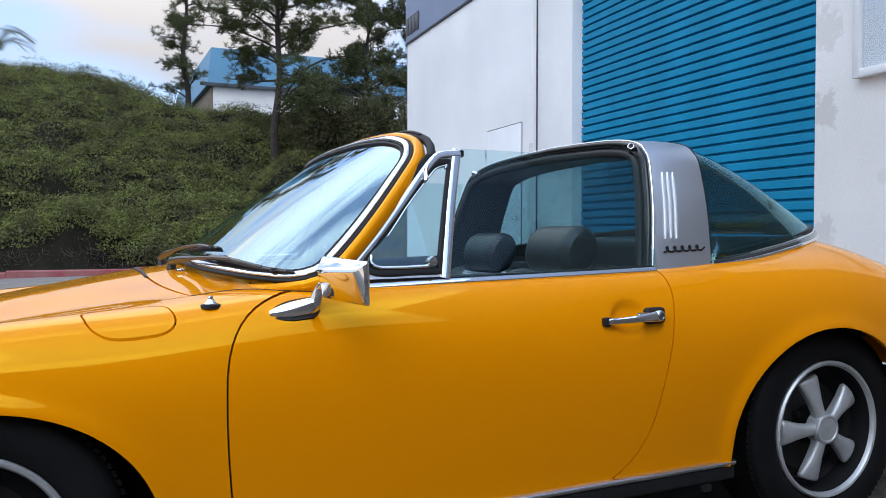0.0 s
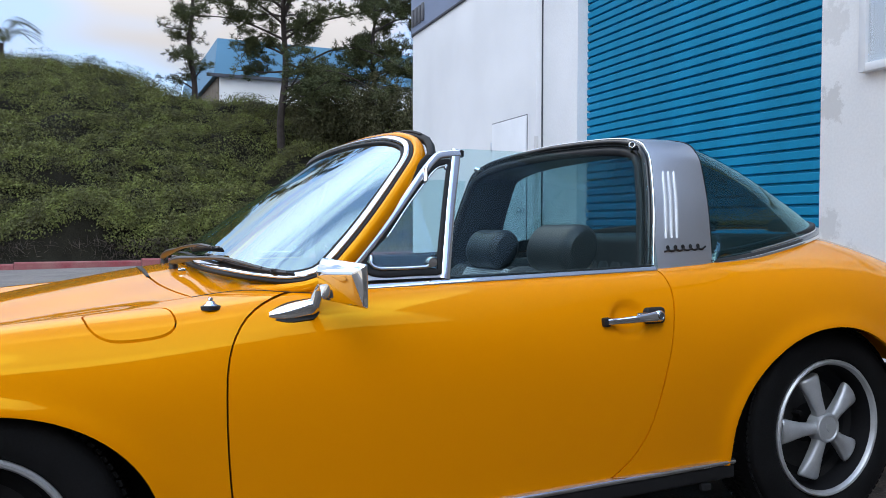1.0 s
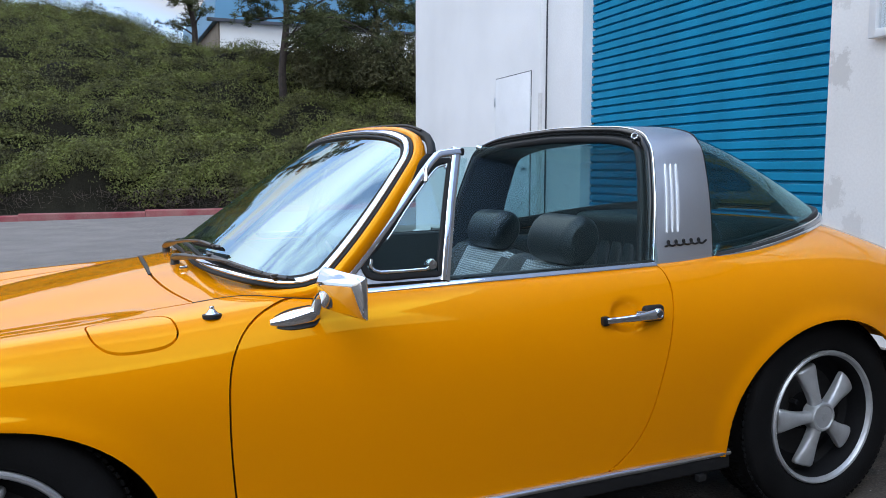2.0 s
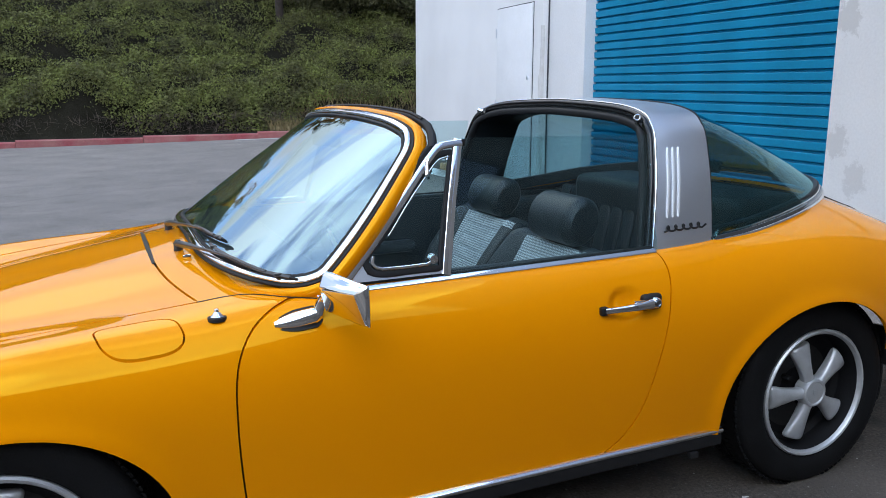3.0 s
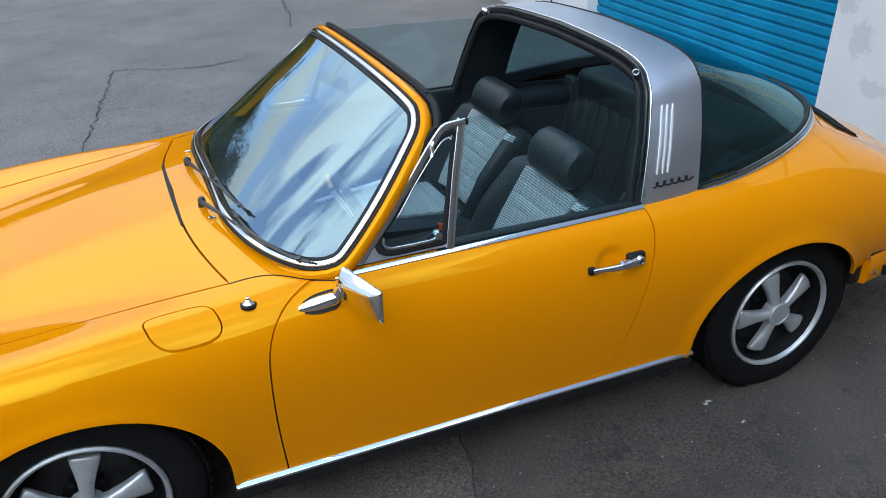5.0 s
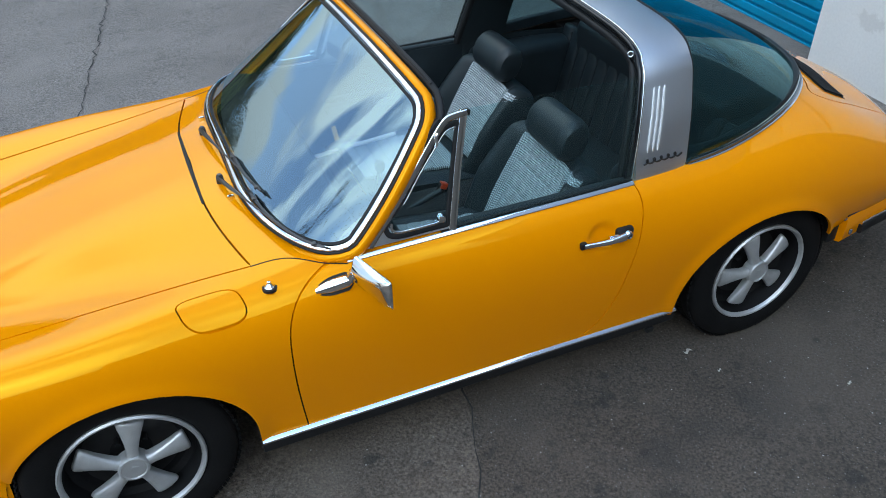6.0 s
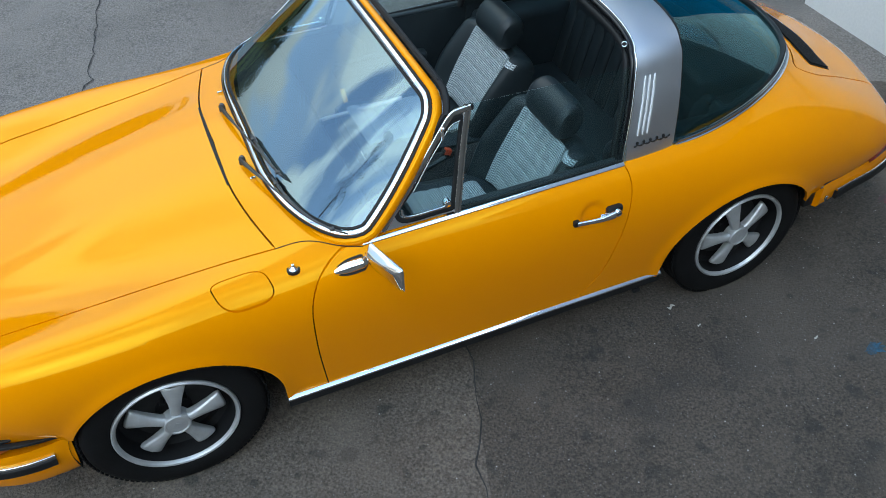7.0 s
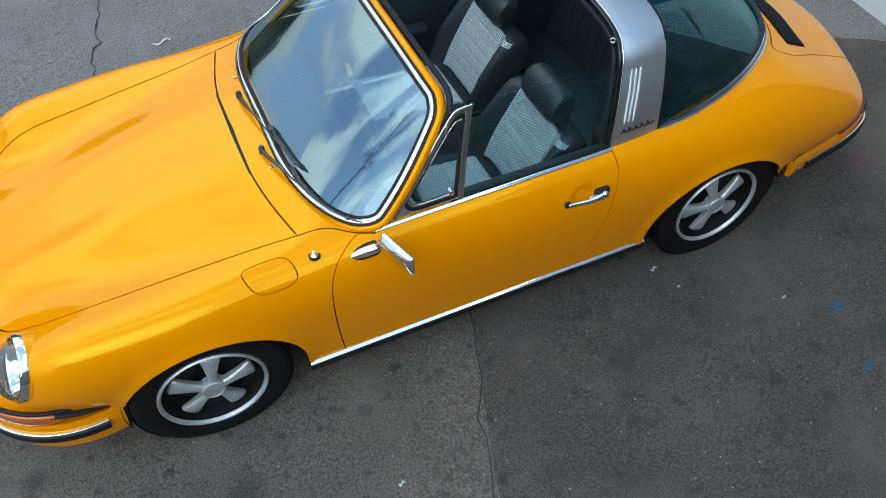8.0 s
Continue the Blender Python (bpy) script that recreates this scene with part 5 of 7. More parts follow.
# chrome channel: the dark mirrored band is put into its colour
part("trim_channel", bm_sweep(rw_edge - rw_out * 0.004 + np.array((0, 0, 0.010)), round_rect(0.014, 0.016, 0.004), (0, 0, 1)), CHROME_DARK, rear_window, "chrome trim channel, its dark reflection put into the colour")
part("trim_bead", bm_sweep(rw_edge - rw_out * 0.009 + np.array((0, 0, 0.019)), round_rect(0.007, 0.007, 0.002), (0, 0, 1)), CHROME, rear_window)
rub = rw_edge * np.array((1, 0.972, 1)) + np.array((-0.012, 0, 0.026))
part("rear_window_seal", bm_sweep(rub, round_rect(0.018, 0.016, 0.004), (0, 0, 1)), RUBBER, rear_window, "black rubber seal")
side_edge = np.array([(x, sg * y, z) for sg, seq in ((-1, bar_rear), (1, bar_rear[-2::-1])) for x, y, z in seq])
part("bar_rear_seal", bm_sweep(side_edge + np.array((0.005, 0, 0.003)), round_rect(0.010, 0.010, 0.003), (1, 0, 0)), RUBBER, rear_window)


# ---- the car: trim outside ----
def skin_stroke(pts, n, lift=0.0, view="z", side=-1):
    """A line that lies on the skin over the given (x, y) or (x, z) points."""
    out, nn = [], []
    for a, b in spline(pts, n):
        p, m = on_skin_z(a, b) if view == "z" else on_skin_y(a, b, side)
        out.append(p + m * lift)
        nn.append(m)
    return np.array(out), np.array(nn)


for sg in (-1, 1):
    p, m = skin_stroke([(-0.686, sg * 0.609), (-0.635, sg * 0.613), (-0.59, sg * 0.624), (-0.555, sg * 0.643), (-0.497, sg * 0.686), (-0.425, sg * 0.716)], 30, 0.0)
    part("scuttle_seam", bm_sweep(p, round_rect(0.0042, 0.002, 0.0008), m), SEAM, car)
p, m = skin_stroke([(-0.7555, -0.262), (-0.7575, -0.1), (-0.7575, 0.1), (-0.7555, 0.262)], 30, 0.0005)
part("scuttle_vent", bm_sweep(p, round_rect(0.0125, 0.006, 0.002), m, scale=0.35 + 0.65 * np.sin(np.linspace(0.12, math.pi - 0.12, 30)) ** 0.5), RUBBER, car, "black vent slot behind the hood")

# rocker strips
for sg in (-1, 1):
    xs = np.linspace(-0.768, 0.757, 30)
    line = np.array([(x, sg * (0.7815 + 0.002 * (x > 0.4)), 0.245 + 0.008 * (x + 0.77) / 1.5) for x in xs])
    strip = part("sill_trim", bm_sweep(line + np.array((0, sg * 0.002, 0.004)), round_rect(0.021, 0.014, 0.005), (0, sg * 0.5, 0.86)), CHROME, car, "chrome sill strip")
    part("rocker", bm_sweep(line + np.array((0, -sg * 0.006, -0.026)), round_rect(0.022, 0.040, 0.008), (0, 0, 1)), RUBBER, strip, "black rocker strip")
    part("end_clip", bm_box((0.03, 0.02, 0.02), line[-1] + np.array((-0.10, 0, -0.058)), 0.004), RUBBER, strip)


# wing mirror
def wing_mirror():
    rows = []
    for f in np.linspace(0, 1, 14):
        x = -0.537 + 0.112 * f
        w = 0.021 * (math.sin(math.pi * min(0.5, 0.08 + f * 0.75)) ** 0.8) * (1 - 0.55 * max(0, f - 0.88) / 0.12)
        h = 0.007 + 0.024 * min(1, f * 1.25) * (1 - 0.5 * max(0, f - 0.85) / 0.15)
        q, qn = on_skin_z(x, -0.752)
        t = np.cross(qn, (1, 0, 0))
        t /= np.linalg.norm(t)
        rows.append([q + qn * (h * math.sin(a)) + t * (w * math.cos(a)) - qn * 0.002 for a in np.linspace(0, math.pi, 12)])
    m = part("wing_mirror", bm_grid(rows, closed_v=True, cap=True), CHROME, car, "chrome wing mirror")
    rows2 = [[p0 + (p0 - np.mean(r, axis=0)) * 0.34 - np.array((0, 0, 0.001)) for p0 in (r[0], r[1], r[-2], r[-1])] for r in rows]
    part("gasket", bm_grid(rows2, closed_v=True, cap=True), RUBBER, m, "black rubber gasket")
    q, qn = on_skin_z(-0.437, -0.752)
    part("stem", bm_sweep(spline([q + qn * 0.012, q + np.array((0.012, -0.022, 0.045)), q + np.array((0.020, -0.050, 0.058))], 10), ring(0.0115, 12), (1, 0, 0.2), scale=np.linspace(1.25, 0.95, 10)), CHROME, m)
    # head: a chrome shell with a forward crease, a sloping top and a bevelled outer end
    nrm = np.array((0.942, 0.336, 0.0))
    along = np.array((0.336, -0.942, 0.0))
    c0 = np.array((-0.406, -0.873, 0.815))

    def head_point(a, b_, d):
        return c0 + along * a + nrm * d + np.array((0, 0, b_ - 0.065 * a))
    bm = bmesh.new()
    for a, b_, d in ((-0.0755, 0.047, 0.000), (0.0770, 0.047, 0.000), (0.0765, -0.047, 0.004), (-0.0745, -0.046, 0.004),
                     (-0.0750, 0.046, 0.014), (0.0765, 0.046, 0.014), (0.0755, -0.046, 0.014), (-0.0735, -0.045, 0.014),
                     (-0.0600, 0.0165, -0.026), (0.0550, 0.0260, -0.013), (0.0530, -0.0390, -0.002), (-0.0660, -0.0400, -0.006)):
        bm.verts.new(head_point(a, b_, d))
    bmesh.ops.convex_hull(bm, input=bm.verts)
    bmesh.ops.dissolve_limit(bm, angle_limit=radians(2), verts=bm.verts, edges=bm.edges)
    bmesh.ops.bevel(bm, geom=list(bm.edges), offset=0.0045, segments=3, affect="EDGES", profile=0.5)
    part("head", bm, CHROME, m, "chrome mirror shell", smooth=40)
    g = [[head_point(a * f, b_ * f, 0.0145) for a, b_ in round_rect(0.136, 0.078, 0.010)] for f in (1, 0.01)]
    part("mirror_glass", bm_grid(g, closed_v=True), REFLECTOR, m)
    return m


wing_mirror()


def door_handle(sg):
    y = lambda x, z: on_skin_y(x, z, sg)[0][1]
    up = (0, sg, 0.1)
    path = [(0.322, y(0.322, 0.678) + sg * 0.012, 0.678), (0.35, y(0.35, 0.679) + sg * 0.023, 0.679), (0.40, y(0.34, 0.681) + sg * 0.028, 0.682), (0.44, y(0.46, 0.684) + sg * 0.026, 0.684), (0.462, y(0.47, 0.685) + sg * 0.024, 0.685)]
    sc = np.interp(np.linspace(0, 1, 20), [0, 0.05, 0.3, 0.75, 1.0], [0.95, 1.05, 1.05, 1.35, 1.75])
    h = part("door_handle", bm_sweep(spline(path, 20), round_rect(0.016, 0.014, 0.005), up, scale=sc), CHROME, car, "chrome door handle")
    part("grip_foot", bm_box((0.022, 0.018, 0.024), (0.322, y(0.322, 0.678) + sg * 0.006, 0.677), 0.005), RUBBER, h)
    part("trigger", bm_box((0.036, 0.008, 0.006), (0.425, y(0.46, 0.69) + sg * 0.022, 0.6945), 0.002), CHROME, h)
    part("escutcheon", bm_box((0.064, 0.026, 0.044), (0.473, y(0.48, 0.685) + sg * 0.006, 0.686), 0.0115, 4), RUBBER, h, "black handle mount")
    part("lock_housing", bm_lathe([(r, sg * q) for r, q in ((0, 0.024), (0.012, 0.024), (0.0145, 0.021), (0.0155, 0.014), (0.0155, 0.0))], 28, at=(0.478, y(0.48, 0.685) + sg * 0.006, 0.686)), CHROME, h)
    prof = [(0, 0.0215), (0.0065, 0.0215), (0.0075, 0.0225), (0.0085, 0.0225), (0.0095, 0.0205), (0.0095, 0.0)]
    part("lock_button", bm_lathe([(r, sg * q) for r, q in prof], 24, at=(0.478, y(0.48, 0.685) + sg * 0.010, 0.686)), CHROME_DARK, h, "round lock button")
    return h


for sg in (-1, 1):
    door_handle(sg)

# aerial mount, washer jets
p, m = on_skin_z(-0.655, -0.707)
aerial = part("aerial_mount", bm_lathe([(0, 0.021), (0.005, 0.020), (0.006, 0.016), (0.005, 0.014), (0.0075, 0.012), (0.011, 0.007), (0.016, 0.003), (0.017, -0.004)], 24, "z", at=p), CHROME, car, "chrome aerial mount")
part("rubber_ring", bm_lathe([(0.014, 0.004), (0.021, 0.002), (0.022, -0.006)], 24, "z", at=p), RUBBER, aerial)
for x, y in ((-0.669, -0.278), (-0.658, 0.322)):
    p, m = on_skin_z(x, y)
    bm = bm_box((0.022, 0.011, 0.012), p + m * 0.005, 0.004)
    part("washer_jet", bm, CHROME, car, "chrome washer jet")


WIPER = material("wiper_black", (0.035, 0.034, 0.034), 0.28, 0.0, vary=0.2, scale=60, spec=0.7)


def wiper(hx, y0, a0, b0, a1, b1):
    """A wiper: a deep channel-shaped arm that rises from its spindle, a bridge with two claws, and the blade."""
    p, m = on_skin_z(hx, y0)
    hub = p + m * 0.010
    w = part("wiper", bm_lathe([(0, 0.020), (0.007, 0.019), (0.011, 0.012), (0.013, -0.012)], 20, "z", at=hub), WIPER, car, "black windscreen wiper")
    a_mid, b_mid = a0 * 0.5 + a1 * 0.5, b0 * 0.5 + b1 * 0.5
    bn = screen_normal(a_mid, 0.1)
    mid = screen_point(a_mid, b_mid) + bn * 0.026
    knee = hub * 0.66 + mid * 0.34 + bn * 0.016
    arm = spline([hub + bn * 0.010, hub * 0.84 + mid * 0.16 + bn * 0.016, knee, knee * 0.45 + mid * 0.55 + bn * 0.004, mid], 24)
    part("arm", bm_sweep(arm, round_rect(0.011, 0.015, 0.003), bn, scale=np.interp(np.linspace(0, 1, 24), [0, 0.12, 0.32, 0.45, 1], [1.0, 1.25, 1.05, 0.6, 0.45])), WIPER, w)
    bl = np.array([screen_point(a0 + (a1 - a0) * f, b0 + (b1 - b0) * f) for f in np.linspace(0, 1, 24)])
    part("blade", bm_sweep(bl + bn * 0.010, round_rect(0.005, 0.013, 0.002), bn), RUBBER, w, "black rubber blade")
    part("spring_strip", bm_sweep(bl[1:-1] + bn * 0.0175, round_rect(0.008, 0.003, 0.001), bn), WIPER, w)
    bow = bl[5:19] + bn * (0.019 + 0.007 * np.sin(np.linspace(0, math.pi, 14)))[:, None]
    part("bridge", bm_sweep(bow, round_rect(0.008, 0.005, 0.002), bn), WIPER, w)
    for k in (3, 20):
        part("claw", bm_box((0.016, 0.016, 0.008), bl[k] + bn * 0.017, 0.002), WIPER, w)
    return w


wiper(-0.681, -0.179, -0.45, 0.052, -0.965, 0.016)
wiper(-0.675, 0.180, -0.12, 0.052, -0.54, 0.10)

# hood handle line, lamps and bumpers
for sg in (-1, 1):
    def lamp(name, prof, mat, parent, label=""):
        bm = bm_lathe(prof, 56, "z")
        bmesh.ops.transform(bm, matrix=lamp_matrix(sg), verts=bm.verts)
        return part(name, bm, mat, parent, label)
    hl = lamp("headlight", [(0.121, -0.20), (0.121, -0.02), (0.118, -0.008), (0.112, -0.006)], PAINT, car, "round headlight in a chrome ring")
    lamp("chrome_ring", [(0.1195, -0.016), (0.1195, 0.006), (0.1160, 0.013), (0.108, 0.014), (0.102, 0.008), (0.100, 0.0)], CHROME, hl)
    lamp("reflector", [(0.101, 0.0), (0.09, -0.03), (0.06, -0.06), (0.02, -0.075), (0, -0.076)], REFLECTOR, hl)
    lens = lamp("lens", [(0.101, 0.002), (0.096, 0.018), (0.078, 0.036), (0.046, 0.050), (0, 0.056)], LENS, hl, "clear ribbed glass lens")
    lens.visible_shadow = False

FB = [(-1.458, 0.742), (-1.56, 0.757), (-1.66, 0.750), (-1.76, 0.712), (-1.845, 0.640), (-1.91, 0.52), (-1.965, 0.34), (-1.995, 0.16), (-2.0, 0.0)]
fb_h = spline([(x, y, 0) for x, y in FB], 40)
fb = np.r_[fb_h * (1, -1, 1), fb_h[-2::-1]]
fz = np.interp(fb[:, 0], [-2.0, -1.8, -1.458], [0.320, 0.305, 0.280])
fb[:, 2] = fz
blade = [(0.0, 0.10), (0.010, 0.105), (0.016, 0.09), (0.018, 0.02), (0.012, -0.035), (-0.006, -0.072), (-0.02, -0.086), (-0.03, -0.08), (-0.03, 0.09)]
sidez = np.cross(np.gradient(fb, axis=0), (0, 0, 1))
so = 1 if np.sum(sidez * fb) > 0 else -1
fbump = part("front_bumper", bm_sweep(fb, [(a * so, b) for a, b in blade], (0, 0, 1)), PAINT, car, "orange-yellow front bumper")
sub = fb[2:-2]
part("rubber_strip", bm_sweep(sub, [(a * so, b) for a, b in moved(round_rect(0.016, 0.036, 0.007), 0.024, 0.040)], (0, 0, 1)), RUBBER, fbump, "black rubber strip")
part("chrome_strip", bm_sweep(sub, [(a * so, b) for a, b in moved(round_rect(0.012, 0.012, 0.003), 0.022, 0.063)], (0, 0, 1)), CHROME, fbump)
for sg in (-1, 1):
    seg = (fb_h * (1, sg, 1))[:8].copy()
    seg[:, 2] = np.interp(seg[:, 0], [-1.8, -1.458], [0.492, 0.410])
    seg[:, 1] += sg * 0.010
    part("bumper_gasket", bm_sweep(seg, round_rect(0.020, 0.012, 0.004), (0, 0, 1)), RUBBER, car, "black gasket over the front bumper")
    seg = (fb_h * (1, sg, 1))[5:24].copy()
    seg[:, 2] = np.interp(seg[:, 0], [-2.0, -1.8, -1.458], [0.320, 0.317, 0.300]) + 0.116
    seg[:, 1] -= sg * 0.008
    s2 = so if sg < 0 else -so
    lampb = part("indicator", bm_sweep(seg, [(a * s2, b) for a, b in round_rect(0.034, 0.056, 0.010)], (0, 0, 1), scale=np.r_[0.2, 0.5, 0.75, 0.9, np.ones(13), 0.8, 0.5]), AMBER, car, "amber front indicator")
    part("indicator_trim", bm_sweep(seg + np.array((0, 0, 0.036)), [(a * s2, b) for a, b in moved(round_rect(0.014, 0.010, 0.003), 0.004)], (0, 0, 1)), RUBBER, lampb)

RB = [(1.503, 0.790), (1.53, 0.785), (1.603, 0.770), (1.682, 0.754), (1.777, 0.739), (1.879, 0.717), (1.968, 0.684), (2.033, 0.646), (2.10, 0.53), (2.15, 0.37), (2.185, 0.19), (2.195, 0.0)]
rb_h = spline([(x, y, 0.390) for x, y in RB], 40)
rb = np.r_[rb_h * (1, -1, 1), rb_h[-2::-1]]
sidez = np.cross(np.gradient(rb, axis=0), (0, 0, 1))
so = 1 if np.sum(sidez * (rb - np.array((0.5, 0, 0)))) > 0 else -1
rblade = [(-0.012, 0.070), (0.004, 0.070), (0.012, 0.055), (0.012, -0.03), (0.004, -0.045), (-0.02, -0.05), (-0.03, 0.05)]
part("bumper_gasket", bm_sweep(rb + np.array((0, 0, 0.076)), [(a * so, b) for a, b in round_rect(0.020, 0.010, 0.003)], (0, 0, 1)), RUBBER, car, "black gasket over the rear bumper")
rbump = part("rear_bumper", bm_sweep(rb, [(a * so, b) for a, b in rblade], (0, 0, 1)), PAINT, car, "orange-yellow rear bumper")
sub = rb[3:-3]
part("rubber_strip", bm_sweep(sub, [(a * so, b) for a, b in moved(round_rect(0.020, 0.040, 0.008), 0.020, -0.012)], (0, 0, 1)), RUBBER, rbump, "black rubber strip")
part("chrome_strip", bm_sweep(sub, [(a * so, b) for a, b in moved(round_rect(0.010, 0.011, 0.003), 0.020, 0.014)], (0, 0, 1)), CHROME, rbump)
for sg in (-1, 1):
    part("end_cap", bm_box((0.014, 0.018, 0.026), (1.528, sg * 0.806, 0.396), 0.006), CHROME, rbump)
    part("bumper_bolt", bm_box((0.014, 0.014, 0.014), (1.500, sg * 0.792, 0.452), 0.004), CHROME, rbump)
    part("bumper_bracket", bm_box((0.05, 0.10, 0.12), (1.478, sg * 0.73, 0.40), 0.012), RUBBER, rbump)
    rows = []
    for x in np.linspace(1.775, 2.02, 16):
        lo, hi = 0.470, 0.474 + 0.072 * min(1, (x - 1.77) / 0.13) ** 0.8
        rows.append([(lambda q: q[0] + q[1] * (0.004 + 0.006 * math.sin(math.pi * min(1, f + 0.1))))(on_skin_y(x, lo + (hi - lo) * f, sg)) for f in np.linspace(0.05, 1, 8)])
    part("tail_light", bm_slab(rows, 0.012 * (-sg)), RED_LENS, car, "dark red wrap-round tail light")

# engine lid grille
def lid_grille():
    rows = []
    root = None
    for k in range(13):
        x = 1.612 + 0.0085 * k
        pts = []
        for y in np.linspace(-0.455, 0.455, 24):
            p, m = on_skin_z(x + 0.05 * (1 - (y / 0.46) ** 2) * 0.4, y)
            pts.append(p + m * 0.004)
        bm = bm_sweep(pts, round_rect(0.0045, 0.008, 0.0015), (0, 0, 1))
        if root is None:
            back = []
            for xx in np.linspace(1.604, 1.722, 5):
                row = []
                for y in np.linspace(-0.462, 0.462, 24):
                    p, m = on_skin_z(xx + 0.05 * (1 - (y / 0.46) ** 2) * 0.4, y)
                    row.append(p + m * 0.002)
                back.append(row)
            root = part("grille", bm_slab(back, 0.003), ALLOY_DARK, car, "black engine lid grille")
        part("grille_bar", bm, ALLOY_DARK, root)


lid_grille()

# ---- the car: cabin ----
def panel(name, rows, mat, label="", thick=0.01, parent=car):
    return part(name, bm_slab(rows, thick), mat, parent, label, smooth=50)


bm = bm_box((1.5, 1.30, 0.03), (0.15, 0, 0.315), 0.01)
part("cabin_floor", bm, CARPET, car, "black carpet")
for sg in (-1, 1):
    rows = [[(x, sg * (0.655 + 0.012 * math.sin(math.pi * f)), 0.30 + 0.492 * f) for f in np.linspace(0, 1, 8)] for x in np.linspace(-0.44, 0.57, 14)]
    card = panel("door_card", rows, VINYL, "black vinyl door card", 0.012 * sg)
    part("armrest", bm_box((0.46, 0.06, 0.05), (0.12, sg * 0.63, 0.60), 0.02), VINYL, card)
    part("door_pull", bm_sweep(spline([(-0.10, sg * 0.635, 0.64), (-0.02, sg * 0.60, 0.665), (0.1, sg * 0.60, 0.665), (0.2, sg * 0.635, 0.64)], 14), ring(0.010, 8)), VINYL, card)
    part("door_cap", bm_sweep([(x, sg * 0.674, 0.796) for x in np.linspace(-0.44, 0.56, 20)], round_rect(0.030, 0.022, 0.008), (0, 0, 1)), VINYL, card)
    part("cabin_lip", bm_sweep(spline([(q[0] - 0.012, sg * q[1] * 0.958, q[2] + 0.012) for q in CHROME_BASE[:-1]], 30), round_rect(0.022, 0.048, 0.006), (0, 0, 1)), VINYL, car, "black rear shelf edge")
    rows = [[(x, sg * (0.652 - max(0, x - 0.8) * 0.25), 0.30 + 0.50 * f) for f in np.linspace(0, 1, 8)] for x in np.linspace(0.57, 1.10, 8)]
    panel("quarter_trim", rows, VINYL, "black quarter trim", 0.012 * sg)
# rear bench with upright pleats, and the shelf under the rear window
for sg in (-1, 1):
    part("side_bolster", bm_box((0.50, 0.15, 0.46), (0.83, sg * 0.585, 0.55), 0.05, 4), VINYL, car, "black padded side bolster")
bench = part("rear_bench", bm_box((0.30, 1.10, 0.10), (0.86, 0, 0.42), 0.04), VINYL, car, "black pleated rear bench")
for k in range(15):
    y = -0.56 + 0.08 * k
    part("pleat", bm_box((0.045, 0.079, 0.42), (1.035, y, 0.62), 0.018, 3, turn=Matrix.Rotation(radians(14), 3, "Y")), VINYL, bench)
rows = []
for sgy in np.linspace(-1, 1, 17):
    xr = np.interp(abs(sgy) * 0.62, [0, 0.16, 0.31, 0.445, 0.515, 0.586, 0.64], [1.56, 1.55, 1.51, 1.44, 1.38, 1.26, 1.12])
    rows.append([(x, sgy * 0.665, 0.80 + 0.03 * f) for f, x in zip(np.linspace(0, 1, 8), np.linspace(1.06, xr, 8))])
panel("rear_shelf", rows, CARPET, "black carpeted rear shelf", -0.02)
bm = bm_box((0.31, 0.98, 0.19), (1.205, 0.0, 0.790), 0.04, 3)
part("folded_cover", bm, VINYL, car, "folded black roof cover")
# dashboard
rows = []
for y in np.linspace(-0.66, 0.66, 24):
    nose = 0.10 * (abs(y) / 0.66) ** 2.5
    prof = [(-0.60 + nose, 0.800), (-0.50 + 0.5 * nose, 0.812), (-0.42, 0.806), (-0.365, 0.792), (-0.345, 0.770), (-0.352, 0.72), (-0.375, 0.66), (-0.40, 0.60), (-0.48, 0.50), (-0.62, 0.40)]
    rows.append([(x, y, z) for x, z in prof])
dash = panel("dashboard", rows, VINYL, "black padded dashboard", 0.012)
part("dash_strip", bm_box((0.006, 0.50, 0.028), (-0.348, 0.36, 0.715), 0.002), STEEL, dash, "bright dash strip")
for k in range(5):
    bm = bm_lathe([(0.0, 0.006), (0.036, 0.006), (0.042, 0.0), (0.043, -0.03)], 28, "z")
    bmesh.ops.transform(bm, matrix=Matrix.Translation((-0.347, -0.58 + 0.11 * k, 0.735)) @ Matrix.Rotation(radians(80), 4, "Y"), verts=bm.verts)
    part("gauge", bm, RUBBER, dash)
# steering wheel
sw_m = Matrix.Translation((-0.215, -0.335, 0.725)) @ Matrix.Rotation(radians(66), 4, "Y")
bm = bmesh.new()
loop = [(0.19 * math.cos(t), 0.19 * math.sin(t), 0) for t in np.linspace(0, 2 * math.pi, 61)[:-1]]
bm_sweep(loop, ring(0.0125, 10), (0, 0, 1), True, bm)
bmesh.ops.transform(bm, matrix=sw_m, verts=bm.verts)
steer = part("steering_wheel", bm, VINYL, car, "black steering wheel")
for a in (0, 90, 180, 270):
    bm = bm_box((0.15, 0.024, 0.008), (0.105, 0, -0.012), 0.003)
    bmesh.ops.transform(bm, matrix=sw_m @ Matrix.Rotation(radians(a + 12), 4, "Z"), verts=bm.verts)
    part("steering_spoke", bm, STEEL, steer)
bm = bm_lathe([(0, 0.006), (0.045, 0.004), (0.055, -0.006), (0.05, -0.03), (0.03, -0.2)], 28, "z")
bmesh.ops.transform(bm, matrix=sw_m, verts=bm.verts)
part("horn_pad", bm, VINYL, steer)
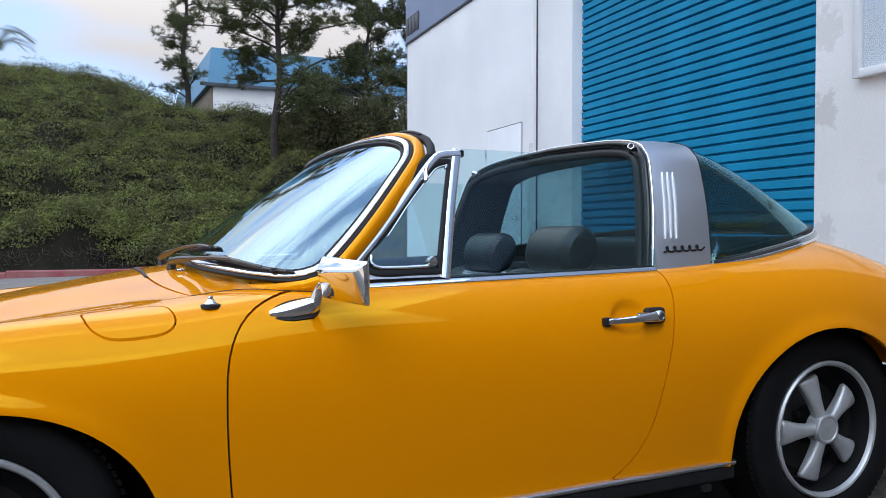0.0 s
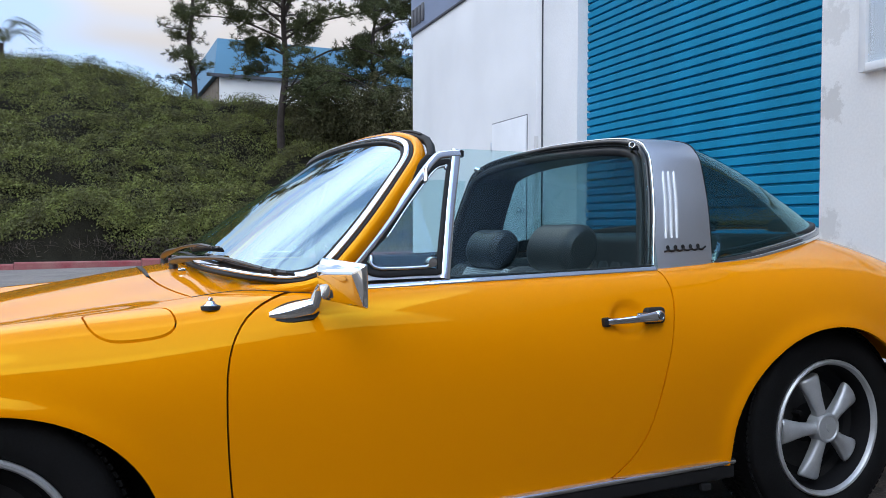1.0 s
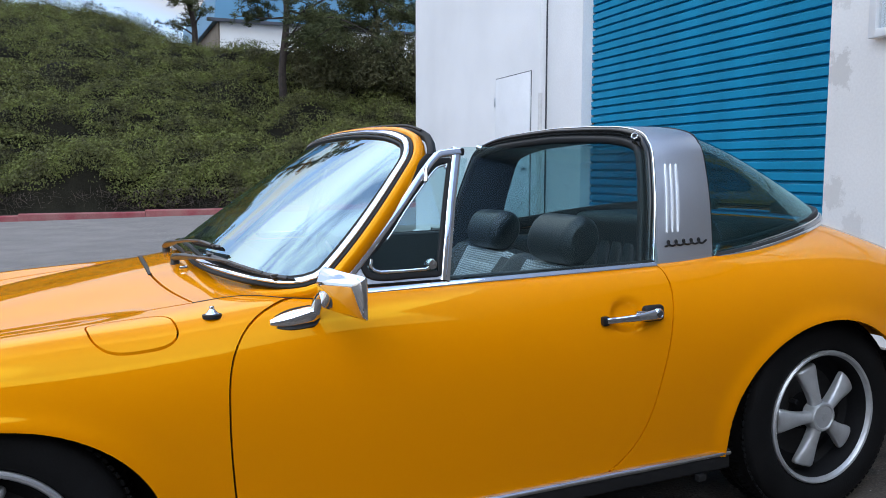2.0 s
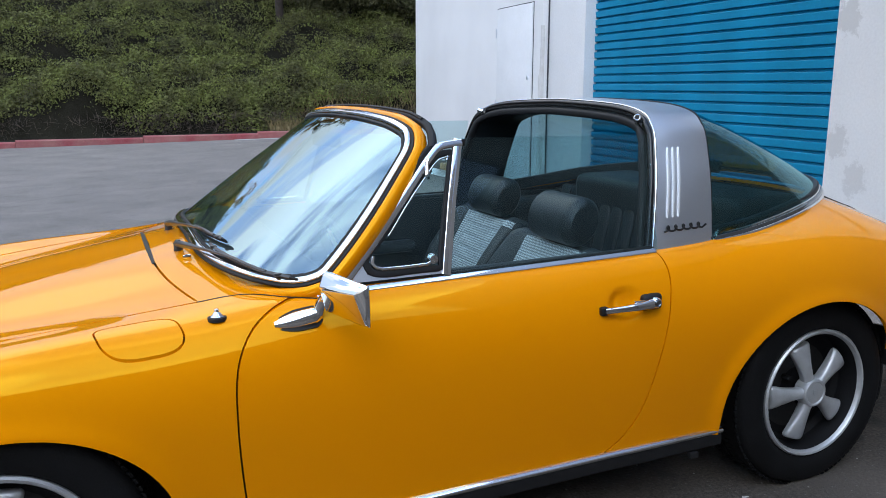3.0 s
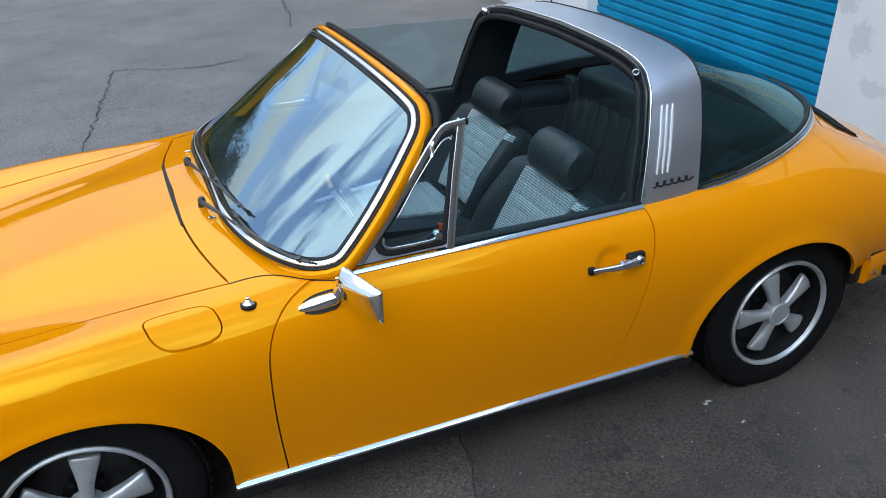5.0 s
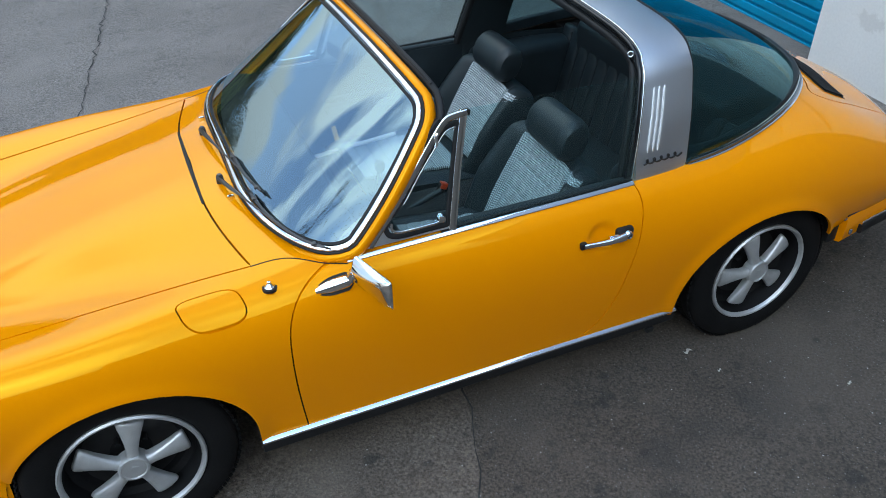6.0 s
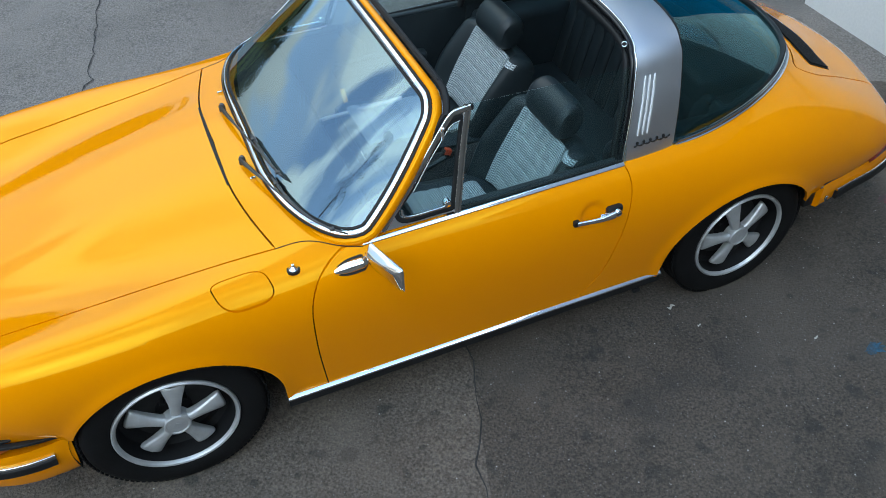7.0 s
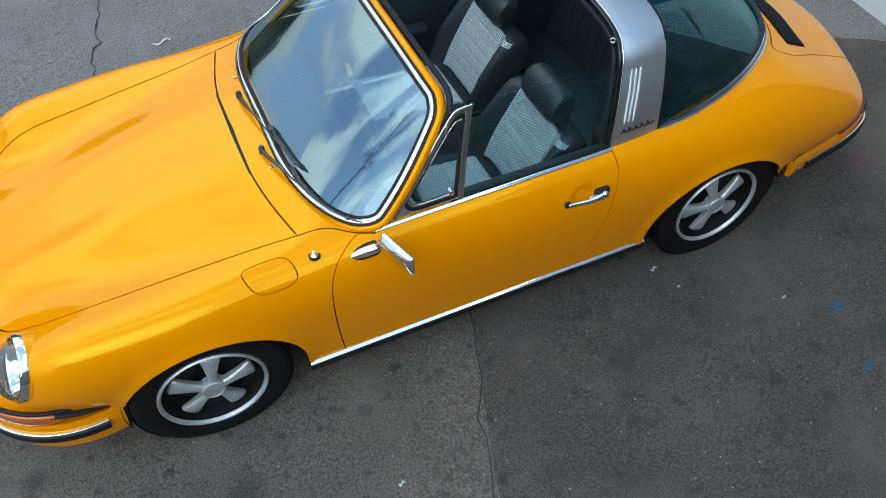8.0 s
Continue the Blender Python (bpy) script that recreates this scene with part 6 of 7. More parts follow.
# tunnel, gear lever, brake lever, buckles, inner mirror
part("tunnel", bm_box((1.25, 0.20, 0.14), (0.10, 0, 0.38), 0.05, 3), CARPET, car, "carpeted tunnel")
part("gear_lever", bm_sweep(spline([(-0.12, 0, 0.44), (-0.10, 0, 0.55), (-0.08, 0, 0.63)], 8), ring(0.007, 8), (1, 0, 0)), CHROME, car)
part("gear_knob", bm_lathe([(0, 0.055), (0.014, 0.05), (0.02, 0.035), (0.018, 0.015), (0.008, 0)], 20, "z", at=(-0.078, 0, 0.615)), RUBBER, car)
buckle = part("belt_buckle", bm_box((0.055, 0.024, 0.075), (0.185, 0.02, 0.45), 0.006, turn=Matrix.Rotation(radians(25), 3, "Y")), RUBBER, car, "black belt buckle with a red button")
part("release_button", bm_box((0.030, 0.026, 0.026), (0.190, 0.018, 0.481), 0.003, turn=Matrix.Rotation(radians(25), 3, "Y")), RED_PLASTIC, buckle)
part("brake_lever", bm_sweep(spline([(0.02, -0.03, 0.44), (0.10, -0.03, 0.47), (0.16, -0.03, 0.49)], 8), ring(0.011, 10), (0, 0, 1)), VINYL, car)
rvm = part("inner_mirror", bm_box((0.014, 0.18, 0.046), (-0.190, 0.0, 1.105), 0.007, 3, turn=Matrix.Rotation(radians(12), 3, "Z")), RUBBER, car, "black inner mirror")
part("mirror_stem", bm_sweep([(-0.186, 0.0, 1.112), (-0.176, 0.0, 1.140), (-0.145, 0, 1.165)], ring(0.006, 8), (0, 1, 0)), RUBBER, rvm)


def add_uv(ob, u, v):
    """Cloth coordinates in metres along two axes of the mesh."""
    me = ob.data
    lay = me.uv_layers.new(name="UVMap")
    for lp in me.loops:
        co = me.vertices[lp.vertex_index].co
        lay.data[lp.index].uv = (co.dot(Vector(u)), co.dot(Vector(v)))


def seat(cy, back=0.0, drop=0.0):
    """A bucket seat: cushion, leaning backrest with side bolsters, cloth middle and roll headrest."""
    lean = Vector((0.42, 0, 0.907))
    fwd = Vector((-0.907, 0, 0.42))
    foot = Vector((0.298 + back, cy, 0.435 - drop))

    def back_point(v, h, d):
        p = foot + lean * h + fwd * d
        return (p.x, cy + v, p.z)
    def swell(q, h):
        """How far the front of the backrest stands forward: round side bolsters that fade into the shoulders."""
        b = 0.100 * math.exp(-((abs(q) - 0.86) / 0.19) ** 2) - 0.06 * max(0, abs(q) - 0.93) / 0.07
        return b * (1 - 0.62 * max(0, (h - 0.16) / 0.23) ** 1.2) - 0.030 * max(0, (h - 0.34) / 0.048) ** 3

    def half_width(h):
        return 0.258 - 0.012 * max(0, (h - 0.15) / 0.25) ** 1.5 - 0.02 * max(0, (0.1 - h) / 0.14)
    # backrest shell
    rows = []
    for h in np.r_[np.linspace(-0.04, 0.34, 16), 0.355, 0.368, 0.378, 0.385, 0.388]:
        w = half_width(h)
        th = 0.13 - 0.02 * max(0, h / 0.44)
        tuck = max(0, (h - 0.34) / 0.048)
        w *= 1 - 0.07 * tuck ** 2.5
        rear = 0.030 * tuck ** 3
        sec = []
        for q in np.linspace(-1, 1, 41):
            sec.append(back_point(q * w, h, swell(q, h)))
        for q in np.linspace(1, -1, 11):
            sec.append(back_point(q * w * 0.97, h, -th * (1 - 0.25 * abs(q) ** 6) + rear))
        rows.append(sec)
    s = part("seat", bm_grid(rows, closed_v=True, cap=True), VINYL, car, "black bucket seat with dogtooth cloth middle", smooth=60)
    # cloth middle in cross ribs
    ribs = 7
    for k in range(ribs):
        h0, h1 = 0.01 + 0.352 * k / ribs, 0.01 + 0.352 * (k + 1) / ribs
        rr = []
        for f in np.linspace(0, 1, 7):
            h = h0 + (h1 - h0) * f
            edge_q = 0.66 - 0.02 * max(0, h / 0.365)
            puff = 0.0040 * (1 - (2 * f - 1) ** 6)
            rr.append([back_point(q * edge_q * half_width(h), h, swell(q * edge_q, h) + 0.004 + puff * (1 - abs(q) ** 6)) for q in np.linspace(-1, 1, 15)])
        r = part("cloth_rib", bm_slab(rr, -0.010), CLOTH, s, "black and white dogtooth cloth")
        add_uv(r, lean, (0, 1, 0))
    # cloth carried over the shoulders of the bolsters
    for side in (-1,):
        rr = []
        for f in np.linspace(0, 1, 10):
            q = 0.62 + 0.345 * f
            lo, hi = 0.285 + 0.055 * min(1, f * 2.2) ** 0.7, 0.366
            rr.append([back_point(side * q * half_width(h), h, swell(q, h) + 0.0022) for h in np.linspace(lo, hi, 5)])
        r = part("cloth_shoulder", bm_slab(rr, -0.006 * side), CLOTH, s)
        add_uv(r, lean, (0, 1, 0))
    # headrest
    rows = []
    for q in np.linspace(-1, 1, 23):
        k = (1 - abs(q) ** 14) ** 0.5 if abs(q) < 1 else 0.0
        k = max(k, 0.72)
        sec = []
        for t in np.linspace(0, 2 * math.pi, 25)[:-1]:
            a, b = 0.063 * math.cos(t), 0.079 * math.sin(t)
            a, b = math.copysign(abs(a / 0.063) ** 0.95, a) * 0.063, math.copysign(abs(b / 0.079) ** 0.95, b) * 0.079
            sec.append(back_point(q * 0.128, 0.450 + b * k, 0.022 + a * k))
        rows.append(sec)
    part("headrest", bm_grid(rows, closed_v=True, cap=True), VINYL, s, "black roll-shaped headrest", smooth=50)
    # cushion
    rows = []
    for x0 in np.linspace(-0.26, 0.33, 16):
        fr = max(0, (-0.18 - x0) / 0.08)
        x = x0 + back
        sec = []
        for q in np.linspace(-1, 1, 19):
            bol = 0.035 * math.exp(-((abs(q) - 0.80) / 0.16) ** 2)
            sec.append((x, cy + q * 0.245, 0.475 - drop - 0.09 * (x0 + 0.2) + bol - 0.03 * fr ** 2))
        sec += [(x, cy + 0.23, 0.34), (x, cy - 0.23, 0.34)]
        rows.append(sec)
    part("cushion", bm_grid(rows, closed_v=True, cap=True), VINYL, s, smooth=60)
    for k in range(8):
        x0, x1 = -0.22 + 0.055 * k, -0.22 + 0.055 * (k + 1)
        rr = [[(back + x0 + (x1 - x0) * f, cy + q * 0.16, 0.487 - drop - 0.09 * (x0 + (x1 - x0) * f + 0.2) + 0.010 * (1 - (2 * f - 1) ** 4)) for q in np.linspace(-1, 1, 7)] for f in np.linspace(0, 1, 6)]
        r = part("cloth_rib", bm_slab(rr, -0.012), CLOTH, s)
        add_uv(r, (1, 0, 0), (0, 1, 0))
    part("seat_base", bm_box((0.5, 0.40, 0.12), (0.03 + back, cy, 0.35 - drop), 0.02), CARPET, s)
    return s


seat(-0.357)
seat(0.355, 0.125, 0.02)

tag = part("yellow_strip", bm_box((0.022, 0.115, 0.006), (0, 0, 0), 0.002), YELLOW_PLASTIC)
tag.matrix_basis = CAR @ pose(-0.0845, 0.573, 0.482, 46, 0, 0)
tagged(tag, "yellow plastic strip hanging beside the passenger seat", "strip")
# pale bar added in place of a pale streak mirrored in the windscreen
bar = part("lock_bar", bm_sweep(spline([(-0.225, 0.570, 0.415), (-0.05, 0.476, 0.485), (0.125, 0.381, 0.555)], 12), round_rect(0.020, 0.012, 0.004), (0, 0, 1)), WHITE_PLASTIC)
bar.matrix_basis = CAR.copy()
tagged(bar, "pale bar added for a streak mirrored in the windscreen", "bar")


# ---- bank with ground cover, kerb and trees ----
KERB_Y = 18.4
RED_KERB = material("red_kerb_paint", (0.26, 0.045, 0.055), 0.75, vary=0.35, scale=2.2, alt=(0.30, 0.12, 0.11), fine=0.15, fine_scale=60, per_object=0.12, bump=0.3, bump_scale=50)
CONCRETE = material("pale_concrete", (0.36, 0.35, 0.33), 0.85, vary=0.2, scale=2.0, fine=0.12, fine_scale=80)
kerb = tagged(empty("kerb"), "faded red painted kerb along the road", "kerb", kind="structure")
prof = [(-0.075, -0.20), (0.075, -0.20), (0.075, 0.145), (0.060, 0.155), (-0.05, 0.152), (-0.072, 0.13)]
first = None
for k in range(22):
    x0 = -30 + 2.75 * k
    zc = ground_z(x0 + 1.37, KERB_Y)
    if first is None:
        bm = bm_grid([[(x, w, z) for w, z in prof] for x in np.linspace(0.006, 2.744, 2)], closed_v=True, cap=True)
        first = part("kerb_stone", bm, RED_KERB, kerb)
        o = first
    else:
        o = new("kerb_stone", first.data)
        o.parent = kerb
    o.location = (x0, KERB_Y + 0.02 * math.sin(k * 1.7), zc)
bm = bm_grid([[(x, y, ground_z(x, y) + 0.006) for y in (KERB_Y - 0.42, KERB_Y - 0.08)] for x in np.linspace(2.4, 14, 12)])
tagged(part("gutter", bm, CONCRETE), "pale concrete gutter below the kerb", "gutter", kind="structure")


def ridge(x):
    return float(np.interp(x, [-40, -9, -5, -3, -0.5, 2, 4, 9, 40], [8.4, 8.3, 7.9, 7.7, 7.1, 6.2, 5.6, 5.2, 5.0]))


def bank_z(x, y, lumps=True):
    """Height of the planted bank behind the kerb."""
    d = y - 19.5 - 0.25 * math.sin(0.7 * x) - 0.15 * math.sin(1.9 * x + 1)
    base = ground_z(x, y) + 0.13
    if d <= 0:
        return base
    h = 0.62 * min(1, d / 0.35) + 0.50 * max(0, d - 0.2)
    top = ridge(x)
    h = -math.log(math.exp(-1.6 * h) + math.exp(-1.6 * top)) / 1.6
    if lumps:
        q = noise.noise(Vector((x * 0.4, y * 0.5, 3.1))) * 0.5 + abs(noise.noise(Vector((x * 0.5, y * 0.7, 7.7)))) * 1.0 - 0.25
        h += q * min(1, d / 0.6)
    return base + max(h, 0.0)


# soil made near-black: shade between the leaf clumps is in its colour
SOIL = material("shade_dark_soil", (0.020, 0.018, 0.012), 0.95, vary=0.4, scale=1.6, fine=0.35, fine_scale=30, bump=0.6, bump_scale=14, spec=0.08)
xs = np.unique(np.r_[np.linspace(-60, -12, 13), np.linspace(-12, 18, 101), np.linspace(18, 60, 13)])
ys = np.unique(np.r_[np.linspace(KERB_Y + 0.07, 21, 24), np.linspace(21, 42, 80), np.linspace(42, 140, 12)])
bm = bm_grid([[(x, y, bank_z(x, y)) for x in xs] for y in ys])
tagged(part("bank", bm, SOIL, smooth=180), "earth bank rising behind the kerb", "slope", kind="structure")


def foliage(name, color, alt, spread, scale=0.9):
    m = material(name, color, 0.6, vary=1.0, scale=scale, alt=alt, per_island=spread, spec=0.12)
    b = m.node_tree.nodes["Principled BSDF"]
    b.inputs["Transmission Weight"].default_value = 0.0
    return m


LEAF = foliage("ground_cover_leaf", (0.155, 0.172, 0.046), (0.064, 0.060, 0.027), 0.40, 1.7)
TWIG = material("dry_twig", (0.075, 0.055, 0.042), 0.9, per_island=0.5)
NEEDLE = foliage("pine_needle", (0.062, 0.074, 0.032), (0.085, 0.095, 0.04), 0.5)
BUSH = foliage("dark_bush_leaf", (0.085, 0.088, 0.042), (0.115, 0.108, 0.055), 0.5)
BARK = material("pine_bark", (0.048, 0.036, 0.030), 0.95, vary=0.4, scale=5, fine=0.3, fine_scale=40, bump=0.8, bump_scale=16)


def cards(name, centres, along, across, mat, label, cat, kind="stuff", parent=None):
    """One mesh of many small leaves: four-cornered blades with a bent middle."""
    c, a, b = (np.asarray(q, float) for q in (centres, along, across))
    n = len(c)
    nor = np.cross(a, b)
    nor /= np.linalg.norm(nor, axis=1, keepdims=True) + 1e-12
    bend = nor * np.linalg.norm(a, axis=1, keepdims=True) * 0.18
    v = np.stack([c - a, c + b * 0.9 + bend, c + a, c - b * 0.9 + bend], axis=1).reshape(-1, 3)
    f = np.arange(4 * n).reshape(-1, 4)
    me = bpy.data.meshes.new(name)
    me.from_pydata(v.tolist(), [], f.tolist())
    me.materials.append(mat)
    ob = new(name, me)
    ob.parent = parent
    if parent is None:
        tagged(ob, label, cat, kind=kind)
    return tagged(ob, label)


def unit(rs, n):
    v = rs.normal(size=(n, 3))
    return v / np.linalg.norm(v, axis=1, keepdims=True)


rs = np.random.RandomState(5)
N = 4300
cx_, cy_ = rs.uniform(-9.5, 16, N), 19.75 + 19.0 * rs.uniform(0, 1, N) ** 1.35
cy_[:260] = rs.uniform(19.85, 20.5, 260)
cr_ = rs.uniform(0.30, 0.74, N) * (1 + 0.02 * (cy_ - 20))
cz_ = np.array([bank_z(x, y) for x, y in zip(cx_, cy_)]) + rs.normal(0, 0.13, N)
per = 200
k = np.repeat(np.arange(N), per)
n = len(k)
d = unit(rs, n)
d[:, 2] = np.abs(d[:, 2]) * 1.1 - 0.15
d /= np.linalg.norm(d, axis=1, keepdims=True)
r = cr_[k][:, None] * rs.uniform(0.80, 1.06, n)[:, None]
cen = np.c_[cx_, cy_, cz_ - 0.05][k] + d * r * np.array((1.0, 0.8, 0.62))
face = d + rs.normal(0, 0.42, (n, 3))
face /= np.linalg.norm(face, axis=1, keepdims=True)
al = np.cross(face, unit(rs, n))
al /= np.linalg.norm(al, axis=1, keepdims=True) + 1e-9
ac = np.cross(face, al)
size = rs.uniform(0.024, 0.047, n)[:, None]
cards("ground_cover", cen, al * size, ac * size * 0.55, LEAF, "dense olive-green ground cover on the bank", "shrubs")
# bare twigs under the overhanging front edge
m_ = 5000
tx_, ty_ = rs.uniform(-9, 14, m_), rs.uniform(19.25, 19.75, m_)
cen = np.c_[tx_, ty_, [ground_z(x, y) + 0.15 for x, y in zip(tx_, ty_)] + rs.uniform(0.0, 0.5, m_)]
al = unit(rs, m_) * rs.uniform(0.06, 0.22, m_)[:, None]
ac = np.cross(al, unit(rs, m_))
ac = ac / (np.linalg.norm(ac, axis=1, keepdims=True) + 1e-9) * 0.007
cards("dry_twigs", cen, al, ac, TWIG, "dry bare twigs under the ground cover", "twigs")
m_ = 2500
gx, gy = rs.uniform(3.5, 9.5, m_), rs.uniform(19.0, 19.9, m_)
cen = np.c_[gx, gy, [bank_z(x, y, False) + 0.12 for x, y in zip(gx, gy)]]
al = np.c_[rs.normal(0, 0.06, m_), rs.normal(0, 0.06, m_), rs.uniform(0.12, 0.25, m_)]
ac = np.c_[rs.uniform(0.006, 0.012, m_), rs.uniform(-0.006, 0.006, m_), np.zeros(m_)]
cards("dry_grass", cen, al, ac, material("straw", (0.22, 0.17, 0.08), 0.9, per_island=0.4), "tufts of dry straw-coloured grass", "grass")


def pine(x, y, height, crown_from, reach, tufts, seed, fork=False, lean=0.0, label="tall pine with an open ragged crown"):
    """A pine: tapered trunk, bent limbs, and needle tufts in loose clumps."""
    rnd = random.Random(seed)
    r2 = np.random.RandomState(seed)
    z0 = bank_z(x, y) - 0.3
    root = tagged(empty("pine_tree", Matrix.Translation((x, y, z0))), label, "tree", "pine trees")
    trunk_pts = [(0, 0, 0)]
    for k in range(1, 7):
        trunk_pts.append((lean * k / 6 * height * 0.5 + rnd.uniform(-0.12, 0.12), rnd.uniform(-0.1, 0.1), height * k / 6))
    tp = spline(trunk_pts, 40)
    r0 = 0.011 * height + 0.02
    bm = bm_sweep(tp, ring(r0, 10), (0, 1, 0), scale=np.linspace(1.15, 0.12, 40))
    if fork:
        i0 = 20
        second = spline([tp[i0], tp[i0] + np.array((0.25, 0.1, 0.6)), tp[i0] + np.array((0.45, 0.3, 0.45 * height)), tp[i0] + np.array((0.7, 0.4, 0.55 * height))], 20)
        bm_sweep(second, ring(r0 * 0.6, 8), (0, 1, 0), bm=bm, scale=np.linspace(1, 0.15, 20))
    part("trunk", bm, BARK, root)
    limbs = bmesh.new()
    spots = []
    limb_count = 46 if fork else 30
    for k in range(limb_count):
        f = crown_from + (1 - crown_from) * (k + rnd.random()) / limb_count
        base = tp[int(f * 39)]
        a = rnd.uniform(0, 2 * math.pi)
        ln = reach * (1.05 - 0.75 * (f - crown_from) / (1 - crown_from)) * rnd.uniform(0.45, 1.1)
        tip = base + np.array((math.cos(a) * ln, math.sin(a) * ln, rnd.uniform(-0.12, 0.35) * ln))
        mid = (base + tip) / 2 + np.array((rnd.uniform(-0.15, 0.15), rnd.uniform(-0.15, 0.15), rnd.uniform(-0.05, 0.25) * ln))
        lp = spline([base, mid, tip], 12)
        bm_sweep(lp, ring(0.045, 5), (0, 0.3, 1), bm=limbs, scale=np.linspace(1, 0.2, 12))
        for q in range(5):
            g = 0.35 + 0.65 * rnd.random()
            p = lp[int(g * 11)]
            e = p + np.array((rnd.gauss(0, 0.28), rnd.gauss(0, 0.28), rnd.gauss(0.08, 0.2))) * (0.6 + 0.12 * ln)
            bm_sweep(np.array([p, (p + e) / 2 + np.array((0, 0, 0.03)), e]), ring(0.012, 4), (0, 0.3, 1), bm=limbs)
            spots += [e, (p + e) / 2]
        spots.append(tip)
    part("limb", limbs, BARK, root)
    spots = np.array(spots)
    idx = r2.randint(0, len(spots), tufts)
    centre = spots[idx] + r2.normal(0, 0.13, (tufts, 3))
    per = 22
    c = np.repeat(centre, per, axis=0)
    d = unit(r2, len(c))
    d[:, 2] = d[:, 2] * 0.8 + 0.2
    ln = r2.uniform(0.06, 0.115, len(c))[:, None]
    wd = np.cross(d, unit(r2, len(c)))
    wd = wd / (np.linalg.norm(wd, axis=1, keepdims=True) + 1e-9) * 0.013
    cards("crown", c + d * ln, d * ln, wd, NEEDLE, "", "", parent=root)
    return root


pine(5.2, 24.9, 10.2, 0.20, 4.7, 4200, 1, fork=True, label="tall forked pine with an open ragged crown on the bank")
pine(3.4, 35.2, 9.5, 0.14, 2.0, 1000, 2, lean=-0.02, label="slender pine with sparse tufts behind the bank")
pine(9.0, 26.5, 8.0, 0.2, 3.0, 2400, 4, label="low spreading pine on the bank")
pine(12.5, 28.5, 8.0, 0.2, 2.8, 1200, 8, label="low spreading pine on the bank")


def bush(x, y, rx, ry, h, n, seed):
    r2 = np.random.RandomState(seed)
    z0 = bank_z(x, y) - 0.2
    root = tagged(empty("bush", Matrix.Translation((x, y, z0))), "dense dark evergreen bush on the bank", "bush", "bushes on the bank")
    st = bmesh.new()
    for k in range(7):
        a = 2 * math.pi * k / 7
        bm_sweep(spline([(0, 0, 0), (0.3 * rx * math.cos(a), 0.3 * ry * math.sin(a), 0.4 * h), (0.75 * rx * math.cos(a), 0.75 * ry * math.sin(a), 0.75 * h)], 8), ring(0.04, 6), (0.1, 1, 0), bm=st, scale=np.linspace(1, 0.3, 8))
    part("stem", st, BARK, root)
    lobes = np.c_[r2.uniform(-0.75, 0.75, 26) * rx, r2.uniform(-0.75, 0.75, 26) * ry, r2.uniform(0.2, 0.85, 26) * h]
    i = r2.randint(0, 26, n)
    d = unit(r2, n)
    c = lobes[i] + d * (r2.uniform(0.3, 1.0, n) ** 0.4)[:, None] * np.array((0.36 * rx, 0.36 * ry, 0.22 * h))
    c[:, 2] = np.maximum(c[:, 2], 0.05)
    al = unit(r2, n) * r2.uniform(0.04, 0.085, n)[:, None]
    ac = np.cross(al, unit(r2, n))
    ac = ac / (np.linalg.norm(ac, axis=1, keepdims=True) + 1e-9) * 0.03
    cards("crown", c, al, ac, BUSH, "", "", parent=root)


for bx, by, bw, bh, bs in ((-6.9, 30.5, 2.4, 2.6, 41), (-9.6, 29.5, 2.6, 3.4, 42), (-12.6, 30.0, 2.8, 3.0, 43), (-15.8, 28.5, 2.8, 2.7, 44), (-19.5, 28.0, 3.2, 3.0, 45), (-24.0, 27.5, 3.6, 3.2, 46)):
    bush(bx, by, bw, 1.8, bh, 9000, bs)
bush(7.4, 25.2, 1.9, 1.5, 2.9, 15000, 31)
bush(9.8, 25.0, 2.0, 1.5, 3.2, 15000, 32)
bush(12.6, 25.5, 2.2, 1.6, 3.4, 12000, 33)
bush(5.6, 28.5, 1.3, 1.0, 0.7, 5000, 34)

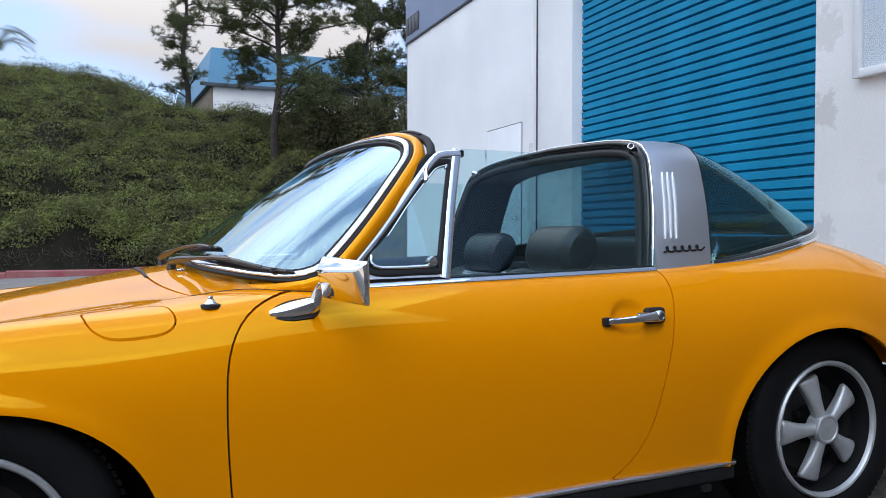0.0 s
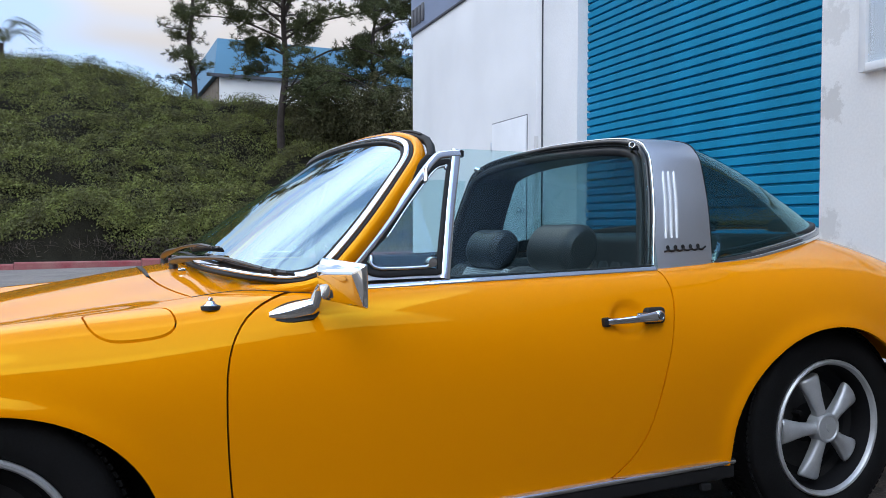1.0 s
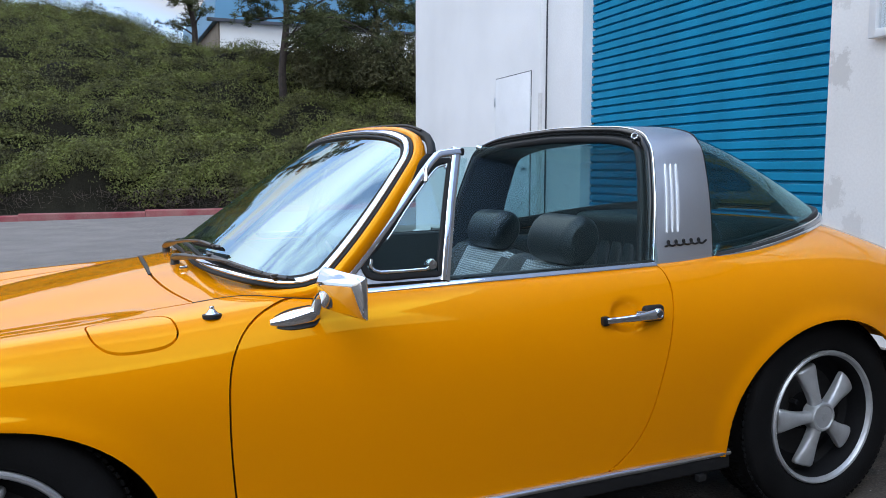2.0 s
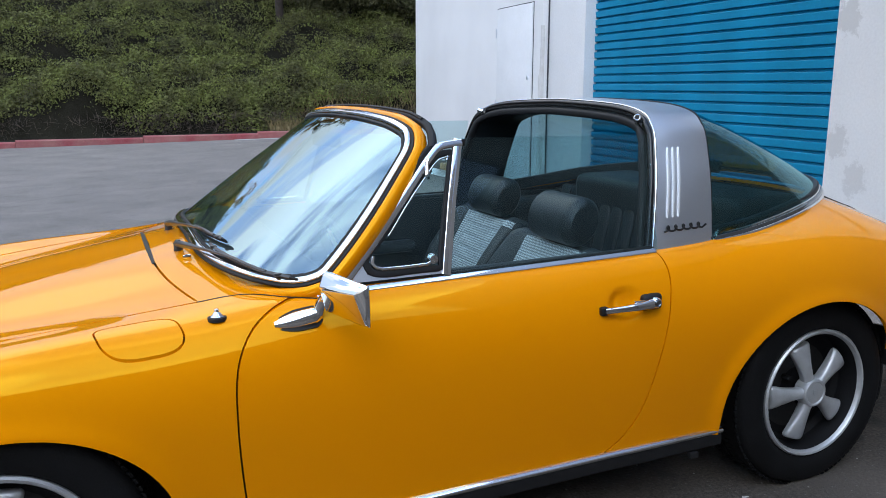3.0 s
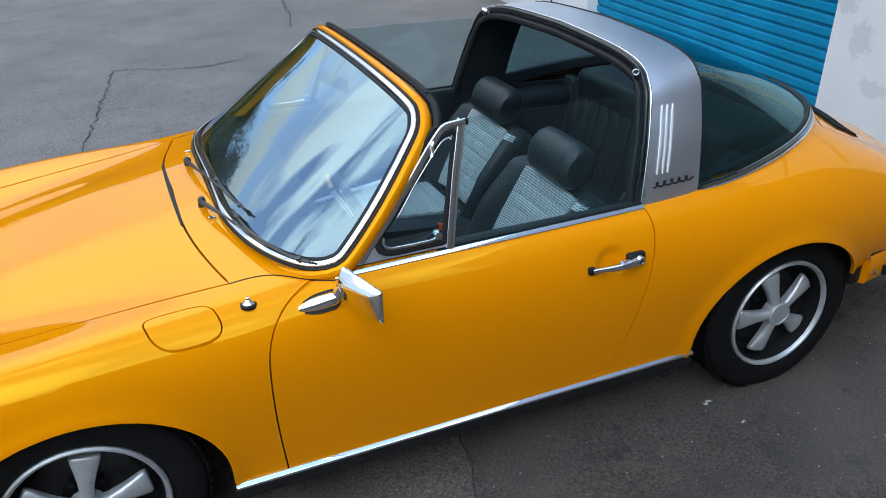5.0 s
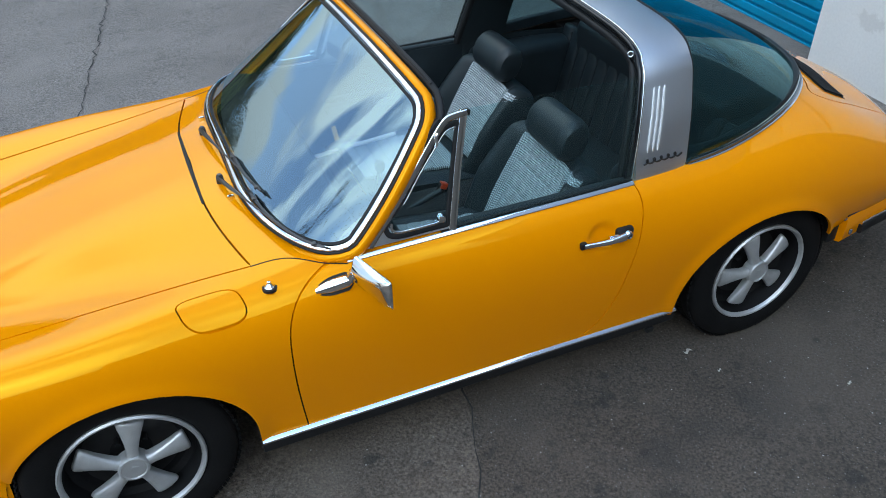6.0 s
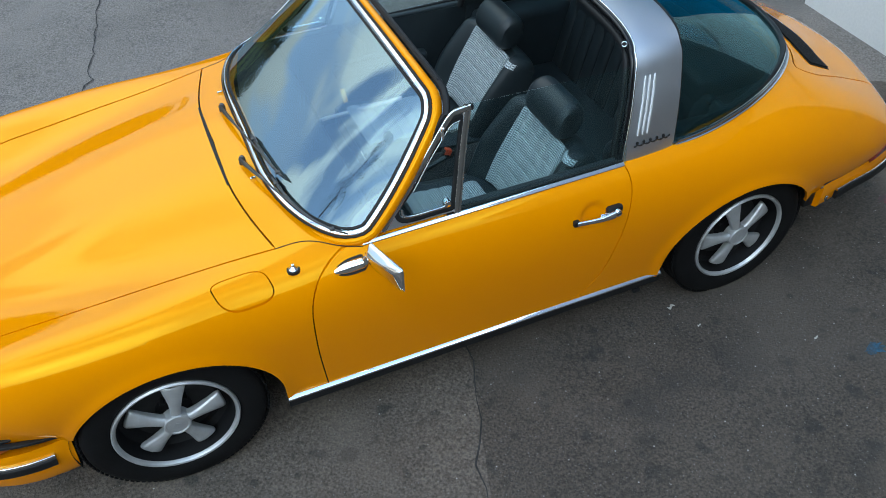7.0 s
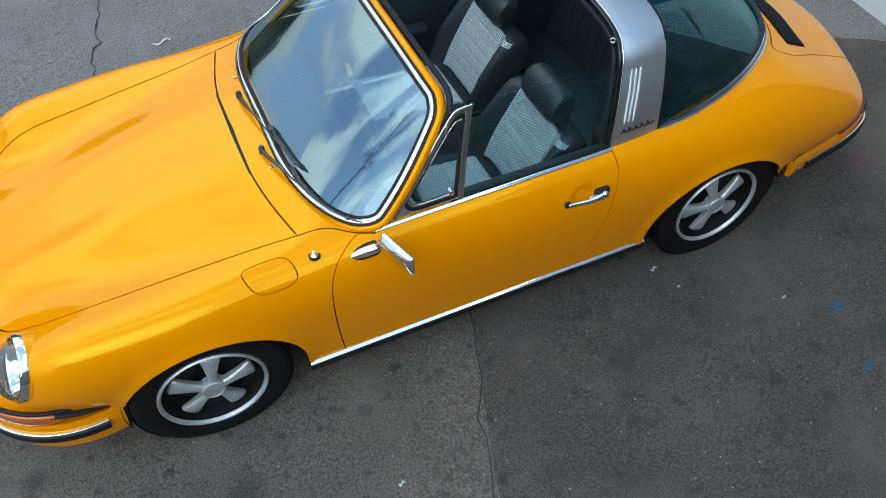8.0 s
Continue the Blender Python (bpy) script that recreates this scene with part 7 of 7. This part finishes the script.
# ---- far building on the bank, palm ----
FAR_WALL = material("far_white_wall", (0.82, 0.81, 0.79), 0.85, vary=0.1, scale=0.4)
FAR_BLUE = material("far_blue_metal", (0.10, 0.27, 0.42), 0.5, vary=0.1, scale=0.3)
FAR_BROWN = material("far_brown_wall", (0.20, 0.16, 0.12), 0.85, vary=0.25, scale=2.0)
far = tagged(empty("commercial_building", Matrix.Translation((6.9, 51.0, 3.1))), "white commercial building with a blue metal mansard roof", "building")
part("wall", bm_box((34, 20, 7.4), (17.0, 10.0, 3.7), 0.03), FAR_WALL, far)
part("side_wall", bm_box((0.1, 19.6, 7.3), (-0.06, 10.0, 3.7), 0.01), FAR_BROWN, far, "brown side wall")
ro = []
for off, z in ((0.40, 7.30), (0.40, 7.45), (0.15, 9.7), (-0.4, 9.7)):
    ro.append([(-off, -off, z), (34 + off, -off, z), (34 + off, 20 + off, z), (-off, 20 + off, z)])
part("roof", bm_grid(ro, closed_v=True, cap=True), FAR_BLUE, far, "blue metal mansard roof", smooth=20)
part("fascia", bm_box((35.9, 0.06, 0.22), (17.0, -0.98, 7.2), 0.01), DARK_LINE, far)
for k in range(6):
    w = part("window", bm_box((1.6, 0.06, 1.3), (4.6 + 4.6 * k, -0.02, 5.2), 0.01), FAR_BROWN, far)
    for q in range(5):
        part("slat", bm_box((1.5, 0.05, 0.16), (4.6 + 4.6 * k, -0.06, 4.75 + 0.23 * q), 0.01), FAR_WALL, w)


def palm(x, y, z_top, tall=9.0, reach=2.0, label="feathery palm crown behind the bank"):
    root = tagged(empty("palm_tree", Matrix.Translation((x, y, z_top - tall))), label, "tree")
    part("trunk", bm_sweep([(0, 0, 0), (0.1, 0, tall / 2), (0, 0, tall)], ring(0.16, 8), (0, 1, 0)), BARK, root)
    r2 = np.random.RandomState(77)
    c, al, ac = [], [], []
    for k in range(26):
        a, up = r2.uniform(0, 2 * math.pi), r2.uniform(0.4, 1.7)
        rib = spline([(0, 0, tall), (0.45 * reach * math.cos(a), 0.45 * reach * math.sin(a), tall + up), (reach * math.cos(a), reach * math.sin(a), tall - 0.3 + up * 0.9)], 26)
        for i in range(3, 26):
            for sg in (-1, 1):
                d = np.array((-math.sin(a) * sg * 0.7, math.cos(a) * sg * 0.7, -0.5)) + 0.5 * np.array((math.cos(a), math.sin(a), 0))
                d /= np.linalg.norm(d)
                c.append(rib[i] + d * 0.22)
                al.append(d * 0.24)
                ac.append(np.array((0, 0, 1.0)) * 0.014)
    cards("crown", c, al, ac, NEEDLE, "", "", parent=root)


palm(-5.3, 48.5, 10.9)
# made-up palm out of view, there only to mirror dark streaks in the windscreen
palm(-14.0, 0.4, 13.4, 13.6, 2.6, "unseen palm, added for dark streaks mirrored in the windscreen")
